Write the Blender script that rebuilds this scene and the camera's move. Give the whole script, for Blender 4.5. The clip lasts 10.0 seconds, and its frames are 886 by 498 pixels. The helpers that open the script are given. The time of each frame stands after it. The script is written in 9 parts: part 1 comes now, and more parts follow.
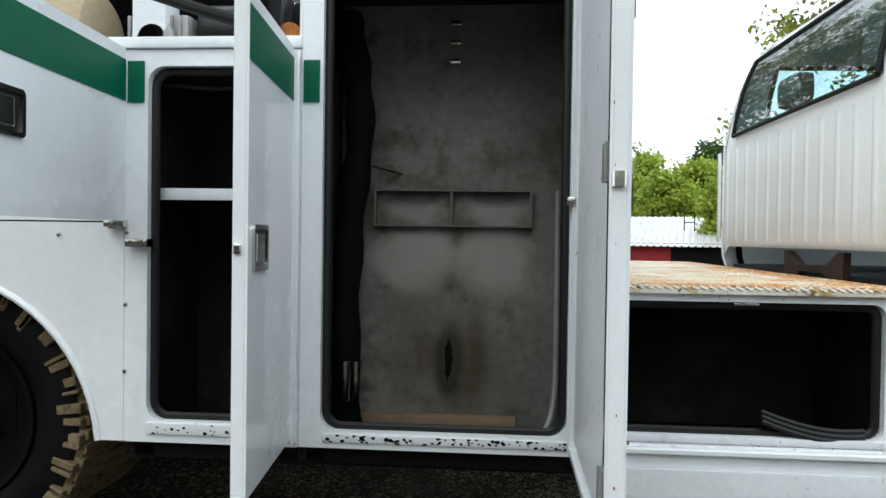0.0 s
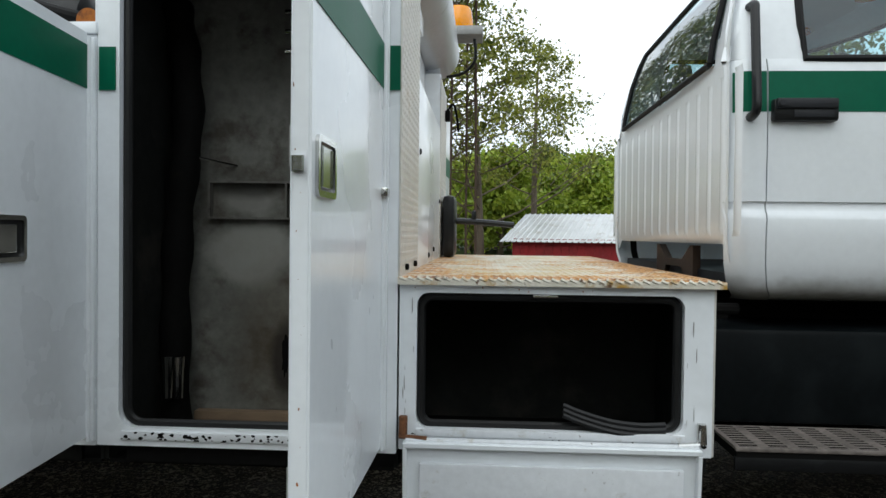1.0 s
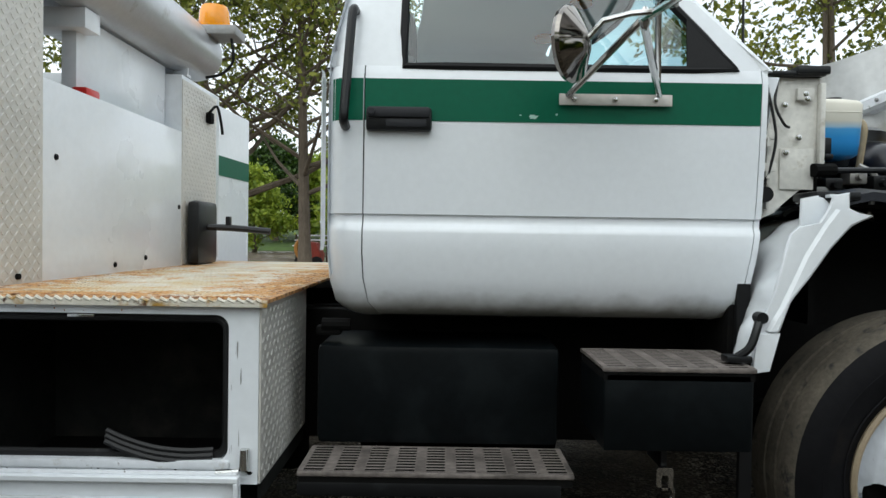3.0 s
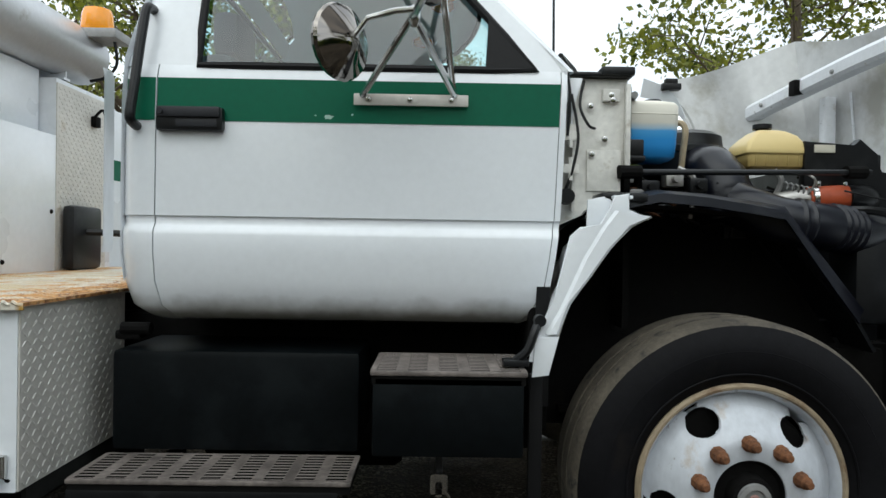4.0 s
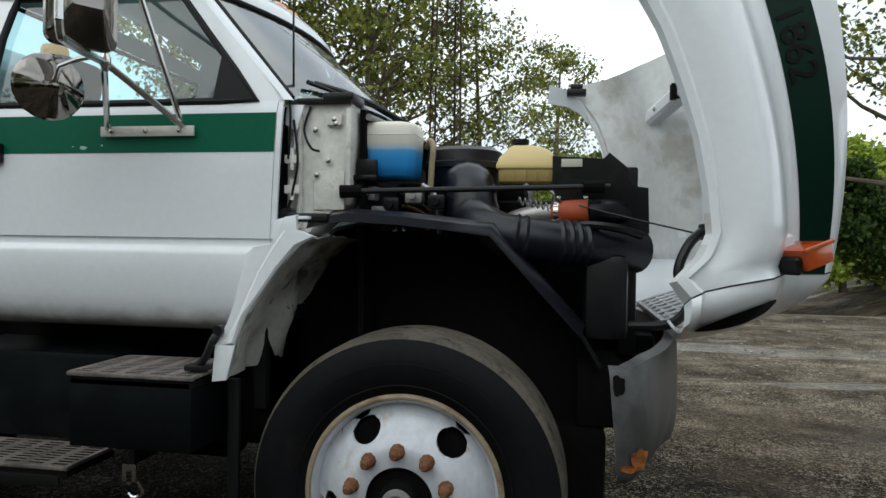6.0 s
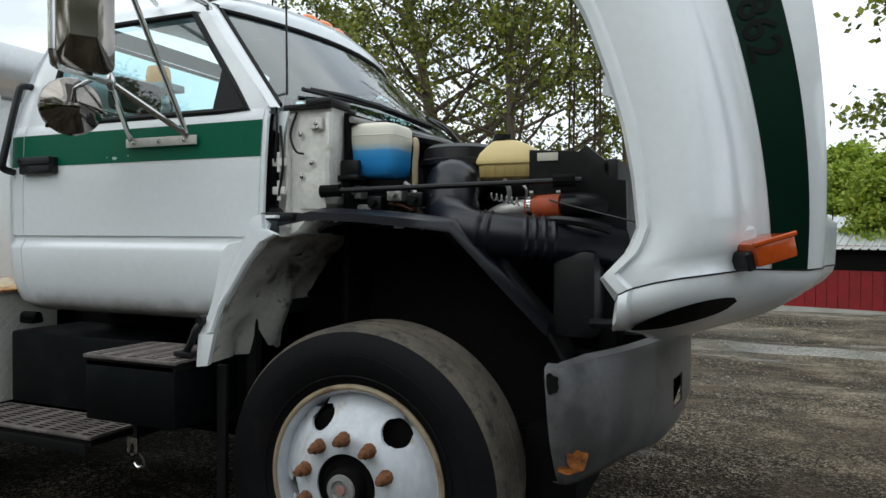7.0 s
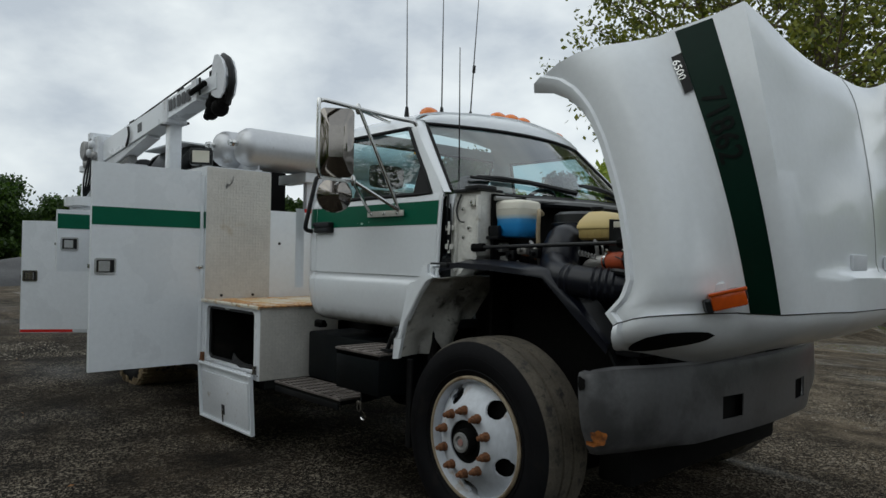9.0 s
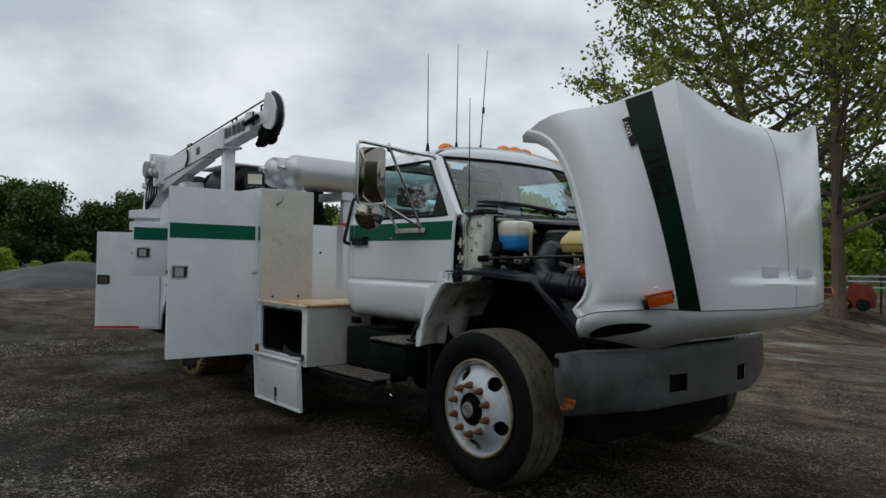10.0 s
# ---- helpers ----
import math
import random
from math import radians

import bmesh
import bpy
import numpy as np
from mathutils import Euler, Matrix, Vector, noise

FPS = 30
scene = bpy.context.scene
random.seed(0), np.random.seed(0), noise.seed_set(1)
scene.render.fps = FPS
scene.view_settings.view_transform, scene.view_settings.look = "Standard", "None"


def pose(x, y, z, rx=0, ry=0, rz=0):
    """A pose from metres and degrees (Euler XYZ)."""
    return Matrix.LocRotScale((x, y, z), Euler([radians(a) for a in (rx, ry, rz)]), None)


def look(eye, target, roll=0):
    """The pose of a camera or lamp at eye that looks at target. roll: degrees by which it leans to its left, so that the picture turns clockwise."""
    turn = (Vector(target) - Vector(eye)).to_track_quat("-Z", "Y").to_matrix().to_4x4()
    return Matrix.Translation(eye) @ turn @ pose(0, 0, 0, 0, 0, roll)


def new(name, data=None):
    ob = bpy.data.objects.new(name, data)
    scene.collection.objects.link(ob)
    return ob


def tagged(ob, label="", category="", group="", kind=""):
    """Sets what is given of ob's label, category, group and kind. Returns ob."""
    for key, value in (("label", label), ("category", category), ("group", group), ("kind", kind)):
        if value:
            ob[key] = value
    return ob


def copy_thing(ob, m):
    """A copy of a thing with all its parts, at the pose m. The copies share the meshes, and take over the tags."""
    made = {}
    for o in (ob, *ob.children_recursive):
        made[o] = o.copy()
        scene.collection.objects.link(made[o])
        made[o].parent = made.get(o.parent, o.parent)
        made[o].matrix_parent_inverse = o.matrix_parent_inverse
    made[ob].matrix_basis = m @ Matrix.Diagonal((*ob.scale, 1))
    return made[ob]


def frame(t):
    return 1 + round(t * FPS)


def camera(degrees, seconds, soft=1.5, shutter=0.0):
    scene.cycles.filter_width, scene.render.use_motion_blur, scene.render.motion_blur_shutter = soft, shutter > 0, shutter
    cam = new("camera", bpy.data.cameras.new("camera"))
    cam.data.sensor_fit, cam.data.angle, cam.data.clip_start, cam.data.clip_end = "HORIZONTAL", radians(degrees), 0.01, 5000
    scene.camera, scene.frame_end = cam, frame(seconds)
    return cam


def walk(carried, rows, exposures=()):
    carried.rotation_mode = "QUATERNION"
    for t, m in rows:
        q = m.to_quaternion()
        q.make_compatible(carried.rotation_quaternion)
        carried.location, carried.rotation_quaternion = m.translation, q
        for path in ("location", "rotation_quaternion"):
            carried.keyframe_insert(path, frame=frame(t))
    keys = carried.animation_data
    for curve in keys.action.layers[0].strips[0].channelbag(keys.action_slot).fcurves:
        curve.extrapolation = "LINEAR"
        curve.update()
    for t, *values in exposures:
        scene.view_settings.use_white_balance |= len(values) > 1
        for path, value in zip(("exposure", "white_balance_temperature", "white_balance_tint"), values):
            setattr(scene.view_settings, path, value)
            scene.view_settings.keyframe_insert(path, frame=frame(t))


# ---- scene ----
cam = camera(64.9, 10.0)
PATH = [
    (0, (0.085, 0.063, 1.129), (-0.067, 2.057, 1.095), 0.8),
    (0.5, (0.334, 0.124, 1.093), (0.198, 2.119, 1.057), 0.8),
    (1, (0.627, 0.144, 1.117), (0.512, 2.14, 1.078), 0.7),
    (1.5, (0.924, 0.188, 1.15), (0.843, 2.186, 1.114), 0.8),
    (2, (1.234, 0.246, 1.155), (1.179, 2.245, 1.116), 0.8),
    (2.5, (1.499, 0.262, 1.178), (1.475, 2.261, 1.132), 0.8),
    (4, (2.354, 0.314, 1.161), (2.376, 2.314, 1.149), 0.9),
    (4.5, (2.686, 0.297, 1.178), (2.71, 2.297, 1.17), 0.8),
    (5, (3.002, 0.287, 1.19), (3.027, 2.286, 1.176), 0.9),
    (5.5, (3.34, 0.239, 1.232), (3.217, 2.235, 1.217), 0.9),
    (6, (3.647, 0.258, 1.24), (3.31, 2.229, 1.214), 0.8),
    (7.5, (4.537, 0.423, 1.242), (3.534, 2.154, 1.223), 0.4),
    (8, (4.817, 0.359, 1.261), (3.579, 1.929, 1.267), 0.9),
    (8.5, (5.153, 0.149, 1.308), (3.739, 1.563, 1.319), 0.9),
    (9, (5.503, -0.071, 1.344), (4.019, 1.27, 1.367), 1.0),
    (9.5, (5.882, -0.394, 1.385), (4.368, 0.914, 1.4), 0.9),
    (10, (6.265, -0.645, 1.379), (4.733, 0.64, 1.412), 1.1),
]
EXPOSURES = [(0, 0.96, 6230, 3), (0.5, 0.62, 6230, 3), (1.0, 0.56, 6230, 3), (2.5, 0.58, 6230, 3), (4.0, 0.60, 6250, 3), (4.5, 0.48, 6250, 3), (5.0, 0.33, 6260, 3), (5.5, 0.27, 6260, 3), (6.0, 0.29, 6250, 3), (7.5, 0.33, 6230, 3), (8.0, 0.03, 6240, 3), (8.5, -0.23, 6250, 3), (10.0, -0.47, 6230, 3)]
walk(cam, [(t, look(eye, target, roll)) for t, eye, target, roll in PATH], EXPOSURES)

# ---------------------------------------------------------------- sky and sun
world = bpy.data.worlds.new("overcast")
scene.world = world
world.use_nodes = True
wn = world.node_tree.nodes
wl = world.node_tree.links
wn.clear()
w_out = wn.new("ShaderNodeOutputWorld")
w_bg = wn.new("ShaderNodeBackground")
w_sky = wn.new("ShaderNodeTexSky")
w_sky.sky_type = "NISHITA"
w_sky.sun_disc = False
w_sky.sun_elevation = radians(48)
w_sky.sun_rotation = radians(150)
w_co = wn.new("ShaderNodeTexCoord")
w_map = wn.new("ShaderNodeMapping")
w_map.inputs["Scale"].default_value = (1.0, 1.0, 1.9)
w_n = wn.new("ShaderNodeTexNoise")
w_n.inputs["Scale"].default_value = 3.0
w_n.inputs["Detail"].default_value = 7
w_n.inputs["Roughness"].default_value = 0.54
w_r = wn.new("ShaderNodeValToRGB")
w_r.color_ramp.elements[0].position, w_r.color_ramp.elements[0].color = 0.38, (0.675, 0.705, 0.78, 1)
w_r.color_ramp.elements[1].position, w_r.color_ramp.elements[1].color = 0.62, (1.13, 1.13, 1.145, 1)
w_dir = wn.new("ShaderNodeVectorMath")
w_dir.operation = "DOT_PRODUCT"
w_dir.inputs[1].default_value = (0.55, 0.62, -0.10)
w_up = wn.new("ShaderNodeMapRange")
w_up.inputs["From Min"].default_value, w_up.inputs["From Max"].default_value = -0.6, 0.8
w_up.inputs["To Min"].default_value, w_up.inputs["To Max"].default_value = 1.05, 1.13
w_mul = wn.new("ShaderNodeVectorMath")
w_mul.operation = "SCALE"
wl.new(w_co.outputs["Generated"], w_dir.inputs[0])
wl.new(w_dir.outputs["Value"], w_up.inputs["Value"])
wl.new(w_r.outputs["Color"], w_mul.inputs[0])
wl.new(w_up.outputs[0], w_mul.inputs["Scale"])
w_mix = wn.new("ShaderNodeMix")
w_mix.data_type = "RGBA"
w_mix.inputs["Factor"].default_value = 0.94
w_sc = wn.new("ShaderNodeVectorMath")
w_sc.operation = "SCALE"
w_sc.inputs["Scale"].default_value = 0.12
wl.new(w_sky.outputs[0], w_sc.inputs[0])
wl.new(w_co.outputs["Generated"], w_map.inputs["Vector"])
wl.new(w_map.outputs[0], w_n.inputs["Vector"])
wl.new(w_n.outputs["Fac"], w_r.inputs["Fac"])
wl.new(w_sc.outputs[0], w_mix.inputs["A"])
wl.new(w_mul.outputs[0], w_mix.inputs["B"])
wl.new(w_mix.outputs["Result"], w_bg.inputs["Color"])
w_bg.inputs["Strength"].default_value = 1.0
wl.new(w_bg.outputs[0], w_out.inputs["Surface"])

sun = new("sun", bpy.data.lights.new("sun", "SUN"))
sun.data.energy = 1.0
sun.data.angle = radians(80)
sun.data.color = (1.0, 0.96, 0.9)
sun.matrix_world = look((-7, -11, 14), (1, 2, 0))


# ---------------------------------------------------------------- materials
def mat(name, base, rough=0.5, metal=0.0, var=0.12, scale=2.5, fine=45.0, bump=0.15, spot=None, spot_at=0.62, spot_scale=6.0,
        spot_rough=None, stretch=(1, 1, 1), coat=0.0, spot2=None, spot2_at=0.68, spot2_scale=25.0, bump_fine=None, trans=0.0, ior=1.45, alpha=1.0, spec=0.5):
    """A surface with broad and fine variation, an optional stain colour or two, and fine relief."""
    m = bpy.data.materials.new(name)
    m.use_nodes = True
    n, l = m.node_tree.nodes, m.node_tree.links
    p = n["Principled BSDF"]
    co = n.new("ShaderNodeTexCoord")
    mp = n.new("ShaderNodeMapping")
    mp.inputs["Scale"].default_value = stretch
    l.new(co.outputs["Object"], mp.inputs["Vector"])

    def noise_tex(sc, detail=5.0, rgh=0.55):
        t = n.new("ShaderNodeTexNoise")
        t.inputs["Scale"].default_value = sc
        t.inputs["Detail"].default_value = detail
        t.inputs["Roughness"].default_value = rgh
        l.new(mp.outputs[0], t.inputs["Vector"])
        return t.outputs["Fac"]

    def ramp(fac, a, b, ca, cb):
        r = n.new("ShaderNodeValToRGB")
        r.color_ramp.elements[0].position, r.color_ramp.elements[1].position = a, b
        r.color_ramp.elements[0].color, r.color_ramp.elements[1].color = ca, cb
        l.new(fac, r.inputs["Fac"])
        return r.outputs["Color"]

    def blend(fac, a, b, mode="MIX"):
        x = n.new("ShaderNodeMix")
        x.data_type = "RGBA"
        x.blend_type = mode
        if isinstance(fac, float):
            x.inputs["Factor"].default_value = fac
        else:
            l.new(fac, x.inputs["Factor"])
        for key, v in (("A", a), ("B", b)):
            if isinstance(v, tuple):
                x.inputs[key].default_value = v
            else:
                l.new(v, x.inputs[key])
        return x.outputs["Result"]

    g1 = noise_tex(scale)
    g2 = noise_tex(fine, 3.0)
    lo = tuple(max(0.0, c * (1 - var)) for c in base) + (1,)
    hi = tuple(min(1.0, c * (1 + var)) for c in base) + (1,)
    col = ramp(g1, 0.3, 0.7, lo, hi)
    v2 = var * 0.6
    col = blend(1.0, col, ramp(g2, 0.3, 0.7, (1 - v2, 1 - v2, 1 - v2, 1), (1 + v2, 1 + v2, 1 + v2, 1)), "MULTIPLY")
    rgh = rough
    if spot:
        f = ramp(noise_tex(spot_scale, 8.0, 0.62), spot_at - 0.05, spot_at + 0.07, (0, 0, 0, 1), (1, 1, 1, 1))
        col = blend(f, col, spot + (1,))
        if spot_rough is not None:
            rr = n.new("ShaderNodeMapRange")
            rr.inputs["To Min"].default_value, rr.inputs["To Max"].default_value = rough, spot_rough
            l.new(f, rr.inputs["Value"])
            l.new(rr.outputs[0], p.inputs["Roughness"])
            rgh = None
    if spot2:
        f = ramp(noise_tex(spot2_scale, 8.0, 0.65), spot2_at - 0.03, spot2_at + 0.04, (0, 0, 0, 1), (1, 1, 1, 1))
        col = blend(f, col, spot2 + (1,))
    l.new(col, p.inputs["Base Color"])
    if rgh is not None:
        rr = n.new("ShaderNodeMapRange")
        rr.inputs["To Min"].default_value, rr.inputs["To Max"].default_value = max(0.02, rgh * 0.8), min(1.0, rgh * 1.2)
        l.new(g1, rr.inputs["Value"])
        l.new(rr.outputs[0], p.inputs["Roughness"])
    p.inputs["Metallic"].default_value = metal
    p.inputs["Specular IOR Level"].default_value = spec
    p.inputs["Coat Weight"].default_value = coat
    p.inputs["Coat Roughness"].default_value = 0.06
    p.inputs["Transmission Weight"].default_value = trans
    p.inputs["IOR"].default_value = ior
    if alpha < 1:
        p.inputs["Alpha"].default_value = alpha
    if bump:
        b = n.new("ShaderNodeBump")
        b.inputs["Strength"].default_value = bump
        b.inputs["Distance"].default_value = 0.004
        l.new(noise_tex(bump_fine or fine * 2.5, 4.0), b.inputs["Height"])
        l.new(b.outputs[0], p.inputs["Normal"])
    return m


M_WHITE = mat("white_paint", (0.80, 0.83, 0.86), 0.28, var=0.04, scale=1.6, fine=30, bump=0.01, coat=0.35, spot=(0.52, 0.50, 0.46), spot_at=0.80, spot_scale=9,
              spot2=(0.16, 0.12, 0.09), spot2_at=0.80, spot2_scale=38)
M_CAB = mat("cab_white_paint", (0.80, 0.83, 0.86), 0.24, var=0.03, scale=1.2, fine=40, bump=0.008, coat=0.5, spot2=(0.4, 0.38, 0.35), spot2_at=0.83, spot2_scale=45)
M_EDGE = mat("worn_white_paint", (0.72, 0.74, 0.77), 0.4, var=0.07, fine=50, bump=0.06, coat=0.1, spot=(0.5, 0.48, 0.44), spot_at=0.66, spot_scale=14,
             spot2=(0.09, 0.075, 0.06), spot2_at=0.69, spot2_scale=30)
# dirty white inner paint with the cabinet's shade put into its grey
M_INNER = mat("shaded_dirty_inner_paint", (0.145, 0.14, 0.124), 0.62, var=0.32, scale=2.2, fine=28, bump=0.1, spot=(0.055, 0.047, 0.035), spot_at=0.53, spot_scale=4.5,
              spot2=(0.022, 0.017, 0.013), spot2_at=0.65, spot2_scale=13, stretch=(1, 1, 0.6))
# white-painted insides coloured near black to stand for deep shade
M_GLOOM = mat("shade_black_inner", (0.012, 0.013, 0.012), 0.8, var=0.4, scale=2.0, fine=20, bump=0.2, spot=(0.030, 0.028, 0.024), spot_at=0.6, spot_scale=3, spec=0.2)
M_GREEN = mat("green_vinyl", (0.0015, 0.105, 0.055), 0.45, var=0.08, bump=0.008, spec=0.25, spot2=(0.25, 0.35, 0.3), spot2_at=0.86, spot2_scale=24)
M_FENDIN = mat("dirty_white_inner_fender", (0.42, 0.41, 0.375), 0.6, var=0.15, bump=0.1, spot=(0.07, 0.065, 0.055), spot_at=0.57, spot_scale=6, spot2=(0.02, 0.018, 0.016), spot2_at=0.64, spot2_scale=11)
M_DUCT = mat("dark_duct_plastic", (0.004, 0.005, 0.010), 0.32, var=0.2, bump=0.04, spec=0.45)
# darker copy of the green stripe, with the hood's shade in its colour
M_GREEN2 = mat("shaded_green_hood_vinyl", (0.001, 0.017, 0.010), 0.45, var=0.12, bump=0.01, spec=0.2)
M_BLACK = mat("black_plastic", (0.006, 0.0065, 0.0075), 0.36, var=0.3, bump=0.08, spot=(0.016, 0.018, 0.019), spot_at=0.60, spot_scale=6, spec=0.4, spot2=(0.05, 0.047, 0.043), spot2_at=0.76, spot2_scale=34)
M_BOXPAINT = mat("worn_blue_black_box_paint", (0.0035, 0.0048, 0.0056), 0.42, var=0.35, bump=0.06, spot=(0.0065, 0.0085, 0.0095), spot_at=0.58, spot_scale=5, spec=0.14, spot2=(0.03, 0.03, 0.03), spot2_at=0.78, spot2_scale=30)
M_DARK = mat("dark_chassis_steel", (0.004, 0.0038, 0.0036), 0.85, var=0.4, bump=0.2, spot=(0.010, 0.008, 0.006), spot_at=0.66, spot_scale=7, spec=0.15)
M_RUBBER = mat("black_rubber", (0.006, 0.006, 0.0065), 0.65, var=0.2, bump=0.1, spec=0.3)
M_SEAL = mat("aged_rubber_seal", (0.005, 0.005, 0.0055), 0.5, var=0.3, bump=0.12, spot=(0.06, 0.056, 0.05), spot_at=0.72, spot_scale=20)
M_TYRE = mat("tyre_sidewall", (0.005, 0.005, 0.006), 0.6, var=0.3, scale=4, bump=0.12, spot=(0.013, 0.011, 0.010), spot_at=0.62, spot_scale=5, spec=0.14)
M_TREAD = mat("dusty_tyre_tread", (0.085, 0.073, 0.056), 0.9, var=0.35, scale=7, fine=80, bump=0.5, spot=(0.02, 0.019, 0.018), spot_at=0.6, spot_scale=18)
M_MUDTREAD = mat("muddy_tyre_tread", (0.22, 0.165, 0.095), 0.9, var=0.3, scale=7, fine=80, bump=0.5, spot=(0.05, 0.04, 0.03), spot_at=0.62, spot_scale=14)
M_RIM = mat("scuffed_white_rim", (0.52, 0.545, 0.585), 0.36, var=0.14, scale=6, fine=40, bump=0.06, spot=(0.34, 0.23, 0.12), spot_at=0.625, spot_scale=6, spot2=(0.12, 0.075, 0.045), spot2_at=0.70, spot2_scale=30, stretch=(1, 1, 0.55))
M_RIMLIP = mat("tan_dusty_rim_lip", (0.30, 0.24, 0.16), 0.6, var=0.2, bump=0.1, spot=(0.18, 0.12, 0.07), spot_at=0.6, spot_scale=12)
M_NUT = mat("rusty_nut", (0.15, 0.062, 0.026), 0.85, var=0.3, scale=30, fine=120, bump=0.4, spot=(0.09, 0.035, 0.015), spot_at=0.6, spot_scale=40)
M_CHROME = mat("stainless_steel", (0.62, 0.62, 0.61), 0.16, 1.0, var=0.06, bump=0.015, spot=(0.34, 0.27, 0.2), spot_at=0.74, spot_scale=20)
M_MIRROR = mat("polished_mirror_back", (0.27, 0.25, 0.23), 0.07, 1.0, var=0.06, bump=0.01)
M_ALU = mat("aluminium_tread_plate", (0.64, 0.62, 0.575), 0.42, 0.25, var=0.1, scale=3, bump=0.05, spot=(0.42, 0.33, 0.2), spot_at=0.66, spot_scale=2.2)
M_TANK = mat("silver_painted_tank", (0.55, 0.56, 0.58), 0.38, 0.55, var=0.07, bump=0.03, spot=(0.32, 0.3, 0.27), spot_at=0.7, spot_scale=5)
M_BUMPER = mat("faded_grey_bumper", (0.098, 0.098, 0.102), 0.36, var=0.16, scale=2.5, bump=0.05, spot=(0.05, 0.05, 0.051), spot_at=0.56, spot_scale=2.8, spot2=(0.28, 0.27, 0.26), spot2_at=0.79, spot2_scale=30)
M_RUST = mat("orange_rust", (0.33, 0.11, 0.02), 0.9, var=0.35, scale=20, bump=0.4, spot=(0.14, 0.05, 0.02), spot_at=0.55, spot_scale=18)
M_BOTTLE = mat("translucent_white_bottle", (0.72, 0.69, 0.58), 0.4, var=0.05, bump=0.02, trans=0.12)
M_ORANGEHOSE = mat("orange_silicone_hose", (0.42, 0.075, 0.025), 0.5, var=0.15, bump=0.08)
M_CASTALU = mat("cast_aluminium_pipe", (0.45, 0.44, 0.42), 0.45, 0.8, var=0.12, bump=0.08)
M_AMBER = mat("amber_lens", (0.95, 0.33, 0.0), 0.15, var=0.08, bump=0.03, coat=0.5, trans=0.1)
M_ORANGE = mat("orange_marker_lens", (0.80, 0.19, 0.008), 0.15, var=0.1, bump=0.03, coat=0.5)
M_RED = mat("red_plastic", (0.55, 0.02, 0.015), 0.35, var=0.1, bump=0.02)
M_REDWOOD = mat("red_barn_boards", (0.23, 0.012, 0.016), 0.75, var=0.2, scale=1.5, fine=12, bump=0.15)
M_ROOF = mat("ribbed_metal_roof", (0.62, 0.63, 0.64), 0.4, 0.3, var=0.1, scale=0.8, bump=0.03, spot=(0.45, 0.43, 0.4), spot_at=0.62, spot_scale=1.5)
M_CONC = mat("weathered_concrete", (0.42, 0.41, 0.38), 0.9, var=0.15, bump=0.2)
M_TOWER = mat("rusted_tower_steel", (0.060, 0.037, 0.025), 0.8, 0.2, var=0.3, bump=0.1)
M_BARK = mat("grey_brown_bark", (0.12, 0.095, 0.07), 0.95, var=0.3, scale=2, fine=20, bump=0.6, stretch=(1, 1, 0.3))
M_WOOD = mat("dirty_plank", (0.20, 0.14, 0.09), 0.85, var=0.2, bump=0.2, stretch=(0.3, 1, 1))
M_SEAT = mat("grey_seat_cloth", (0.10, 0.10, 0.105), 0.9, var=0.15, bump=0.2)
M_DASH = mat("dark_dashboard", (0.011, 0.012, 0.016), 0.5, var=0.15, bump=0.08)
M_MACH = mat("yellow_machine_paint", (0.36, 0.16, 0.03), 0.5, var=0.2, bump=0.05, spot=(0.2, 0.1, 0.05), spot_at=0.64)
M_TAN = mat("tan_machine_paint", (0.42, 0.34, 0.22), 0.6, var=0.15, bump=0.08)
M_SIGNAL = mat("turn_signal_lens", (0.44, 0.065, 0.005), 0.2, var=0.15, scale=9, bump=0.03, coat=0.4, spot=(0.28, 0.03, 0.004), spot_at=0.6, spot_scale=8)
M_GREYW = mat("grey_inset_pad", (0.60, 0.62, 0.645), 0.6, var=0.05, bump=0.02)
M_DIGIT = mat("black_vinyl_digit", (0.002, 0.004, 0.003), 0.5, var=0.2, bump=0.02, spec=0.2)
M_PLUG = mat("dull_pink_plug", (0.30, 0.17, 0.15), 0.6, var=0.2, bump=0.05)
M_CHIP = mat("pale_paint_chip", (0.42, 0.62, 0.54), 0.5, var=0.1, bump=0.05)
M_GRIP = mat("worn_grip_plate", (0.19, 0.165, 0.15), 0.5, 0.25, var=0.45, scale=7, bump=0.4, spot=(0.05, 0.045, 0.042), spot_at=0.62, spot_scale=6, spot2=(0.28, 0.24, 0.21), spot2_at=0.70, spot2_scale=28)
M_GREYM = mat("grey_machine_casting", (0.30, 0.30, 0.295), 0.5, 0.4, var=0.15, bump=0.08)



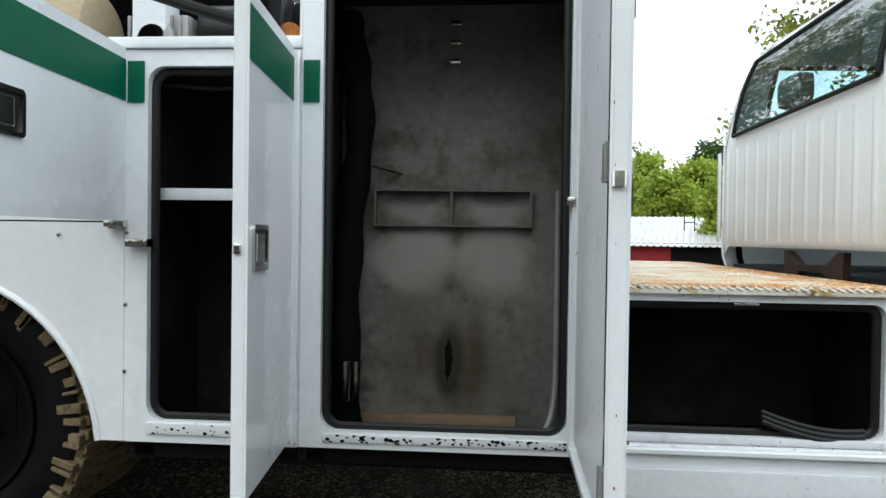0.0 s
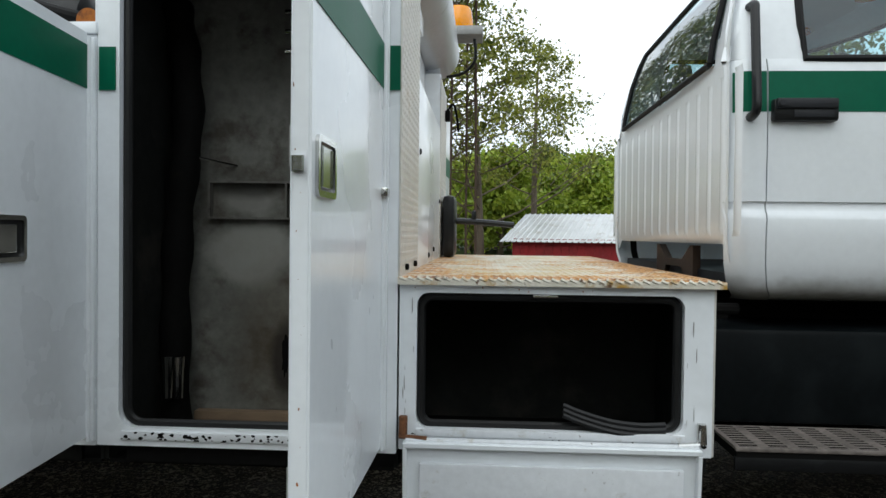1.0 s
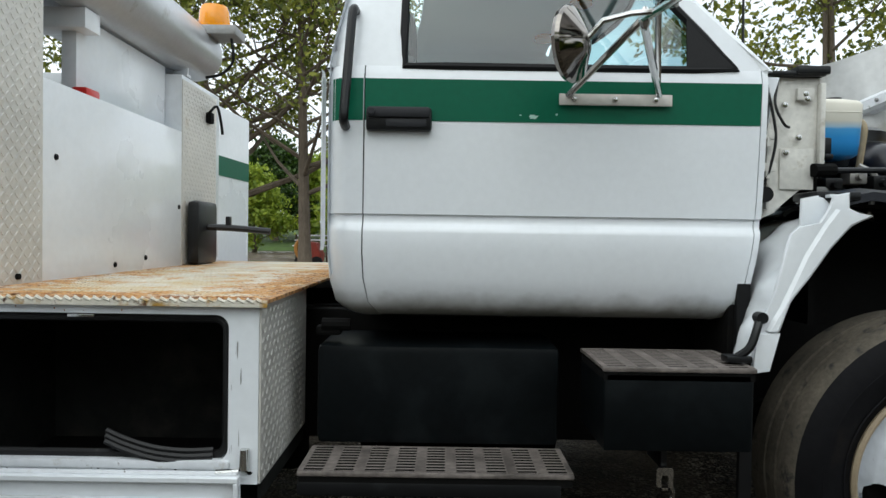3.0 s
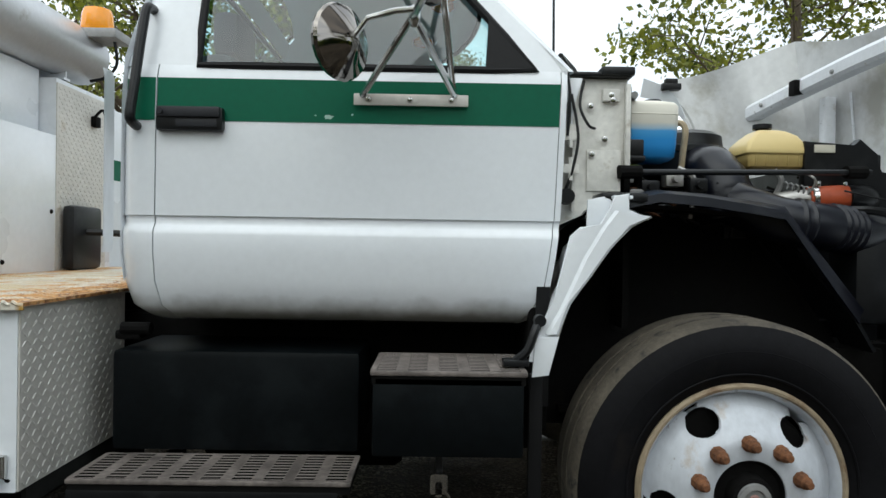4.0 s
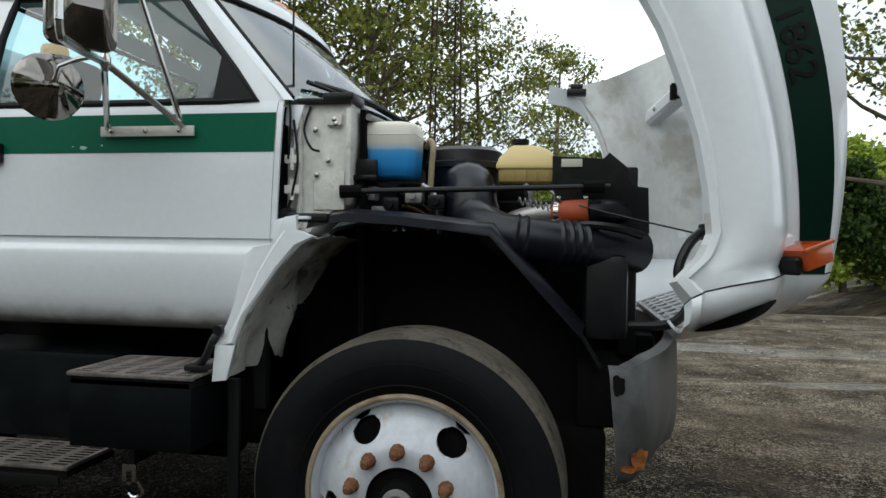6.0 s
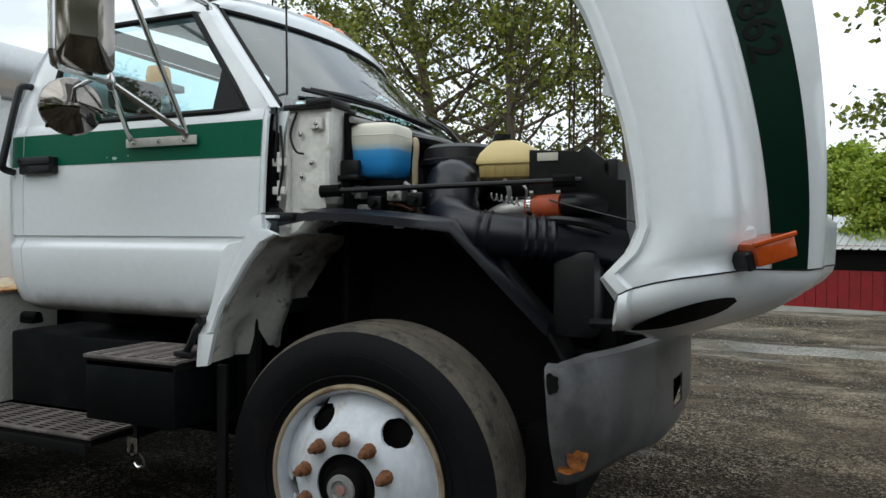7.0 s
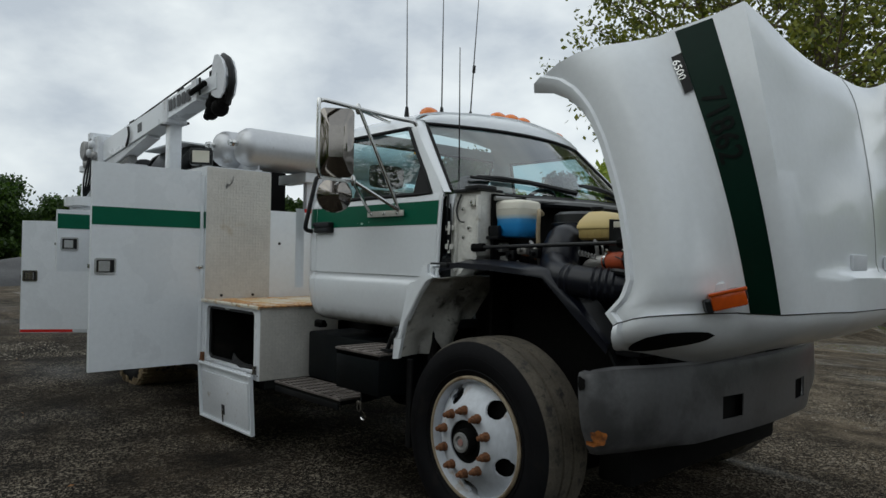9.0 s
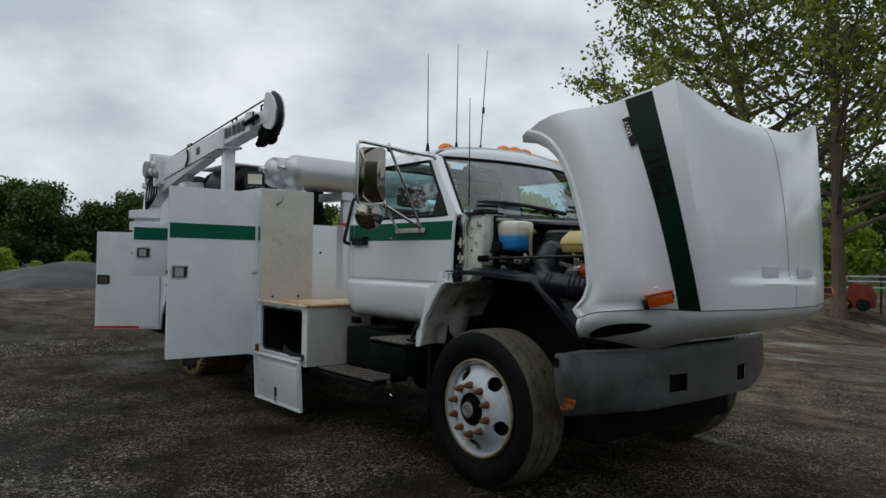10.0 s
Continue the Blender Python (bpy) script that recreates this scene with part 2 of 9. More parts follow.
def stained_shaded_wall():
    """Inner paint greyed for shade, with two pale rubbed rounds below the rack, a brown burnt stain low down and
    painted rack shadows.
    """
    m = mat("stained_shaded_back_wall", (0.15, 0.148, 0.132), 0.65, var=0.28, scale=3.0, fine=30, bump=0.12, spot=(0.07, 0.062, 0.05), spot_at=0.58, spot_scale=5.5,
            spot2=(0.028, 0.022, 0.018), spot2_at=0.70, spot2_scale=16)
    n, l = m.node_tree.nodes, m.node_tree.links
    p = n["Principled BSDF"]
    col = p.inputs["Base Color"].links[0].from_socket
    co = n.new("ShaderNodeTexCoord")
    wob = n.new("ShaderNodeTexNoise")
    wob.inputs["Scale"].default_value, wob.inputs["Detail"].default_value = 9.0, 6.0
    l.new(co.outputs["Object"], wob.inputs["Vector"])
    # the two dark arcs at z 1.275 are rack shadows painted on the wall
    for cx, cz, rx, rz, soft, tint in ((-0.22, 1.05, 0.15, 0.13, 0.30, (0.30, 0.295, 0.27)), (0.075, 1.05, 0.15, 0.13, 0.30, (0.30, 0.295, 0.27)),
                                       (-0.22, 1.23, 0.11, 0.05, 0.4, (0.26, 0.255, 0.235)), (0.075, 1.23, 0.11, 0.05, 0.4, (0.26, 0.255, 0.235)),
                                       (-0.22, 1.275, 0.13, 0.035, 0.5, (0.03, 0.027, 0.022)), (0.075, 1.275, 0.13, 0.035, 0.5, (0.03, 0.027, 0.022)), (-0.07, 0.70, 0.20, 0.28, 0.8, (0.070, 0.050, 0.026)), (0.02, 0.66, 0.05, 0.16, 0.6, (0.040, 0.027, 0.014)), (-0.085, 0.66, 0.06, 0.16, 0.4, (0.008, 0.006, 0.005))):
        mp = n.new("ShaderNodeMapping")
        mp.vector_type = "POINT"
        mp.inputs["Location"].default_value = (-cx / rx, 0, -cz / rz)
        mp.inputs["Scale"].default_value = (1 / rx, 0, 1 / rz)
        l.new(co.outputs["Object"], mp.inputs["Vector"])
        ln = n.new("ShaderNodeVectorMath")
        ln.operation = "LENGTH"
        l.new(mp.outputs[0], ln.inputs[0])
        ad = n.new("ShaderNodeMath")
        ad.operation = "ADD"
        l.new(ln.outputs["Value"], ad.inputs[0])
        l.new(wob.outputs["Fac"], ad.inputs[1])
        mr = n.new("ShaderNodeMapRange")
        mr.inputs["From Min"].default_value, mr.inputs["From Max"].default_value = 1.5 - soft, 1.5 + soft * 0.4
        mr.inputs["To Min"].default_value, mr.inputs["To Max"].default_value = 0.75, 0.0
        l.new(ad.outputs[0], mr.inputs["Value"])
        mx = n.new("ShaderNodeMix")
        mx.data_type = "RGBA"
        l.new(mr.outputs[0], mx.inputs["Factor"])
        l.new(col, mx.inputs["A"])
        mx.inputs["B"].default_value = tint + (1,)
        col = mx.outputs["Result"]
    l.new(col, p.inputs["Base Color"])
    return m


M_STAIN_SHADE = stained_shaded_wall()


def deck_mat():
    """White paint worn through: rust bleeds in from the edges, the middle is walked pale."""
    m = mat("rust_bleeding_deck", (0.66, 0.62, 0.54), 0.55, var=0.14, scale=5, fine=60, bump=0.3, spot=(0.60, 0.50, 0.33), spot_at=0.5, spot_scale=4)
    n, l = m.node_tree.nodes, m.node_tree.links
    p = n["Principled BSDF"]
    col = p.inputs["Base Color"].links[0].from_socket
    co = n.new("ShaderNodeTexCoord")
    sp = n.new("ShaderNodeSeparateXYZ")
    l.new(co.outputs["Object"], sp.inputs[0])

    def math_node(op, a, b):
        x = n.new("ShaderNodeMath")
        x.operation = op
        for i, v in enumerate((a, b)):
            if isinstance(v, (int, float)):
                x.inputs[i].default_value = v
            else:
                l.new(v, x.inputs[i])
        return x.outputs[0]

    def noise_at(sc, detail):
        t = n.new("ShaderNodeTexNoise")
        t.inputs["Scale"].default_value, t.inputs["Detail"].default_value, t.inputs["Roughness"].default_value = sc, detail, 0.66
        l.new(co.outputs["Object"], t.inputs["Vector"])
        return t.outputs["Fac"]

    edge = math_node("MINIMUM", math_node("SUBTRACT", sp.outputs["Y"], 2.11), math_node("SUBTRACT", 1.30, sp.outputs["X"]))
    edge = math_node("MINIMUM", edge, math_node("SUBTRACT", sp.outputs["X"], 0.30))
    reach = n.new("ShaderNodeMapRange")
    reach.inputs["From Min"].default_value, reach.inputs["From Max"].default_value = 0.0, 0.42
    reach.inputs["To Min"].default_value, reach.inputs["To Max"].default_value = 0.20, 0.03
    l.new(edge, reach.inputs["Value"])
    for sc, detail, a, b, amount, tint in ((7.0, 9.0, 0.56, 0.68, 0.85, (0.52, 0.235, 0.035)), (26.0, 8.0, 0.68, 0.76, 0.9, (0.20, 0.075, 0.02)), (60.0, 5.0, 0.74, 0.80, 0.7, (0.10, 0.04, 0.018))):
        f = n.new("ShaderNodeMapRange")
        f.inputs["From Min"].default_value, f.inputs["From Max"].default_value = a, b
        f.inputs["To Max"].default_value = amount
        l.new(math_node("ADD", noise_at(sc, detail), reach.outputs[0]), f.inputs["Value"])
        x = n.new("ShaderNodeMix")
        x.data_type = "RGBA"
        l.new(f.outputs[0], x.inputs["Factor"])
        l.new(col, x.inputs["A"])
        x.inputs["B"].default_value = tint + (1,)
        col = x.outputs["Result"]
    l.new(col, p.inputs["Base Color"])
    return m


M_DECK = deck_mat()
M_DECKLIP = mat("chipped_white_deck_lip", (0.74, 0.70, 0.60), 0.5, var=0.1, scale=9, bump=0.2, spot=(0.46, 0.27, 0.06), spot_at=0.56, spot_scale=16, spot2=(0.10, 0.045, 0.02), spot2_at=0.62, spot2_scale=34)
M_APRON = mat("grimy_cream_cowl_paint", (0.70, 0.69, 0.645), 0.5, var=0.14, scale=7, fine=50, bump=0.12, spot=(0.42, 0.38, 0.30), spot_at=0.64, spot_scale=9, spot2=(0.07, 0.055, 0.04), spot2_at=0.70, spot2_scale=22)
M_HOODIN = mat("dull_white_hood_lining", (0.60, 0.605, 0.60), 0.6, var=0.10, scale=2.2, fine=24, bump=0.06, spot=(0.42, 0.41, 0.37), spot_at=0.58, spot_scale=2.6, spot2=(0.16, 0.14, 0.11), spot2_at=0.74, spot2_scale=26)


def grimy_door():
    """Cab paint with a band of road grime splashed along the bottom edge."""
    m = mat("grimy_door_paint", (0.80, 0.83, 0.86), 0.24, var=0.03, scale=1.2, fine=40, bump=0.008, coat=0.5, spot2=(0.4, 0.38, 0.35), spot2_at=0.83, spot2_scale=45)
    n, l = m.node_tree.nodes, m.node_tree.links
    p = n["Principled BSDF"]
    col = p.inputs["Base Color"].links[0].from_socket
    co = n.new("ShaderNodeTexCoord")
    sp = n.new("ShaderNodeSeparateXYZ")
    l.new(co.outputs["Object"], sp.inputs[0])
    nz = n.new("ShaderNodeTexNoise")
    nz.inputs["Scale"].default_value, nz.inputs["Detail"].default_value = 14.0, 8.0
    l.new(co.outputs["Object"], nz.inputs["Vector"])
    ad = n.new("ShaderNodeMath")
    ad.operation = "MULTIPLY_ADD"
    l.new(nz.outputs["Fac"], ad.inputs[0])
    ad.inputs[1].default_value = 0.06
    l.new(sp.outputs["Z"], ad.inputs[2])
    mr = n.new("ShaderNodeMapRange")
    mr.inputs["From Min"].default_value, mr.inputs["From Max"].default_value = 0.965, 1.03
    mr.inputs["To Min"].default_value, mr.inputs["To Max"].default_value = 0.8, 0.0
    l.new(ad.outputs[0], mr.inputs["Value"])
    mx = n.new("ShaderNodeMix")
    mx.data_type = "RGBA"
    l.new(mr.outputs[0], mx.inputs["Factor"])
    l.new(col, mx.inputs["A"])
    mx.inputs["B"].default_value = (0.15, 0.135, 0.10, 1)
    l.new(mx.outputs["Result"], p.inputs["Base Color"])
    return m


M_DOOR = grimy_door()


def filled_bottle(name, stops, rough=0.4, wobble=0.006):
    """Translucent moulded plastic whose colour follows the level of what is in it."""
    m = mat(name, (0.6, 0.6, 0.6), rough, var=0.06, scale=12, bump=0.02, trans=0.08)
    n, l = m.node_tree.nodes, m.node_tree.links
    p = n["Principled BSDF"]
    old = p.inputs["Base Color"].links[0].from_socket
    co = n.new("ShaderNodeTexCoord")
    sp = n.new("ShaderNodeSeparateXYZ")
    l.new(co.outputs["Object"], sp.inputs[0])
    nz = n.new("ShaderNodeTexNoise")
    nz.inputs["Scale"].default_value = 18.0
    l.new(co.outputs["Object"], nz.inputs["Vector"])
    ma = n.new("ShaderNodeMath")
    ma.operation = "MULTIPLY_ADD"
    l.new(nz.outputs["Fac"], ma.inputs[0])
    ma.inputs[1].default_value = wobble
    l.new(sp.outputs["Z"], ma.inputs[2])
    z0, z1 = stops[0][0], stops[-1][0]
    mr = n.new("ShaderNodeMapRange")
    mr.inputs["From Min"].default_value, mr.inputs["From Max"].default_value = z0, z1
    l.new(ma.outputs[0], mr.inputs["Value"])
    r = n.new("ShaderNodeValToRGB")
    while len(r.color_ramp.elements) < len(stops):
        r.color_ramp.elements.new(0.5)
    for e, (z, c) in zip(r.color_ramp.elements, stops):
        e.position, e.color = (z - z0) / (z1 - z0), c + (1,)
    l.new(mr.outputs[0], r.inputs["Fac"])
    mx = n.new("ShaderNodeMix")
    mx.data_type, mx.blend_type = "RGBA", "MULTIPLY"
    mx.inputs["Factor"].default_value = 0.25
    l.new(r.outputs["Color"], mx.inputs["A"])
    l.new(old, mx.inputs["B"])
    l.new(mx.outputs["Result"], p.inputs["Base Color"])
    return m


M_WASHER = filled_bottle("washer_bottle_plastic", [(1.45, (0.03, 0.25, 0.62)), (1.52, (0.035, 0.32, 0.78)), (1.548, (0.10, 0.44, 0.86)), (1.556, (0.50, 0.68, 0.84)), (1.575, (0.86, 0.84, 0.74)), (1.65, (0.90, 0.86, 0.74))])
M_COOLANT = filled_bottle("coolant_bottle_plastic", [(1.43, (0.22, 0.15, 0.05)), (1.468, (0.40, 0.29, 0.10)), (1.492, (0.62, 0.48, 0.19)), (1.515, (0.86, 0.68, 0.30)), (1.56, (0.84, 0.66, 0.31))], 0.4, 0.012)


def leaf_mat(name, c1, c2):
    m = bpy.data.materials.new(name)
    m.use_nodes = True
    n, l = m.node_tree.nodes, m.node_tree.links
    p = n["Principled BSDF"]
    geo = n.new("ShaderNodeNewGeometry")
    r = n.new("ShaderNodeValToRGB")
    r.color_ramp.elements[0].color, r.color_ramp.elements[1].color = c1 + (1,), c2 + (1,)
    l.new(geo.outputs["Random Per Island"], r.inputs["Fac"])
    l.new(r.outputs["Color"], p.inputs["Base Color"])
    p.inputs["Roughness"].default_value = 0.55
    t = n.new("ShaderNodeBsdfTranslucent")
    l.new(r.outputs["Color"], t.inputs["Color"])
    mx = n.new("ShaderNodeMixShader")
    mx.inputs["Fac"].default_value = 0.35
    l.new(p.outputs[0], mx.inputs[1])
    l.new(t.outputs[0], mx.inputs[2])
    l.new(mx.outputs[0], n["Material Output"].inputs["Surface"])
    return m


M_LEAF = leaf_mat("spring_leaf", (0.045, 0.072, 0.008), (0.29, 0.305, 0.04))
M_LEAF2 = leaf_mat("dark_leaf", (0.010, 0.030, 0.004), (0.065, 0.125, 0.014))
M_OLDLEAF = leaf_mat("dry_leaf", (0.16, 0.07, 0.02), (0.40, 0.20, 0.06))
M_LEAF3 = leaf_mat("bright_leaf", (0.15, 0.235, 0.018), (0.40, 0.47, 0.06))


def glass_mat(name, tint, rough=0.0, power=5.0, least=0.045):
    m = bpy.data.materials.new(name)
    m.use_nodes = True
    n, l = m.node_tree.nodes, m.node_tree.links
    n.remove(n["Principled BSDF"])
    tr = n.new("ShaderNodeBsdfTransparent")
    tr.inputs["Color"].default_value = tint + (1,)
    gl = n.new("ShaderNodeBsdfGlossy")
    gl.inputs["Roughness"].default_value = rough + 0.01
    lw = n.new("ShaderNodeLayerWeight")
    lw.inputs["Blend"].default_value = 0.5
    pw = n.new("ShaderNodeMath")
    pw.operation = "POWER"
    pw.inputs[1].default_value = power
    fr = n.new("ShaderNodeMath")
    fr.operation = "MULTIPLY_ADD"
    fr.inputs[1].default_value, fr.inputs[2].default_value = 0.95 - least, least
    l.new(lw.outputs["Facing"], pw.inputs[0])
    l.new(pw.outputs[0], fr.inputs[0])
    mx = n.new("ShaderNodeMixShader")
    l.new(fr.outputs[0], mx.inputs["Fac"])
    l.new(tr.outputs[0], mx.inputs[1])
    l.new(gl.outputs[0], mx.inputs[2])
    l.new(mx.outputs[0], n["Material Output"].inputs["Surface"])
    return m


M_SCREEN = glass_mat("windscreen_glass", (0.60, 0.76, 0.78), 0.0, 2.6, 0.08)
M_GLASS = glass_mat("tinted_cab_glass", (0.68, 0.86, 0.88), 0.0, 3.4, 0.085)


def ground_mat():
    m = bpy.data.materials.new("wet_gravel_lot")
    m.use_nodes = True
    n, l = m.node_tree.nodes, m.node_tree.links
    p = n["Principled BSDF"]
    co = n.new("ShaderNodeTexCoord")

    def tex(sc, detail=6.0, rgh=0.6, stretch=(1, 1, 1)):
        mp = n.new("ShaderNodeMapping")
        mp.inputs["Scale"].default_value = stretch
        l.new(co.outputs["Object"], mp.inputs["Vector"])
        t = n.new("ShaderNodeTexNoise")
        t.inputs["Scale"].default_value, t.inputs["Detail"].default_value, t.inputs["Roughness"].default_value = sc, detail, rgh
        l.new(mp.outputs[0], t.inputs["Vector"])
        return t.outputs["Fac"]

    def ramp(fac, stops):
        r = n.new("ShaderNodeValToRGB")
        while len(r.color_ramp.elements) < len(stops):
            r.color_ramp.elements.new(0.5)
        for e, (pos, c) in zip(r.color_ramp.elements, stops):
            e.position, e.color = pos, c + (1,)
        l.new(fac, r.inputs["Fac"])
        return r.outputs["Color"]

    def blend(fac, a, b, mode="MIX"):
        x = n.new("ShaderNodeMix")
        x.data_type, x.blend_type = "RGBA", mode
        if isinstance(fac, float):
            x.inputs["Factor"].default_value = fac
        else:
            l.new(fac, x.inputs["Factor"])
        l.new(a, x.inputs["A"])
        l.new(b, x.inputs["B"])
        return x.outputs["Result"]

    broad = tex(0.45, 8.0, 0.62, (0.7, 1.5, 1))
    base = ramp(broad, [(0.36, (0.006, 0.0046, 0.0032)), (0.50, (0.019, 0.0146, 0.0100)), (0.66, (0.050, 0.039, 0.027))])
    sep = n.new("ShaderNodeSeparateXYZ")
    l.new(co.outputs["Object"], sep.inputs[0])
    wob = n.new("ShaderNodeMath")
    wob.operation = "MULTIPLY_ADD"
    l.new(tex(0.35, 6.0, 0.6), wob.inputs[0])
    wob.inputs[1].default_value = 6.0
    l.new(sep.outputs["Y"], wob.inputs[2])
    trk = n.new("ShaderNodeMapRange")
    trk.inputs["From Min"].default_value, trk.inputs["From Max"].default_value = 7.6, 9.6
    l.new(wob.outputs[0], trk.inputs["Value"])
    pale_zone = n.new("ShaderNodeMapRange")
    pale_zone.inputs["From Min"].default_value, pale_zone.inputs["From Max"].default_value = 5.6, 8.0
    l.new(wob.outputs[0], pale_zone.inputs["Value"])
    # ground colour turns paler with distance from the truck
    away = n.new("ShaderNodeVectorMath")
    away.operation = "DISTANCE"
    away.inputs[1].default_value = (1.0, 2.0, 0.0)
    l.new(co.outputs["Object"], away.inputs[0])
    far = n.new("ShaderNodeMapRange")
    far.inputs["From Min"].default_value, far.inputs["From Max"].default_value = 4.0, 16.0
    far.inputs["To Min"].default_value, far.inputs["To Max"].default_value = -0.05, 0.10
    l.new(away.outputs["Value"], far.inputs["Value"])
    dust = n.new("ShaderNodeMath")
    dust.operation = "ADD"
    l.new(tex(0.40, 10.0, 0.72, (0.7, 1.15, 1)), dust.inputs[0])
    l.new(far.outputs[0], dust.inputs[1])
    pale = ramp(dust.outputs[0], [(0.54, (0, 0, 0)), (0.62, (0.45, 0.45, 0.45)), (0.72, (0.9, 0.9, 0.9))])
    streak = ramp(tex(0.36, 10.0, 0.72, (0.55, 1.1, 1)), [(0.45, (0.03, 0.03, 0.03)), (0.52, (0.30, 0.30, 0.30)), (0.60, (1, 1, 1))])
    tmul = n.new("ShaderNodeMath")
    tmul.operation = "MULTIPLY"
    l.new(trk.outputs[0], tmul.inputs[0])
    l.new(streak, tmul.inputs[1])
    palec = ramp(tex(6.0, 8.0, 0.7), [(0.3, (0.10, 0.083, 0.062)), (0.7, (0.23, 0.195, 0.148))])
    pale_base = ramp(broad, [(0.34, (0.034, 0.0270, 0.0195)), (0.50, (0.070, 0.0560, 0.0410)), (0.66, (0.125, 0.102, 0.075))])
    base = blend(pale_zone.outputs[0], base, pale_base)
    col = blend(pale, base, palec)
    track = ramp(tex(3.0, 7.0, 0.6), [(0.3, (0.15, 0.128, 0.098)), (0.7, (0.36, 0.312, 0.245))])
    col = blend(tmul.outputs[0], col, track)

    def cells(sc):
        v = n.new("ShaderNodeTexVoronoi")
        v.inputs["Scale"].default_value = sc
        v.inputs["Randomness"].default_value = 1.0
        warp = n.new("ShaderNodeVectorMath")
        warp.operation = "ADD"
        wv = n.new("ShaderNodeTexNoise")
        wv.inputs["Scale"].default_value, wv.inputs["Detail"].default_value = sc * 0.7, 3.0
        l.new(co.outputs["Object"], wv.inputs["Vector"])
        shrink = n.new("ShaderNodeVectorMath")
        shrink.operation = "SCALE"
        shrink.inputs["Scale"].default_value = 1.1 / sc
        l.new(wv.outputs["Color"], shrink.inputs[0])
        l.new(co.outputs["Object"], warp.inputs[0])
        l.new(shrink.outputs[0], warp.inputs[1])
        l.new(warp.outputs[0], v.inputs["Vector"])
        return v

    vor, vor2 = cells(60.0), cells(150.0)
    gravelly = ramp(tex(0.9, 7.0, 0.66), [(0.40, (0.12, 0.12, 0.12)), (0.56, (0.9, 0.9, 0.9))])
    stone = ramp(vor.outputs["Color"], [(0.25, (0.30, 0.29, 0.28)), (0.60, (0.9, 0.9, 0.9)), (0.9, (1.9, 1.87, 1.82))])
    col = blend(gravelly, col, stone, "MULTIPLY")
    stone2 = ramp(vor2.outputs["Color"], [(0.25, (0.25, 0.25, 0.25)), (0.6, (0.9, 0.89, 0.87)), (0.9, (2.4, 2.36, 2.28))])
    col = blend(gravelly, col, stone2, "MULTIPLY")
    grit = ramp(tex(55.0, 4.0, 0.7), [(0.35, (0.42, 0.41, 0.40)), (0.65, (1.6, 1.58, 1.55))])
    col = blend(0.9, col, grit, "MULTIPLY")
    for v, a, b, shade in ((vor, 0.84, 0.88, (0.24, 0.212, 0.172)), (vor2, 0.83, 0.88, (0.30, 0.265, 0.215))):
        sc = n.new("ShaderNodeSeparateColor")
        l.new(v.outputs["Color"], sc.inputs[0])
        f = n.new("ShaderNodeMapRange")
        f.inputs["From Min"].default_value, f.inputs["From Max"].default_value = a, b
        f.inputs["To Max"].default_value = 0.8
        l.new(sc.outputs["Green"], f.inputs["Value"])
        g = n.new("ShaderNodeMath")
        g.operation = "MULTIPLY"
        l.new(f.outputs[0], g.inputs[0])
        l.new(gravelly, g.inputs[1])
        rgb = n.new("ShaderNodeRGB")
        rgb.outputs[0].default_value = shade + (1,)
        col = blend(g.outputs[0], col, rgb.outputs[0])
    mudf = ramp(tex(1.9, 8.0, 0.7), [(0.36, (0.34, 0.32, 0.29)), (0.60, (1.30, 1.27, 1.22))])
    col = blend(0.9, col, mudf, "MULTIPLY")
    l.new(col, p.inputs["Base Color"])
    wet = ramp(tex(0.55, 4.0, 0.5, (0.7, 1.3, 1)), [(0.34, (0.55, 0.55, 0.55)), (0.50, (0.95, 0.95, 0.95))])
    pud = n.new("ShaderNodeMath")
    pud.operation = "MULTIPLY"
    l.new(ramp(tex(0.42, 5.0, 0.6, (0.35, 1.5, 1)), [(0.54, (0, 0, 0)), (0.585, (1, 1, 1))]), pud.inputs[0])
    l.new(pale_zone.outputs[0], pud.inputs[1])
    def between(fac, a, b):
        r = n.new("ShaderNodeMapRange")
        r.inputs["To Min"].default_value, r.inputs["To Max"].default_value = a, b
        l.new(fac, r.inputs["Value"])
        return r.outputs[0]
    dry = n.new("ShaderNodeMix")
    l.new(pud.outputs[0], dry.inputs["Factor"])
    l.new(wet, dry.inputs["A"])
    dry.inputs["B"].default_value = 0.16
    l.new(dry.outputs["Result"], p.inputs["Roughness"])
    l.new(between(pud.outputs[0], 0.12, 0.5), p.inputs["Specular IOR Level"])
    b = n.new("ShaderNodeBump")
    b.inputs["Distance"].default_value = 0.012
    l.new(between(pud.outputs[0], 0.9, 0.12), b.inputs["Strength"])
    add = n.new("ShaderNodeMath")
    add.operation = "ADD"
    l.new(vor.outputs["Distance"], add.inputs[0])
    l.new(tex(14.0, 6.0), add.inputs[1])
    l.new(add.outputs[0], b.inputs["Height"])
    l.new(b.outputs[0], p.inputs["Normal"])
    return m


M_GROUND = ground_mat()
M_STONE = mat("grey_gravel_stone", (0.20, 0.178, 0.145), 0.85, var=0.85, scale=9, fine=60, bump=0.2)
M_GRASS = mat("mown_grass", (0.05, 0.078, 0.016), 0.9, var=0.35, scale=1.5, fine=30, bump=0.6)
M_PILE = mat("grey_gravel_pile", (0.085, 0.085, 0.088), 0.9, var=0.25, scale=1.2, fine=18, bump=0.6)
M_TARP = mat("faded_red_tarp", (0.22, 0.03, 0.018), 0.7, var=0.2, bump=0.1)
M_HILL = mat("wooded_hill_floor", (0.05, 0.085, 0.015), 0.95, var=0.45, scale=0.12, fine=1.2, bump=0.5)


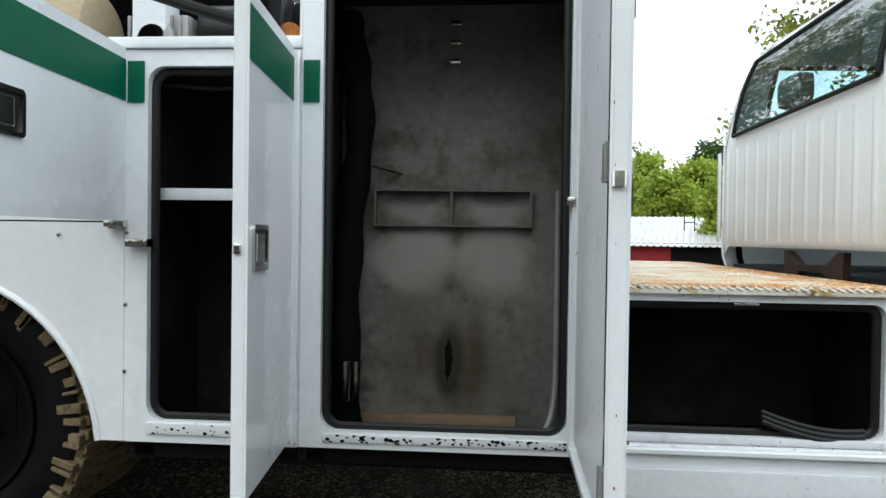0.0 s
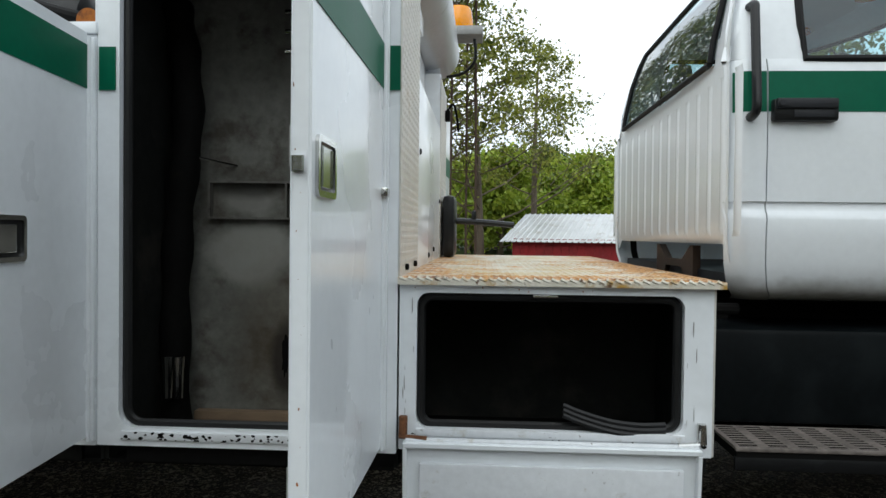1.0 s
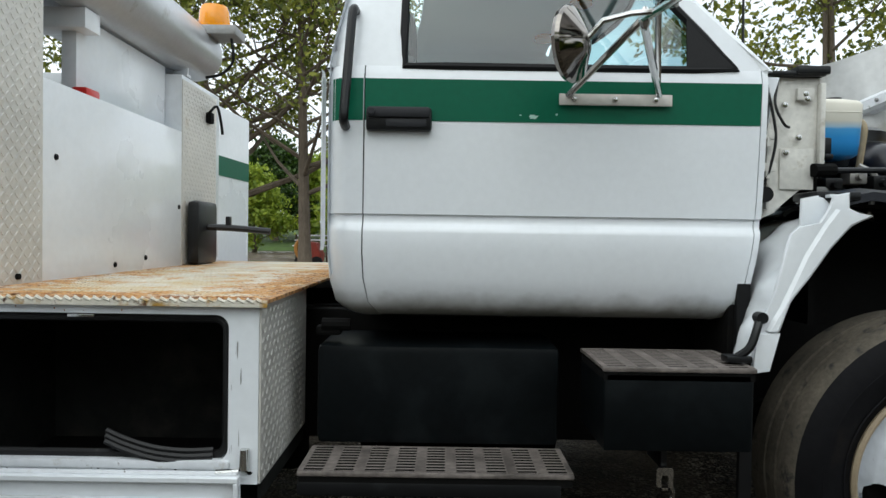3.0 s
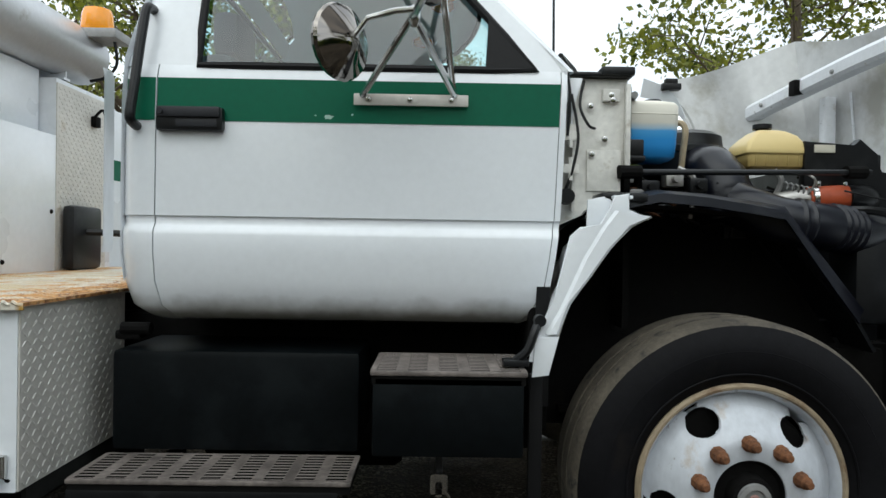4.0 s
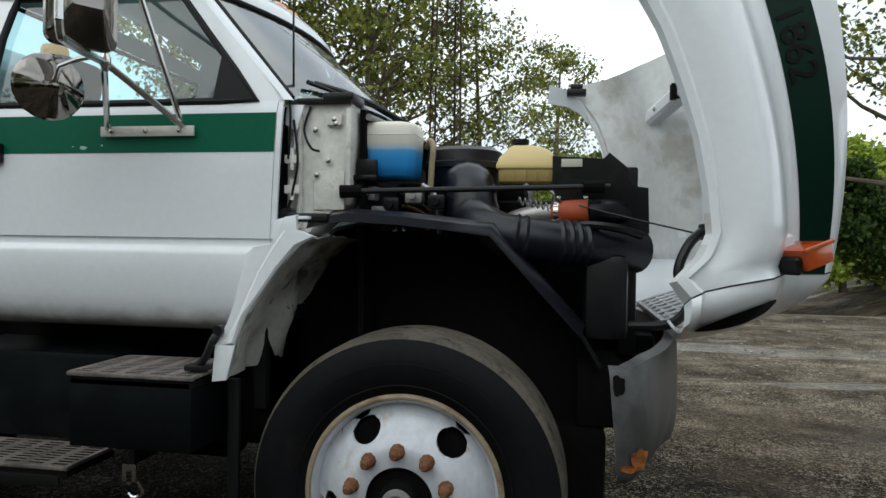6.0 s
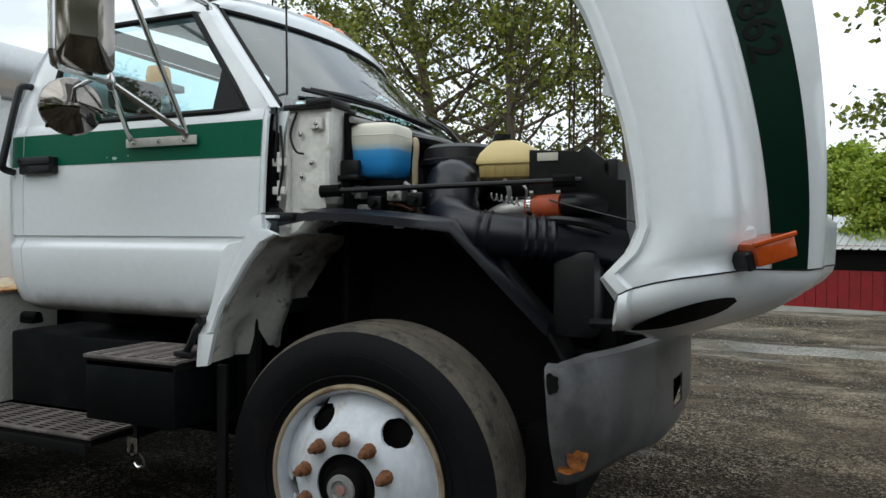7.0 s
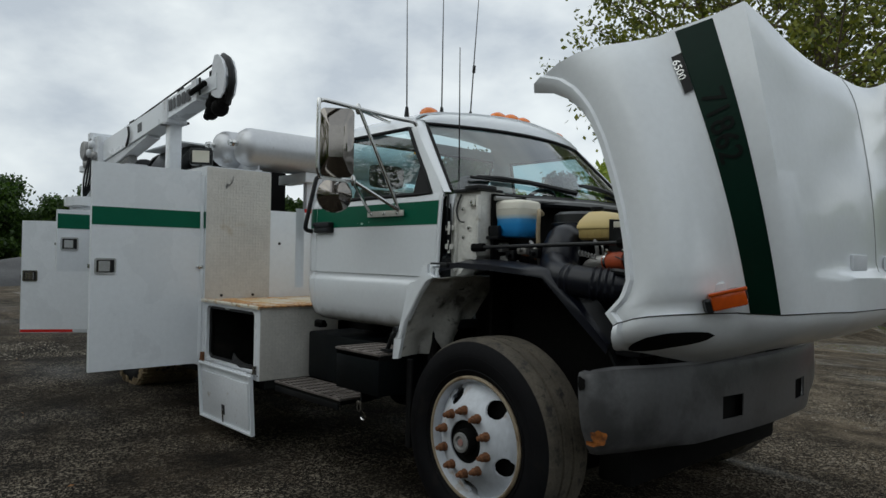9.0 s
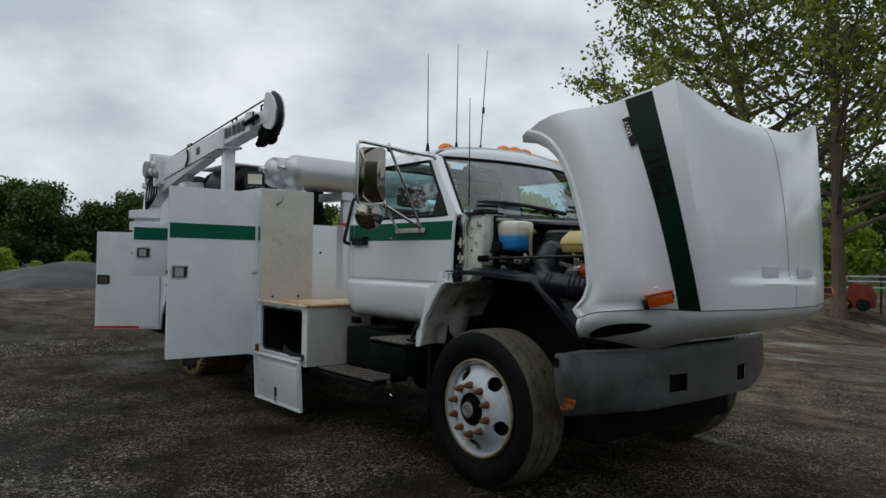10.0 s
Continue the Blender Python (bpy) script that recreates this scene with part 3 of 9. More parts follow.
# ---------------------------------------------------------------- mesh helpers
def part(name, bm, material, parent=None, label="", smooth=35, recalc=True):
    """One mesh object under a thing or a part, in world metres."""
    if recalc:
        bmesh.ops.recalc_face_normals(bm, faces=bm.faces[:])
    me = bpy.data.meshes.new(name)
    bm.to_mesh(me)
    bm.free()
    me.materials.append(material)
    if smooth:
        me.shade_smooth()
        me.set_sharp_from_angle(angle=radians(smooth))
    ob = new(name, me)
    if parent is not None:
        ob.parent = parent
        ob.matrix_parent_inverse = Matrix.Translation(-ROOT[parent.name])
        ROOT[ob.name] = Vector((0, 0, 0))
    else:
        ROOT[ob.name] = Vector((0, 0, 0))
    if label:
        ob["label"] = label
    return ob


ROOT = {}


def thing(name, at, label, category, **kw):
    ob = new(name)
    ob.empty_display_size = 0.2
    ob.location = at
    ROOT[ob.name] = Vector(at)
    return tagged(ob, label, category, **kw)


def B():
    return bmesh.new()


def box(bm, x0, x1, y0, y1, z0, z1, bevel=0.0, seg=2, turn=None):
    r = bmesh.ops.create_cube(bm, size=1.0)
    vs = r["verts"]
    for v in vs:
        v.co = Vector(((x0 + x1) / 2 + v.co.x * (x1 - x0), (y0 + y1) / 2 + v.co.y * (y1 - y0), (z0 + z1) / 2 + v.co.z * (z1 - z0)))
        if turn is not None:
            v.co = turn @ v.co
    if bevel:
        es = list({e for v in vs for e in v.link_edges})
        bmesh.ops.bevel(bm, geom=es, offset=bevel, segments=seg, profile=0.6, affect="EDGES")
    return bm


def prism(bm, pts, axis, d0, d1, bevel=0.0):
    """A flat outline pulled from d0 to d1 along axis. pts: (x, z) for axis y, (y, z) for x, (x, y) for z."""
    def put(a, b, d):
        return (d, a, b) if axis == "x" else (a, d, b) if axis == "y" else (a, b, d)
    lo = [bm.verts.new(put(a, b, d0)) for a, b in pts]
    hi = [bm.verts.new(put(a, b, d1)) for a, b in pts]
    k = len(pts)
    fs = [bm.faces.new(lo), bm.faces.new(hi[::-1])]
    for i in range(k):
        fs.append(bm.faces.new((lo[i], lo[(i + 1) % k], hi[(i + 1) % k], hi[i])))
    if bevel:
        es = list({e for f in fs[:2] for e in f.edges})
        bmesh.ops.bevel(bm, geom=es, offset=bevel, segments=2, profile=0.6, affect="EDGES")
    return bm


def tube(bm, pts, r, seg=10, closed=False, cap=True):
    """A round bar along points; r a number or one radius a point."""
    pts = [Vector(p) for p in pts]
    k = len(pts)
    rs = r if isinstance(r, (list, tuple)) else [r] * k
    rings, side = [], None
    for i, p in enumerate(pts):
        a = pts[(i - 1) % k] if closed or i else p
        b = pts[(i + 1) % k] if closed or i < k - 1 else p
        d = (b - a).normalized()
        if side is None:
            side = d.orthogonal().normalized()
        side = (side - d * side.dot(d)).normalized()
        up = d.cross(side)
        rings.append([bm.verts.new(p + rs[i] * (math.cos(2 * math.pi * j / seg) * side + math.sin(2 * math.pi * j / seg) * up)) for j in range(seg)])
    for i in range(k if closed else k - 1):
        a, b = rings[i], rings[(i + 1) % k]
        for j in range(seg):
            bm.faces.new((a[j], a[(j + 1) % seg], b[(j + 1) % seg], b[j]))
    if cap and not closed:
        bm.faces.new(rings[0][::-1])
        bm.faces.new(rings[-1])
    return bm


def smooth_path(pts, n=6):
    """Points eased through a polyline (Catmull-Rom)."""
    pts = [Vector(p) for p in pts]
    out = []
    for i in range(len(pts) - 1):
        p0, p1, p2, p3 = pts[max(i - 1, 0)], pts[i], pts[i + 1], pts[min(i + 2, len(pts) - 1)]
        for j in range(n):
            t = j / n
            out.append(0.5 * (2 * p1 + (p2 - p0) * t + (2 * p0 - 5 * p1 + 4 * p2 - p3) * t * t + (3 * p1 - p0 - 3 * p2 + p3) * t ** 3))
    return out + [pts[-1]]


def lathe(bm, prof, at, axis="y", seg=48, close=False, cap=True):
    """A turned shape. prof: (distance along the axis, radius)."""
    at = Vector(at)
    rings = []
    for d, r in prof:
        ring = []
        for j in range(seg):
            a = 2 * math.pi * j / seg
            c, s = r * math.cos(a), r * math.sin(a)
            off = (c, d, s) if axis == "y" else (d, c, s) if axis == "x" else (c, s, d)
            ring.append(bm.verts.new(at + Vector(off)))
        rings.append(ring)
    n = len(rings)
    for i in range(n if close else n - 1):
        a, b = rings[i], rings[(i + 1) % n]
        for j in range(seg):
            bm.faces.new((a[j], a[(j + 1) % seg], b[(j + 1) % seg], b[j]))
    if not close and cap:
        if prof[0][1] > 0.002:
            bm.faces.new(rings[0][::-1])
        if prof[-1][1] > 0.002:
            bm.faces.new(rings[-1])
    bmesh.ops.remove_doubles(bm, verts=bm.verts[:], dist=1e-5)
    return bm


def sheet(bm, rows):
    """A surface through rows of points."""
    vs = [[bm.verts.new(p) for p in row] for row in rows]
    for a, b in zip(vs, vs[1:]):
        for i in range(len(a) - 1):
            bm.faces.new((a[i], a[i + 1], b[i + 1], b[i]))
    return bm


def shell(bm, depth):
    """Gives a surface thickness."""
    bmesh.ops.recalc_face_normals(bm, faces=bm.faces[:])
    bmesh.ops.solidify(bm, geom=bm.faces[:], thickness=depth)
    return bm


def lerp(x, table):
    if x <= table[0][0]:
        return table[0][1]
    for (a, va), (b, vb) in zip(table, table[1:]):
        if x <= b:
            return va + (vb - va) * (x - a) / (b - a)
    return table[-1][1]


def rounded(x0, x1, z0, z1, r, n=5):
    """The outline of a rectangle with round corners."""
    out = []
    for cx, cz, a0 in ((x1 - r, z1 - r, 0), (x0 + r, z1 - r, 90), (x0 + r, z0 + r, 180), (x1 - r, z0 + r, 270)):
        for i in range(n + 1):
            a = radians(a0 + 90 * i / n)
            out.append((cx + r * math.cos(a), cz + r * math.sin(a)))
    return out


def frame_plate(bm, outer, inner, axis, d0, d1):
    """A plate with a hole: outer and inner outlines with the same count of points."""
    def put(a, b, d):
        return (d, a, b) if axis == "x" else (a, d, b) if axis == "y" else (a, b, d)
    k = len(outer)
    v = [[bm.verts.new(put(a, b, d)) for a, b in ring] for d in (d0, d1) for ring in (outer, inner)]
    for i in range(k):
        j = (i + 1) % k
        bm.faces.new((v[0][i], v[0][j], v[1][j], v[1][i]))
        bm.faces.new((v[2][i], v[3][i], v[3][j], v[2][j]))
        bm.faces.new((v[0][i], v[2][i], v[2][j], v[0][j]))
        bm.faces.new((v[1][i], v[1][j], v[3][j], v[3][i]))
    return bm


def seal_ring(bm, x0, x1, z0, z1, y, r=0.05, thick=0.011):
    return tube(bm, [(a, y, b) for a, b in rounded(x0, x1, z0, z1, r, 6)], thick, 8, closed=True)


def tread_plate(bm, origin, du, dv, nu, nv, normal, pitch=0.0245):
    """Raised lozenges of tread plate, set crosswise in turn, over a face."""
    o, u, v, w = Vector(origin), Vector(du), Vector(dv), Vector(normal)
    for i in range(nu):
        for j in range(nv):
            c = o + u * ((i + 0.5) * pitch) + v * ((j + 0.5) * pitch)
            d = (u + v if (i + j) % 2 else u - v).normalized()
            e = w.cross(d)
            p = [c + d * 0.0125, c + e * 0.0036, c - d * 0.0125, c - e * 0.0036]
            ring = [bm.verts.new(q) for q in p]
            a, b = bm.verts.new(c + d * 0.006 + w * 0.0019), bm.verts.new(c - d * 0.006 + w * 0.0019)
            bm.faces.new((ring[0], ring[1], a))
            bm.faces.new((ring[1], b, a))
            bm.faces.new((ring[1], ring[2], b))
            bm.faces.new((ring[2], ring[3], b))
            bm.faces.new((ring[3], a, b))
            bm.faces.new((ring[3], ring[0], a))
    return bm


MID = 3.34


def mirror_y(y):
    return 2 * MID - y

# ---------------------------------------------------------------- the service truck
truck = thing("service_truck", (0.5, MID, 0.0), "white service truck with green stripe, tilted hood and open cabinets", "truck")


# cab: a section across, carried along x between a rear and a front edge
CAB_SIDE = [(0.915, 0.13), (0.93, 0.075), (0.965, 0.035), (1.04, 0.012), (1.12, 0.003), (1.18, 0.0), (1.196, 0.004), (1.206, 0.014), (1.216, 0.018),
            (1.232, 0.019), (1.235, 0.019), (1.2365, 0.011), (1.30, 0.011), (1.42, 0.011), (1.519, 0.013), (1.648, 0.019), (1.672, 0.026)]
CAB_TOP = [(1.690, 0.034), (1.80, 0.062), (1.95, 0.103), (2.05, 0.133), (2.105, 0.152), (2.135, 0.170), (2.168, 0.200), (2.193, 0.245), (2.213, 0.34), (2.230, 0.55), (2.240, 0.78), (2.243, 0.95)]
NEAR = 2.388


def cab_rear(z):
    return lerp(z, [(0.915, 1.47), (0.965, 1.425), (1.06, 1.402), (1.7, 1.400), (1.9, 1.43), (2.10, 1.50), (2.19, 1.56), (2.243, 1.66)])


def cab_front(z, inset=0.0):
    x = lerp(z, [(0.915, 2.62), (0.95, 2.66), (1.05, 2.705), (1.25, 2.728), (1.69, 2.745), (1.70, 2.74), (2.135, 2.335), (2.168, 2.305), (2.243, 2.275)])
    return x + (0.16 * (1 - ((0.95 - inset) / 0.75) ** 2) if z > 2.17 and inset > 0.2 else 0.0)


def cab_point(u, z, inset, side=1, proud=0.0):
    x0, x1 = cab_rear(z), cab_front(z, inset)
    round_in = 0.055 * max(0.0, 1 - (u * (x1 - x0)) / 0.06) ** 2 if inset < 0.3 else 0.0
    y = NEAR + inset + round_in - proud
    return (x0 + (x1 - x0) * u, y if side > 0 else mirror_y(y), z)


U_DOOR0, U_DOOR1, U_WIN0, U_WIN1 = 0.088, 0.985, 0.176, 0.928


def cab_patch(us, rows, side=1, proud=0.0, depth=0.0):
    bm = B()
    sheet(bm, [[cab_point(u, z, i, side, proud) for u in us] for z, i in rows])
    if depth:
        bmesh.ops.recalc_face_normals(bm, faces=bm.faces[:])
        ext = bmesh.ops.extrude_face_region(bm, geom=bm.faces[:])
        for v in [g for g in ext["geom"] if isinstance(g, bmesh.types.BMVert)]:
            v.co.y += depth * side
    return bm


def spread(a, b, n):
    return [a + (b - a) * i / n for i in range(n + 1)]


WIN_ROWS = [r for r in CAB_TOP if r[0] <= 2.105]
ROOF_ROWS = [r for r in CAB_TOP if r[0] >= 2.105]


def build_cab():
    bm = B()
    for side in (1, -1):
        for piece in ((spread(0, U_DOOR0 - 0.003, 5), CAB_SIDE + WIN_ROWS[:1]), ([U_DOOR1 + 0.002, 1.0], CAB_SIDE + WIN_ROWS[:1])):
            tmp = cab_patch(piece[0], piece[1], side)
            me = bpy.data.meshes.new("t")
            tmp.to_mesh(me)
            tmp.free()
            bm.from_mesh(me)
            bpy.data.meshes.remove(me)
        for us in (spread(0, U_WIN0, 6), spread(U_WIN1, 1.0, 3)):
            sheet(bm, [[cab_point(u, z, i, side) for u in us] for z, i in WIN_ROWS])
        sheet(bm, [[cab_point(u, z, i, side) for u in spread(0, 1, 16)] for z, i in ROOF_ROWS])
    bmesh.ops.remove_doubles(bm, verts=bm.verts[:], dist=1e-4)
    shell(bm, -0.012)
    body = part("cab", bm, M_DOOR, truck, "white two-door truck cab", smooth=40)
    # rear wall with its window
    bm = B()
    rr = [(1.015, 0.035), (1.12, 0.033), (1.3, 0.03), (1.6, 0.035), (1.715, 0.048), (1.8, 0.075), (1.95, 0.115), (2.06, 0.155), (2.135, 0.2), (2.195, 0.30)]
    rear_rows = []
    for z, i in rr:
        ya, yb = NEAR + i, mirror_y(NEAR + i)
        notch = lambda y: min(1.0, max(0.0, min(y - 2.40, mirror_y(2.40) - y) / 0.09)) if z < 1.07 else 0.0
        rear_rows.append([(cab_rear(z) + 0.004 + 0.012 * math.sin(math.pi * k / 48), ya + (yb - ya) * k / 48, z + 0.085 * notch(ya + (yb - ya) * k / 48)) for k in range(49)])
    sheet(bm, rear_rows)
    kill = [f for f in bm.faces if 1.715 < f.calc_center_median().z < 2.135 and 2.60 < f.calc_center_median().y < mirror_y(2.60)]
    bmesh.ops.delete(bm, geom=kill, context="FACES")
    part("rear_wall", bm, M_CAB, body, "white rear cab wall")
    for k in range(15):
        y = 2.34 + k * 0.1425
        bm = B()
        bulge = 0.004 + 0.012 * math.sin(math.pi * (y - NEAR - 0.033) / (mirror_y(NEAR) - NEAR - 0.066))
        sheet(bm, [[(cab_rear(z) + bulge + (0.003 if a in (0, 4) else -0.003 if a in (1, 3) else -0.0045) * (1 if 1.14 < z < 1.64 else -0.4), y + (a - 2) * 0.016, z) for z in (1.125, 1.15, 1.28, 1.42, 1.56, 1.63, 1.65)] for a in range(5)])
        part("pressed_rib", bm, M_CAB, body, smooth=60)
    bm = B()
    prism(bm, [(2.90, 0.94), (3.02, 0.94), (3.06, 1.0), (3.30, 1.0), (3.34, 0.94), (3.46, 0.94), (3.46, 1.09), (3.42, 1.09), (3.30, 1.03), (3.06, 1.03), (2.94, 1.09), (2.90, 1.09)], "x", 1.44, 1.47)
    part("cab_mount", bm, M_TOWER, body, "rusty brown cab mount")
    bm = B()
    zs = (1.72, 1.8, 1.95, 2.05, 2.125)
    sheet(bm, [[(cab_rear(z) - 0.002, 2.585 + (mirror_y(2.585) - 2.585) * k / 8, z) for k in range(9)] for z in zs])
    g = part("rear_window", bm, M_GLASS, body, "tinted rear window")
    g.visible_shadow = False
    bm = B()
    for y in (2.60, mirror_y(2.60)):
        tube(bm, [(cab_rear(z) - 0.006, y, z) for z in zs], 0.011, 8)
    for z in (1.715, 2.13):
        tube(bm, [(cab_rear(z) - 0.006, 2.60, z), (cab_rear(z) - 0.006, mirror_y(2.60), z)], 0.011, 8)
    part("window_rubber", bm, M_RUBBER, body)
    # windscreen
    bm = B()
    def ws(a, b, off=0.0):
        z = 1.705 + (2.185 - 1.705) * b
        half = (0.872 + (0.705 - 0.872) * b) * (2 * a - 1)
        bow = (0.24 * (1 - b) + 0.155 * b) * (1 - (2 * a - 1) ** 2)
        return (2.748 + (2.312 - 2.748) * b + bow + off, MID + half, z + off * 0.6)
    sheet(bm, [[ws(a / 16, 0.89 * b / 8) for a in range(17)] for b in range(9)])
    g = part("windscreen", bm, M_SCREEN, body, "tinted windscreen with reflections of trees")
    g.visible_shadow = False
    bm = B()
    tube(bm, [ws(0, 0.89 * b / 8, 0.003) for b in range(9)] + [ws(a / 16, 0.89, 0.003) for a in range(1, 17)] + [ws(1, 0.89 - 0.89 * b / 8, 0.003) for b in range(1, 9)], 0.011, 8)
    part("windscreen_rubber", bm, M_RUBBER, body)
    bm = B()
    top = [cab_point(1.0, z, i) for z, i in ROOF_ROWS] + [cab_point(1.0, z, i, -1) for z, i in ROOF_ROWS[:-1][::-1]]
    def roof_edge(y):
        pts = sorted((p[1], p[0], p[2]) for p in top)
        return Vector((lerp(y, [(p[0], p[1]) for p in pts]), y, lerp(y, [(p[0], p[2]) for p in pts])))
    rows = []
    for f in (0.0, 0.35, 0.7, 1.0):
        row = []
        for a in range(17):
            p = Vector(ws(a / 16, 0.89, 0.002))
            q = roof_edge(MID + (p.y - MID) * 1.06)
            row.append(p.lerp(q, f) + Vector((0.022, 0, 0.012)) * math.sin(math.pi * f))
        rows.append(row)
    sheet(bm, rows)
    part("header_panel", bm, M_CAB, body, "white panel above the windscreen", smooth=60)
    for side in (1, -1):
        bm = B()
        rows = []
        for k in range(9):
            z = 1.692 + (2.16 - 1.692) * k / 8
            e = Vector(cab_point(1.0, z, lerp(z, CAB_TOP), side))
            w = Vector(ws(0 if side > 0 else 1, min(0.93, (z - 1.705) / 0.48)))
            w.y = w.y if side > 0 else w.y
            rows.append([e + Vector((-0.004, 0, 0)), e.lerp(w, 0.35) + Vector((0.016, -0.010 * side, 0)), e.lerp(w, 0.7) + Vector((0.014, -0.006 * side, 0)), w])
        sheet(bm, rows)
        part("windscreen_pillar", bm, M_CAB, body, smooth=60)
    # cowl under the windscreen
    bm = B()
    sheet(bm, [[tuple(Vector(ws(0.05 + 0.9 * a / 16, 0)) + Vector((0.012 + k * 0.035, 0, -0.006 - 0.018 * k))) for a in range(17)] for k in range(4)])
    shell(bm, 0.02)
    part("cowl_panel", bm, M_BLACK, body, "black wiper cowl panel")
    for y0, y1, a in ((2.62, 3.25, 0), (3.40, 3.98, 1)):
        bm = B()
        def wy(y, lift):
            a0 = (y - (MID - 0.872)) / 1.744
            p = Vector(ws(a0, lift))
            return p + Vector((0.018, 0, 0.012))
        pts = [wy(y0, 0.16), wy(y0 + 0.15, 0.15), wy((y0 + y1) / 2, 0.12), wy(y1, 0.03)]
        tube(bm, pts, [0.009, 0.013, 0.014, 0.016], 8)
        tube(bm, [wy(y0 - 0.04, 0.15), wy((y0 + y1) / 2 + 0.05, 0.10)], 0.009, 6)
        part("wiper", bm, M_BLACK, body)
    return body, ws


cab, ws_point = build_cab()

# door shells, both sides
for side in (1, -1):
    us = spread(U_DOOR0, U_DOOR1, 14)
    bm = cab_patch(us, CAB_SIDE + WIN_ROWS[:1], side, 0.0, 0.03)
    door = part("cab_door", bm, M_DOOR, truck, "white cab door with green stripe and body crease", smooth=40)
    bm = cab_patch(us, [(1.5195, 0.013), (1.584, 0.016), (1.648, 0.019)], side, 0.0016)
    part("stripe", bm, M_GREEN, door, "green stripe")
    bm = cab_patch(spread(0.012, U_DOOR0 - 0.004, 4), [(1.5195, 0.013), (1.584, 0.016), (1.648, 0.019)], side, 0.0016)
    part("stripe", bm, M_GREEN, cab, "green stripe")
    # window glass and black surround
    bm = cab_patch([U_WIN0, 0.4, 0.7, U_WIN1], WIN_ROWS, side, -0.016)
    g = part("window_pane", bm, M_GLASS, door, "tinted side window")
    g.visible_shadow = False
    bm = B()
    ring = [cab_point(u, WIN_ROWS[0][0], WIN_ROWS[0][1], side) for u in spread(U_WIN0, U_WIN1, 8)]
    ring += [cab_point(U_WIN1, z, i, side) for z, i in WIN_ROWS[1:]]
    ring += [cab_point(u, WIN_ROWS[-1][0], WIN_ROWS[-1][1], side) for u in spread(U_WIN1, U_WIN0, 8)[1:]]
    ring += [cab_point(U_WIN0, z, i, side) for z, i in WIN_ROWS[1:-1][::-1]]
    tube(bm, ring, 0.013, 8, closed=True)
    part("window_seal", bm, M_RUBBER, door)
    # front quarter blank
    bm = B()
    rows = []
    for i in range(7):
        z = 1.694 + 0.166 * i / 6
        q = cab_point(U_WIN1 + 0.004, z, 0.034 + 0.044 * i / 6, side, 0.003)
        rows.append([(min(2.497 + 0.010 * i / 6, q[0] - 0.004), q[1], z), q])
    sheet(bm, rows)
    shell(bm, 0.008)
    part("quarter_panel", bm, M_RUBBER, door, "black triangular window filler")
    # gap backing
    bm = cab_patch([0.06, 0.12], CAB_SIDE[1:], side, -0.028)
    part("door_gap", bm, M_DARK, cab)
    bm = cab_patch([0.96, 0.999], CAB_SIDE[1:], side, -0.034)
    part("door_gap", bm, M_DARK, cab)
    # door handle
    s = 1 if side > 0 else -1
    def Y(y):
        return y if s > 0 else mirror_y(y)
    bm = B()
    box(bm, 1.524, 1.722, *sorted((Y(2.372), Y(2.404))), 1.486, 1.556, 0.010)
    h = part("door_handle", bm, M_BLACK, door, "black plastic door handle")
    bm = B()
    box(bm, 1.530, 1.716, *sorted((Y(2.362), Y(2.374))), 1.524, 1.556, 0.006)
    box(bm, 1.585, 1.705, *sorted((Y(2.3695), Y(2.3725))), 1.497, 1.520, 0.001)
    lathe(bm, [(0, 0.009), (0.004, 0.009)], (1.543, Y(2.358) - 0.004, 1.540), "y", 14)
    part("grip", bm, M_DASH, h)

for seed, cx, cz, w, h in ((2, 2.03, 1.537, 0.013, 0.006), (6, 2.10, 1.545, 0.004, 0.003), (9, 1.99, 1.541, 0.003, 0.002)):
    bm = B()
    ring = []
    for i in range(14):
        a = 2 * math.pi * i / 14
        r = 1 + 0.7 * noise.noise((math.cos(a) * 1.8, math.sin(a) * 1.8, seed))
        ring.append(bm.verts.new((cx + w * r * math.cos(a), NEAR + 0.0115, cz + h * r * math.sin(a))))
    bm.faces.new(ring)
    part("paint_chip", bm, M_CHIP, cab, "pale chip in the green stripe", smooth=0)

# grab rail behind the door
bm = B()
pts = [(1.478, 2.470, 1.868), (1.478, 2.425, 1.862), (1.474, 2.408, 1.82), (1.466, 2.365, 1.62), (1.462, 2.348, 1.53), (1.461, 2.360, 1.508), (1.461, 2.398, 1.50)]
tube(bm, smooth_path(pts, 4), 0.0145, 10)
part("grab_rail", bm, M_BLACK, truck, "black grab rail")

# inside the cab
bm = B()
box(bm, 1.46, 2.72, 2.46, 4.22, 0.95, 1.0)
box(bm, 2.36, 2.72, 2.47, 4.21, 1.35, 1.69, 0.05)
part("dashboard", bm, M_DASH, cab, "dark dashboard and floor")
for y in (2.66, 3.52):
    bm = B()
    box(bm, 1.62, 2.08, y, y + 0.5, 1.15, 1.32, 0.05)
    box(bm, 1.54, 1.67, y, y + 0.5, 1.25, 1.80, 0.05)
    box(bm, 1.55, 1.65, y + 0.12, y + 0.38, 1.82, 1.98, 0.04)
    part("seat", bm, M_SEAT, cab, "grey cloth seat")
bm = B()
ctr = Vector((2.22, 3.78, 1.66))
tl = Matrix.Rotation(radians(-60), 4, "Y")
tube(bm, [ctr + tl @ Vector((0.2 * math.cos(a), 0.2 * math.sin(a), 0)) for a in (2 * math.pi * i / 24 for i in range(24))], 0.014, 8, closed=True)
tube(bm, [ctr, ctr + Vector((0.3, 0, -0.2))], 0.03, 8)
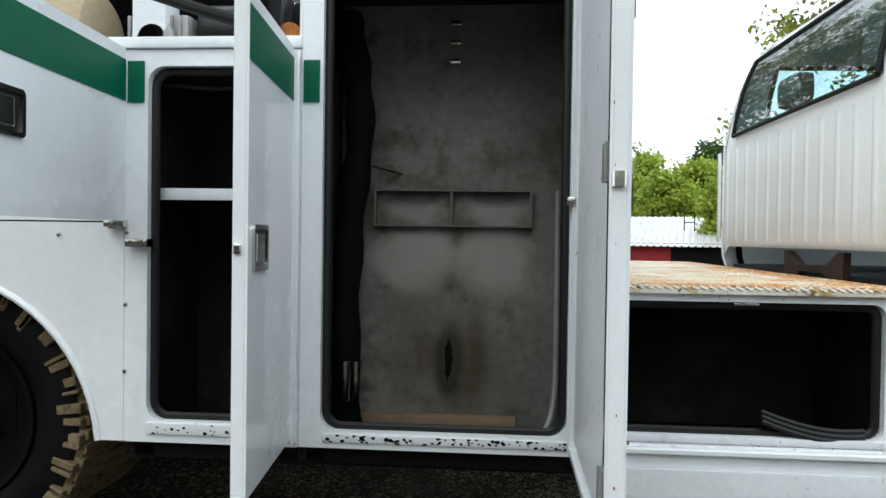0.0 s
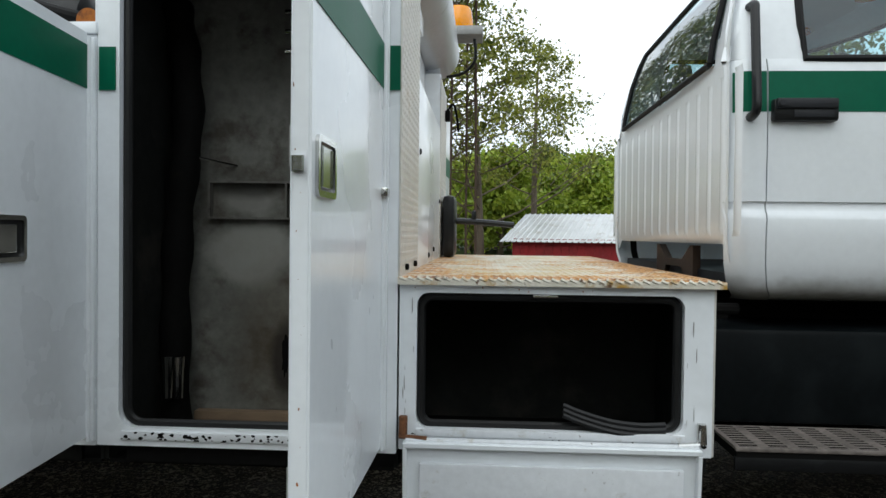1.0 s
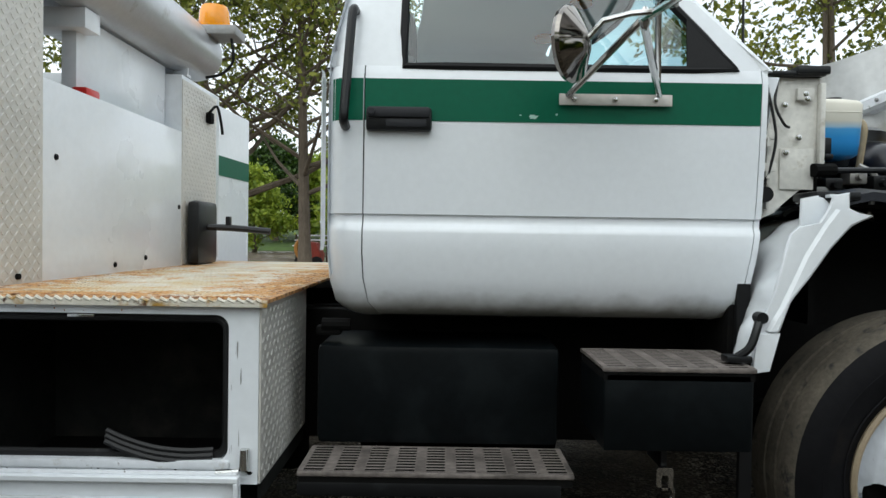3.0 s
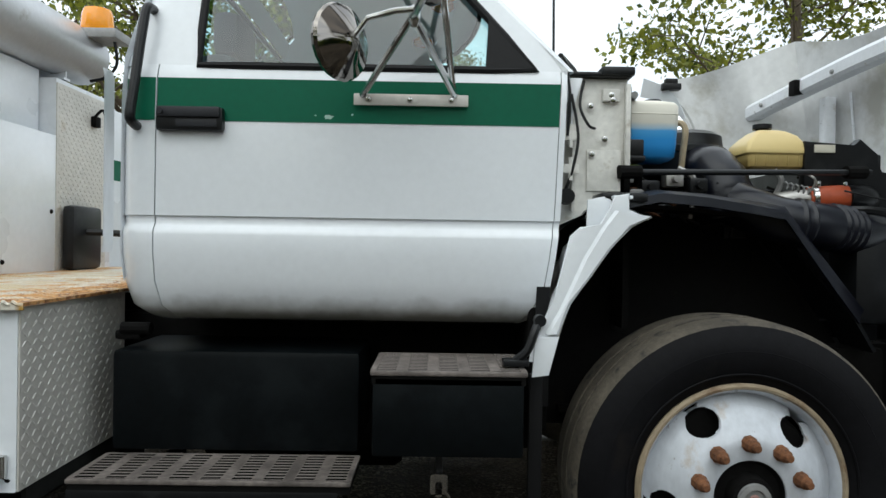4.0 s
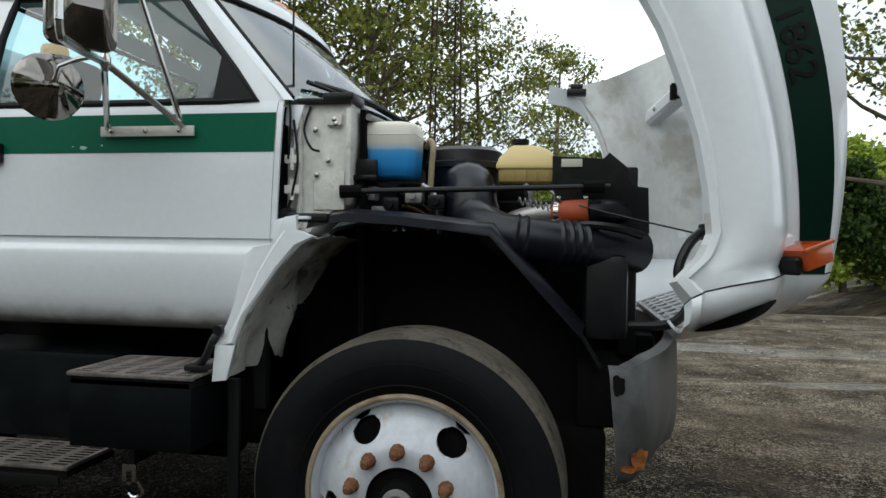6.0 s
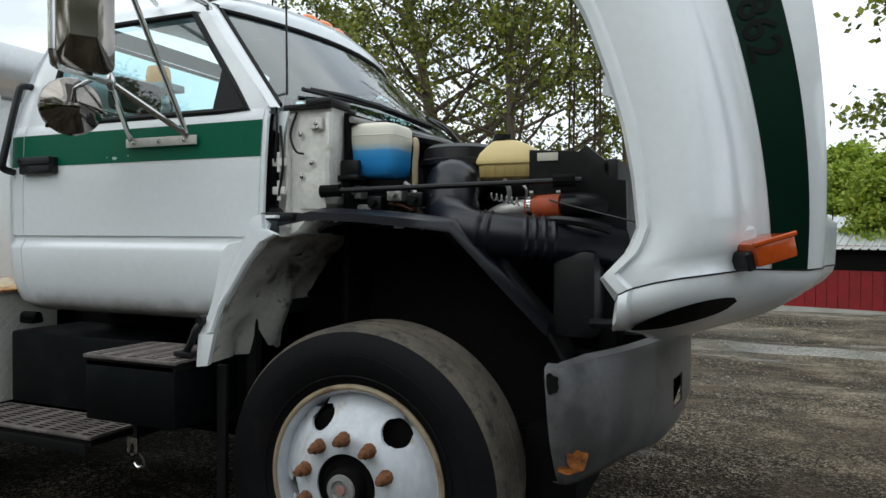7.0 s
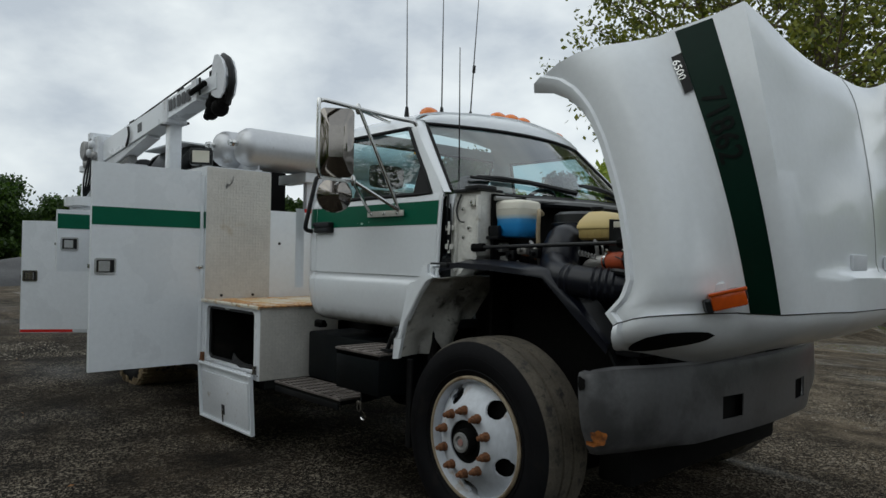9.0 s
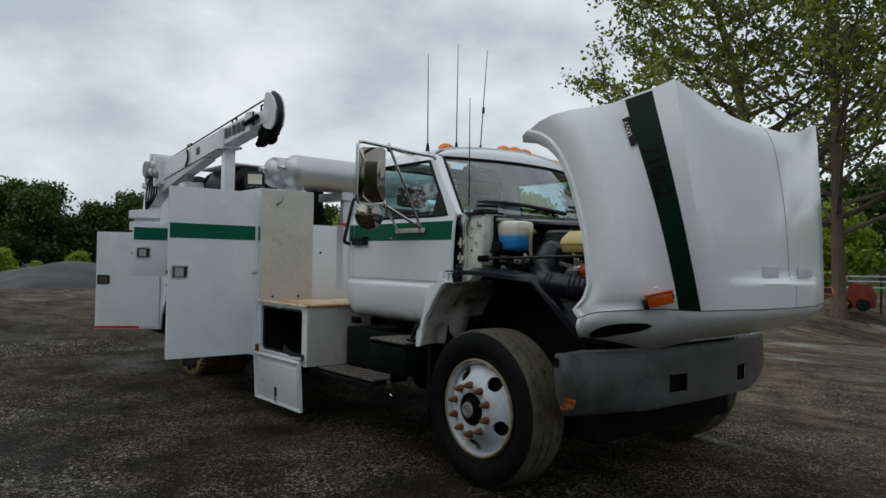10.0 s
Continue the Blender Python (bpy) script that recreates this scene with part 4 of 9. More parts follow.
tube(bm, [ctr + tl @ Vector((0, -0.2, 0)), ctr + tl @ Vector((0, 0.2, 0))], 0.012, 6)
part("steering_wheel", bm, M_BLACK, cab)

# roof marker lamps and aerials
for y in (2.72, 3.22, 3.34, 3.46, 3.94):
    x = cab_front(2.25, y - NEAR if y < MID else mirror_y(y) - NEAR) - 0.06
    bm = B()
    lathe(bm, [(-0.02, 0.052), (0.012, 0.052), (0.030, 0.042), (0.044, 0.020), (0.047, 0.0)], (0, 0, 0), "z", 18)
    for v in bm.verts:
        v.co = Vector((v.co.x * 1.0, v.co.y * 1.25, v.co.z)) + Vector((x, y, lerp(min(y, mirror_y(y)) - NEAR, [(0.25, 2.200), (0.34, 2.217), (0.55, 2.236), (0.95, 2.250)])))
    part("marker_lamp", bm, M_ORANGE, cab, "orange roof marker lamp")
for x, y, z, h, lean in ((2.22, 2.58, 2.20, 0.72, -0.015), (2.28, 2.81, 2.225, 0.80, 0.0), (2.28, 3.06, 2.235, 0.78, 0.06), (2.724, 2.55, 1.70, 0.80, -0.01)):
    bm = B()
    tube(bm, [(x, y, z - 0.01), (x, y, z + 0.05)], [0.016, 0.009], 8)
    tube(bm, [(x, y, z + 0.04), (x + lean * 0.5, y, z + h * 0.55), (x + lean, y, z + h)], [0.0045, 0.0035, 0.0022], 6)
    if lean > 0.05:
        tube(bm, [(x + lean * 0.40, y, z + h * 0.38), (x + lean * 0.46, y, z + h * 0.44)], 0.010, 6)
    part("aerial", bm, M_BLACK, cab, "thin whip aerial")

# ---- towing mirror on stainless tubes
mirror = None
bm = B()
frame_pts = [(2.345, 1.885, 1.80), (2.345, 1.885, 2.13), (2.335, 1.905, 2.16), (2.325, 1.95, 2.168), (2.33, 2.15, 2.155), (2.36, 2.36, 2.135), (2.385, 2.495, 2.125), (2.392, 2.518, 2.10)]
tube(bm, smooth_path(frame_pts, 5), 0.0115, 10)
tube(bm, smooth_path([(2.345, 1.885, 1.80), (2.338, 1.90, 1.768), (2.325, 1.94, 1.757), (2.285, 2.15, 1.758)], 5), 0.0115, 10)
mirror = part("mirror_bracket", bm, M_CHROME, truck, "stainless tube bracket of towing mirror")
bm = B()
tube(bm, [(2.285, 2.15, 1.76), (2.13, 2.385, 1.60)], 0.010, 8)
part("strut", bm, M_CHROME, mirror)
bm = B()
tube(bm, [(2.285, 2.15, 1.76), (2.405, 2.385, 1.605)], 0.011, 8)
part("strut", bm, M_CHROME, mirror)
bm = B()
tube(bm, [(2.325, 2.16, 2.152), (2.402, 2.39, 1.605)], 0.010, 8)
part("strut", bm, M_CHROME, mirror)
bm = B()
tube(bm, [(2.325, 2.16, 2.152), (2.10, 2.545, 2.165)], 0.009, 8)
part("strut", bm, M_CHROME, mirror)
bm = B()
box(bm, 2.105, 2.445, 2.384, 2.392, 1.572, 1.606, 0.002)
plate = part("foot_plate", bm, M_ALU, mirror, "pale flat foot plate")
for x in (2.149, 2.272, 2.394):
    bm = B()
    lathe(bm, [(-0.010, 0.0), (-0.008, 0.007), (0, 0.0095)], (x, 2.384, 1.589), "y", 12)
    part("bolt", bm, M_CHROME, plate)
for z in (1.76, 2.155):
    bm = B()
    lathe(bm, [(-0.03, 0.008), (-0.01, 0.016), (0.012, 0.016), (0.03, 0.007)], (2.29 if z < 2 else 2.325, 2.15, z), "z", 10)
    part("clamp", bm, M_CHROME, mirror)


def mirror_head():
    """A tall mirror: faceted polished back towards the front, glass towards the rear."""
    bm = B()
    turn = Matrix.Translation((2.300, 2.03, 1.955)) @ Matrix.Rotation(radians(-36), 4, "Z")
    rings = []
    for d, w, h, r in ((-0.012, 0.094, 0.188, 0.03), (0.012, 0.094, 0.188, 0.03), (0.018, 0.082, 0.176, 0.026), (0.060, 0.040, 0.085, 0.006)):
        rings.append([bm.verts.new(turn @ Vector((d, a, b))) for a, b in rounded(-w, w, -h, h, r, 4)])
    for a, b in zip(rings, rings[1:]):
        for i in range(len(a)):
            bm.faces.new((a[i], a[(i + 1) % len(a)], b[(i + 1) % len(b)], b[i]))
    bm.faces.new(rings[-1])
    bm.faces.new(rings[0][::-1])
    return part("mirror_head", bm, M_MIRROR, mirror, "tall rectangular mirror with faceted polished back", smooth=20)


mirror_head()
bm = B()
disc = Matrix.Translation((2.095, 2.155, 1.69)) @ Matrix.Rotation(radians(-35), 4, "Z")
lathe(bm, [(-0.012, 0.0), (-0.010, 0.098), (0.002, 0.103), (0.012, 0.098), (0.045, 0.035), (0.055, 0.0)], (0, 0, 0), "x", 22)
for v in bm.verts:
    v.co = disc @ v.co
spot = part("spot_mirror", bm, M_MIRROR, mirror, "round convex mirror with ribbed polished back", smooth=15)
bm = B()
tube(bm, [(2.135, 2.13, 1.70), (2.17, 2.11, 1.74), (2.24, 2.10, 1.757), (2.30, 2.08, 1.757)], 0.008, 8)
part("stalk", bm, M_CHROME, spot)

# ---- fixed rear piece of the front fender, and the cab's bare front
bm = B()
FENDER_LIP = [(2.940, 1.243), (2.883, 1.218), (2.826, 1.153), (2.769, 1.070), (2.720, 1.006), (2.690, 0.922)]
prism(bm, [(2.720, 1.190), (2.747, 1.215), (2.805, 1.220), (2.826, 1.262), (2.838, 1.301), (2.880, 1.309), (2.874, 1.262)] + FENDER_LIP + [(2.663, 0.814), (2.623, 0.808), (2.627, 0.916), (2.664, 0.985), (2.681, 1.029)], "y", 2.199, 2.215, 0.004)
fender = part("rear_fender_section", bm, M_CAB, truck, "white fender section fixed behind the front wheel")
bm = B()
crease = [(2.840, 1.262), (2.805, 1.215), (2.757, 1.134), (2.722, 1.055), (2.690, 0.985), (2.655, 0.925)]
sheet(bm, [[(x, 2.198, z) for x, z in crease], [(x + 0.008, 2.188, z - 0.003) for x, z in crease], [(x - 0.006, 2.186, z + 0.003) for x, z in FENDER_LIP], [(x, 2.192, z) for x, z in FENDER_LIP], [(x - 0.002, 2.214, z) for x, z in FENDER_LIP]])
part("fender_lip", bm, M_CAB, fender, smooth=25)
bm = B()
prism(bm, [(2.620, 0.806), (2.666, 0.812), (2.693, 0.918), (2.629, 0.916)], "y", 2.190, 2.199, 0.003)
part("fender_tip", bm, M_CAB, fender)
bm = B()
prism(bm, [(2.777, 1.21), (2.779, 1.294), (2.832, 1.305), (2.86, 1.28), (2.83, 1.21)], "y", 2.262, 2.274, 0.003)
part("fender_gusset", bm, M_CAB, fender)
bm = B()
rows = []
for k in range(25):
    t = k / 24
    x, z = lerp(t, [(0, 2.93), (0.15, 2.875), (0.35, 2.80), (0.6, 2.735), (0.8, 2.70), (1, 2.672)]), lerp(t, [(0, 1.245), (0.15, 1.225), (0.35, 1.15), (0.6, 1.03), (0.8, 0.93), (1, 0.825)])
    row = []
    for i in range(17):
        y = 2.210 + (0.025 + 0.010 * max(0.0, 1 - t * 0.9)) * i
        dent = 0.05 * noise.noise((y * 7.0, z * 6.0, 3.0)) + 0.02 * noise.noise((y * 19.0, z * 15.0, 9.0))
        row.append((x - 0.006 + 0.006 * min(1.0, i / 6) * min(1, t * 4) + 0.9 * dent * min(1.0, i / 4), y, z + 0.012 * noise.noise((y * 9, z * 5, 1))))
    rows.append(row)
sheet(bm, rows)
shell(bm, 0.004)
skin = [[(p[0] - 0.010, p[1], p[2]) for p in r[:11]] for r in rows]
part("inner_fender", bm, M_FENDIN, fender, "crumpled dirty white inner fender", smooth=60)
bm = B()
sheet(bm, skin)
part("fender_rear_skin", bm, M_CAB, fender, smooth=60)
# dark box added for the shadow between door bottom and fender
bm = B()
box(bm, 2.64, 2.70, 2.42, 2.70, 0.60, 1.16, 0.01)
part("fender_backing", bm, M_DARK, fender)
bm = B()
tube(bm, smooth_path([(2.637, 2.20, 0.955), (2.625, 2.185, 0.93), (2.605, 2.18, 0.88), (2.575, 2.19, 0.852)], 4), 0.012, 8)
box(bm, 2.54, 2.61, 2.17, 2.22, 0.838, 0.856, 0.005)
lathe(bm, [(-0.012, 0.016), (0.02, 0.016)], (2.64, 2.195, 0.96), "y", 14)
part("hood_latch", bm, M_BLACK, fender, "black rubber hood latch")

bm = B()
prism(bm, [(2.725, 1.69), (2.950, 1.69), (2.952, 1.60), (2.940, 1.40), (2.925, 1.355), (2.877, 1.332), (2.815, 1.262), (2.727, 1.222)], "y", 2.495, 2.68, 0.006)
apron = part("cowl_side", bm, M_APRON, truck, "bare white cowl side panel with bolts and wiring")
for a in ((2.772, 2.784, 2.468, 2.495, 1.27, 1.66), (2.938, 2.955, 2.470, 2.494, 1.40, 1.67), (2.822, 2.93, 2.487, 2.4945, 1.335, 1.466), (2.868, 2.921, 2.478, 2.4945, 1.616, 1.654)):
    bm = B()
    box(bm, *a, 0.005)
    part("flange", bm, M_APRON, apron)
bm = B()
prism(bm, [(2.722, 1.682), (2.800, 1.680), (2.774, 1.60), (2.770, 1.535), (2.764, 1.535), (2.766, 1.60), (2.724, 1.62)], "y", 2.455, 2.462, 0.001)
part("corner_plate", bm, M_CAB, apron, "white folded corner plate")
for x, z in ((2.836, 1.45), (2.895, 1.635), (2.876, 1.498), (2.90, 1.62), (2.83, 1.60), (2.93, 1.32), (2.88, 1.30)):
    bm = B()
    lathe(bm, [(-0.008, 0.0), (-0.006, 0.009), (0, 0.011)], (x, 2.484, z), "y", 10)
    part("bolt", bm, M_CHROME, apron)
bm = B()
box(bm, 2.765, 2.955, 2.47, 2.66, 1.690, 1.706, 0.006)
box(bm, 2.86, 2.965, 2.462, 2.60, 1.694, 1.722, 0.008)
part("cowl_gasket", bm, M_BLACK, apron, "black rubber cowl gasket")
for pts in (((2.81, 2.488, 1.68), (2.795, 2.47, 1.60), (2.82, 2.465, 1.54), (2.845, 2.48, 1.53)), ((2.765, 2.452, 1.63), (2.785, 2.44, 1.5), (2.77, 2.44, 1.4), (2.748, 2.45, 1.33)), ((2.75, 2.45, 1.7), (2.758, 2.44, 1.62), (2.752, 2.44, 1.5))):
    bm = B()
    tube(bm, smooth_path(pts, 6), 0.0045, 6)
    part("cable", bm, M_BLACK, apron)
bm = B()
lathe(bm, [(-0.03, 0.024), (0.0, 0.026)], (2.752, 2.455, 1.315), "y", 14)
part("grommet", bm, M_BLACK, apron)
for z in (1.40, 1.50):
    bm = B()
    box(bm, 2.738, 2.79, 2.44, 2.457, z - 0.014, z + 0.014, 0.004)
    tube(bm, [(2.764, 2.445, z - 0.035), (2.764, 2.445, z + 0.035)], 0.007, 8)
    part("door_hinge", bm, M_APRON, apron)


# ---- tilted hood: side lip, crown and nose curves joined across
LIP = ((0, 3.972, 1.075), (0.025, 3.932, 1.132), (0.08, 4.0, 1.206), (0.15, 4.023, 1.266), (0.3, 4.010, 1.39), (0.45, 3.985, 1.52), (0.6, 3.943, 1.657), (0.75, 3.89, 1.80), (0.85, 3.83, 1.91), (0.92, 3.755, 1.985), (0.96, 3.675, 2.03), (1, 3.55, 2.052))


def lip(t):
    return lerp(t, [(a, x) for a, x, z in LIP]), lerp(t, [(a, z) for a, x, z in LIP])


def bow(t, a, b, c):
    """A smooth curve through a at 0, b at a half and c at 1."""
    return a + (-3 * a + 4 * b - c) * t + (2 * a - 4 * b + 2 * c) * t * t


FEND_R = (0.0, 0.035, 0.10, 0.125, 0.27, 0.43, 0.60, 0.76, 0.90)
FEND_S = (0.10, -0.08, -0.10, -0.02, -0.10, -0.08, 0.12, 0.58, 0.94)
NF = len(FEND_R)
MIDDLE = NF + 9


def hood_point(k, t):
    """k runs over the columns from the wheel-arch lip over the stripe and the crown edge to the middle of the hood."""
    ax, az = lip(t)
    cz = 1.155 + 1.16 * t
    x8, y8 = bow(t, 4.349, 4.279, 4.104), bow(t, 2.515, 2.405, 2.372)
    x9, y9 = bow(t, 4.440, 4.391, 4.222), bow(t, 2.563, 2.420, 2.440)
    x10, y10 = bow(t, 4.482, 4.452, 4.330), bow(t, 2.625, 2.455, 2.475)
    if k < NF:
        w = bow(t, 0.215, 0.128, 0.145)
        w += (y8 - 2.19 - w) * min(1.0, max(0.0, (FEND_R[k] - 0.5) / 0.4))
        x, y = ax + (x8 - ax) * FEND_R[k], 2.19 + w * FEND_S[k]
    elif k <= NF + 2:
        x, y = ((x8, y8), (x9, y9), (x10, y10))[k - NF]
    if k <= NF + 2:
        f = min(1.0, max(0.0, (x - ax) / (x10 - ax)))
        low = max(0.0, 1 - t / 0.08)
        # the rear edge swells over the wheel arch
        swell = lerp(f, [(0, 0.0), (0.03, 0.030), (0.12, 0.045), (0.27, 0.042), (0.43, 0.020), (0.60, 0.0), (1.0, 0.0)]) * max(0.0, (t - 0.80) / 0.20) ** 1.5
        return Vector((x, y, az + (cz - az) * f ** (1 - 0.62 * low) + 0.016 * low * math.sin(math.pi * min(1.0, f * 1.15)) + swell))
    q = (k - NF - 2) / 7
    y = y10 + 0.02 + (MID - y10 - 0.02) * q
    dip = -0.13 * math.sin(min(1.0, q * 1.25) * math.pi / 2) * max(0, (t - 0.75) / 0.25) ** 1.5
    ledge = 0.042 * min(1.0, max(0.0, (q - 0.25) / 0.15)) * (1 - min(1.0, max(0.0, (t - 0.115) / 0.03)))
    return Vector((x10 + 0.010 + 0.03 * math.sin(q * math.pi / 2) + ledge, y, cz + dip))


def hood_rows(ts, ks, off=0.0, side=1):
    rows = []
    for t in ts:
        row = []
        for k in ks:
            p = hood_point(k, t)
            if off:
                d1 = hood_point(min(k + 1, MIDDLE), t) - hood_point(max(k - 1, 0), t)
                d2 = hood_point(k, min(t + 0.02, 1)) - hood_point(k, max(t - 0.02, 0))
                n = d1.cross(d2).normalized()
                if n.x - n.y < 0:
                    n = -n
                p = p + n * off
            row.append(p if side > 0 else far_side(p, k, t))
        rows.append(row)
    return rows


def far_side(p, k, t):
    """The far half, which is drawn in a little more than the near one."""
    w = 1.0 if k <= NF + 2 else (MIDDLE - k) / (MIDDLE - NF - 2)
    mid = 4 * t * (1 - t)
    return Vector((p.x - w * (0.03 * (1 - t) + 0.045 * mid), mirror_y(p.y) - w * (0.05 + 0.07 * mid), p.z))


TS = spread(0, 0.10, 4) + spread(0.115, 0.15, 4) + spread(0.18, 1, 24)
bm = B()
full = []
near, far = hood_rows(TS, range(MIDDLE + 1)), hood_rows(TS, range(MIDDLE), 0, -1)
for a, b in zip(near, far):
    full.append(a + b[::-1])
sheet(bm, full)
shell(bm, 0.008)
hood = part("hood", bm, M_CAB, truck, "white hood tilted forward on its hinges, showing its pale inside", smooth=50)
hood.data.materials.append(M_HOODIN)
for f in hood.data.polygons:
    if f.normal.dot(Vector((3.55, MID, 1.75)) - f.center) > 0 and f.area > 0.0004:
        f.material_index = 1
for side in (1, -1):
    bm = sheet(B(), hood_rows(spread(0.002, 0.99, 28), (NF, NF + 1), 0.002, side))
    part("stripe", bm, M_GREEN2, hood, "green stripe, darkened for shade")

# nose of the hood: faces the ground now that the hood is tilted, and slopes inwards and back from the seam
CHIN_Q = (0, 0.04, 0.12, 0.22, 0.32, 0.42, 0.52, 0.64, 0.76, 0.88, 1.0)
CHIN_EDGE = ((0, 3.955, 2.40, 1.010), (0.3, 3.975, 2.53, 0.968), (0.6, 4.01, 2.640, 0.926), (0.8, 4.05, 2.70, 0.915), (1.0, 4.08, 2.82, 0.920), (1.6, 4.03, 3.34, 0.930))


def chin_point(k, q):
    """k runs as on the hood, q from the seam to the lower edge of the nose."""
    p = hood_point(k, 0.0)
    w = k / NF if k <= NF else 1 + 0.6 * (k - NF) / (MIDDLE - NF)
    e = Vector([lerp(w, [(row[0], row[c]) for row in CHIN_EDGE]) for c in (1, 2, 3)])
    f = min(1.0, max(0.0, (k - NF + 3) / 5))
    out = Vector((0.75 * f, -0.8 * (1 - f), -0.62)).normalized()
    return p.lerp(e, q) + out * (0.085 - 0.025 * f) * math.sin(math.pi * q ** 0.7)


bm = B()
chin = []
for q in CHIN_Q:
    row = [chin_point(k, q) for k in range(MIDDLE + 1)]
    chin.append(row + [far_side(p, MIDDLE - 1 - i, 0.0) for i, p in enumerate(row[:-1][::-1])])
sheet(bm, chin)
opening = [f for f in bm.faces if f.calc_center_median().x < 4.27 and 2.86 < f.calc_center_median().y < mirror_y(2.86)]
bmesh.ops.delete(bm, geom=opening, context="FACES")
shell(bm, 0.008)
nose = part("nose_panel", bm, M_CAB, hood, "white nose panel below the hood seam", smooth=50)
bm = B()
tube(bm, [p + Vector((0.001, -0.001, 0)) for p in chin[0]], 0.0022, 6)
part("seam", bm, M_RUBBER, hood)
for s in (1, -1):
    bm = B()

    def lamp_at(u, v):
        k = 3.0 + 4.4 * u
        h = 0.105 * max(0.0, math.sin(math.pi * min(1, max(0, u)))) ** 0.5
        q = 0.36 - 0.20 * u + h * v
        lo, hi = chin_point(int(k), q), chin_point(int(k) + 1, q)
        p = lo.lerp(hi, k - int(k))
        n = (hi - lo).cross(chin_point(int(k), q + 0.03) - lo).normalized()
        n = n if n.z < 0 else -n
        p = p + n * 0.006
        return (p.x, p.y if s > 0 else mirror_y(p.y), p.z)
    # no hole is cut: a black patch paints the dark of the opening
    sheet(bm, [[lamp_at(u / 20, v) for u in range(21)] for v in (-1, -0.5, 0, 0.5, 1)])
    part("headlamp_recess", bm, M_DARK, nose, "flat black patch for the dark inside the empty headlamp opening")
    turn = Matrix.Translation((4.320, 2.378 if s > 0 else mirror_y(2.378), 1.208)) @ Matrix.Rotation(radians(38 * s), 4, "Z") @ Matrix.Rotation(radians(-14), 4, "Y")
    bm = B()
    ya, yb = (-0.052, 0.06) if s > 0 else (-0.06, 0.052)
    box(bm, -0.058, 0.064, ya, yb, -0.030, 0.032, 0.010, 2, turn)
    sig = part("turn_signal", bm, M_SIGNAL, hood, "orange turn signal lens hanging loose on the hood")
    bm = B()
    box(bm, -0.064, 0.070, *((ya - 0.004, ya + 0.006) if s > 0 else (yb - 0.006, yb + 0.004)), 0.024, 0.037, 0.003, 1, turn)
    part("lens_rim", bm, M_SIGNAL, sig)
    bm = B()
    box(bm, -0.078, -0.052, ya + 0.014, yb, -0.036, 0.014, 0.006, 1, turn)
    part("housing", bm, M_BLACK, sig, "black lamp housing")
    bm = B()
    box(bm, 0.062, 0.071, ya + 0.010, yb - 0.02, -0.010, 0.024, 0.004, 1, turn)
    part("end_cap", bm, M_BLACK, sig, "black lamp end cap")
    bm = B()
    box(bm, -0.085, 0.02, 0.03 if s > 0 else -0.075, 0.075 if s > 0 else -0.03, -0.01, 0.062, 0.006, 1, turn)
    part("lamp_seat", bm, M_GREYW, sig, "pale grey lamp seat")
# grille let into the nose, with its slats
bm = B()
grille_a, grille_b = Vector((4.03, 2.86, 0.935)), Vector((4.29, 2.86, 1.030))
for f in (0.0, 1.0):
    p = grille_a.lerp(grille_b, f)
    box(bm, p.x - 0.012, p.x + 0.012, 2.82, mirror_y(2.82), p.z - 0.010, p.z + 0.014, 0.003)
grille = part("grille", bm, M_EDGE, hood, "pale grille frame seen from behind")
for i in range(1, 6):
    p = grille_a.lerp(grille_b, i / 6)
    bm = B()
    box(bm, p.x - 0.014, p.x + 0.010, 2.84, mirror_y(2.84), p.z - 0.004, p.z + 0.008, 0.002)
    part("slat", bm, M_EDGE, grille)
for i in range(9):
    y = 2.86 + i * (mirror_y(2.86) - 2.86) / 8
    bm = B()
    tube(bm, [grille_a + Vector((0, y - 2.86, 0.012)), grille_b + Vector((0, y - 2.86, 0.012))], 0.009, 6)
    part("bar", bm, M_EDGE, grille)
# stiffeners inside
bm = B()
band = smooth_path([(4.19, 2.46, 1.93), (4.24, 2.9, 2.00), (4.26, 3.34, 2.02), (4.24, 3.78, 2.00), (4.12, 4.22, 1.92)], 6)
sheet(bm, [[p + Vector((-dx, 0, dz)) for p in band] for dx, dz in ((-0.03, 0.06), (0.02, 0.05), (0.035, 0.03), (0.035, -0.02), (0.02, -0.035), (-0.03, -0.04))])
shell(bm, 0.004)
part("stiffener", bm, M_EDGE, hood)
for y, x in ((2.66, 4.36), (mirror_y(2.80), 4.33)):
    bm = B()
    box(bm, x, x + 0.06, y - 0.03, y + 0.03, 1.22, 1.95, 0.012)
    part("stiffener", bm, M_EDGE, hood)
bm = B()
box(bm, 3.66, 3.77, mirror_y(2.33), mirror_y(2.27), 2.085, 2.122, 0.006)
box(bm, 3.68, 3.75, mirror_y(2.325), mirror_y(2.28), 2.122, 2.15, 0.004)
part("hood_catch", bm, M_BLACK, hood)
bm = B()
tube(bm, [hood_point(MIDDLE, t) + Vector((0.0012, 0, 0)) for t in spread(0.01, 0.97, 30)], 0.0013, 5)
part("centre_seam", bm, M_GREYM, hood, "thin seam down the hood")
for ya, yb in ((MID - 0.30, MID - 0.13), (MID + 0.13, MID + 0.30)):
    bm = B()
    c = hood_point(MIDDLE - 2, 0.145)
    box(bm, c.x - 0.006, c.x + 0.010, ya, yb, 1.318, 1.382, 0.005)
    part("vent_pad", bm, M_GREYW, hood, "small grey inset pad")
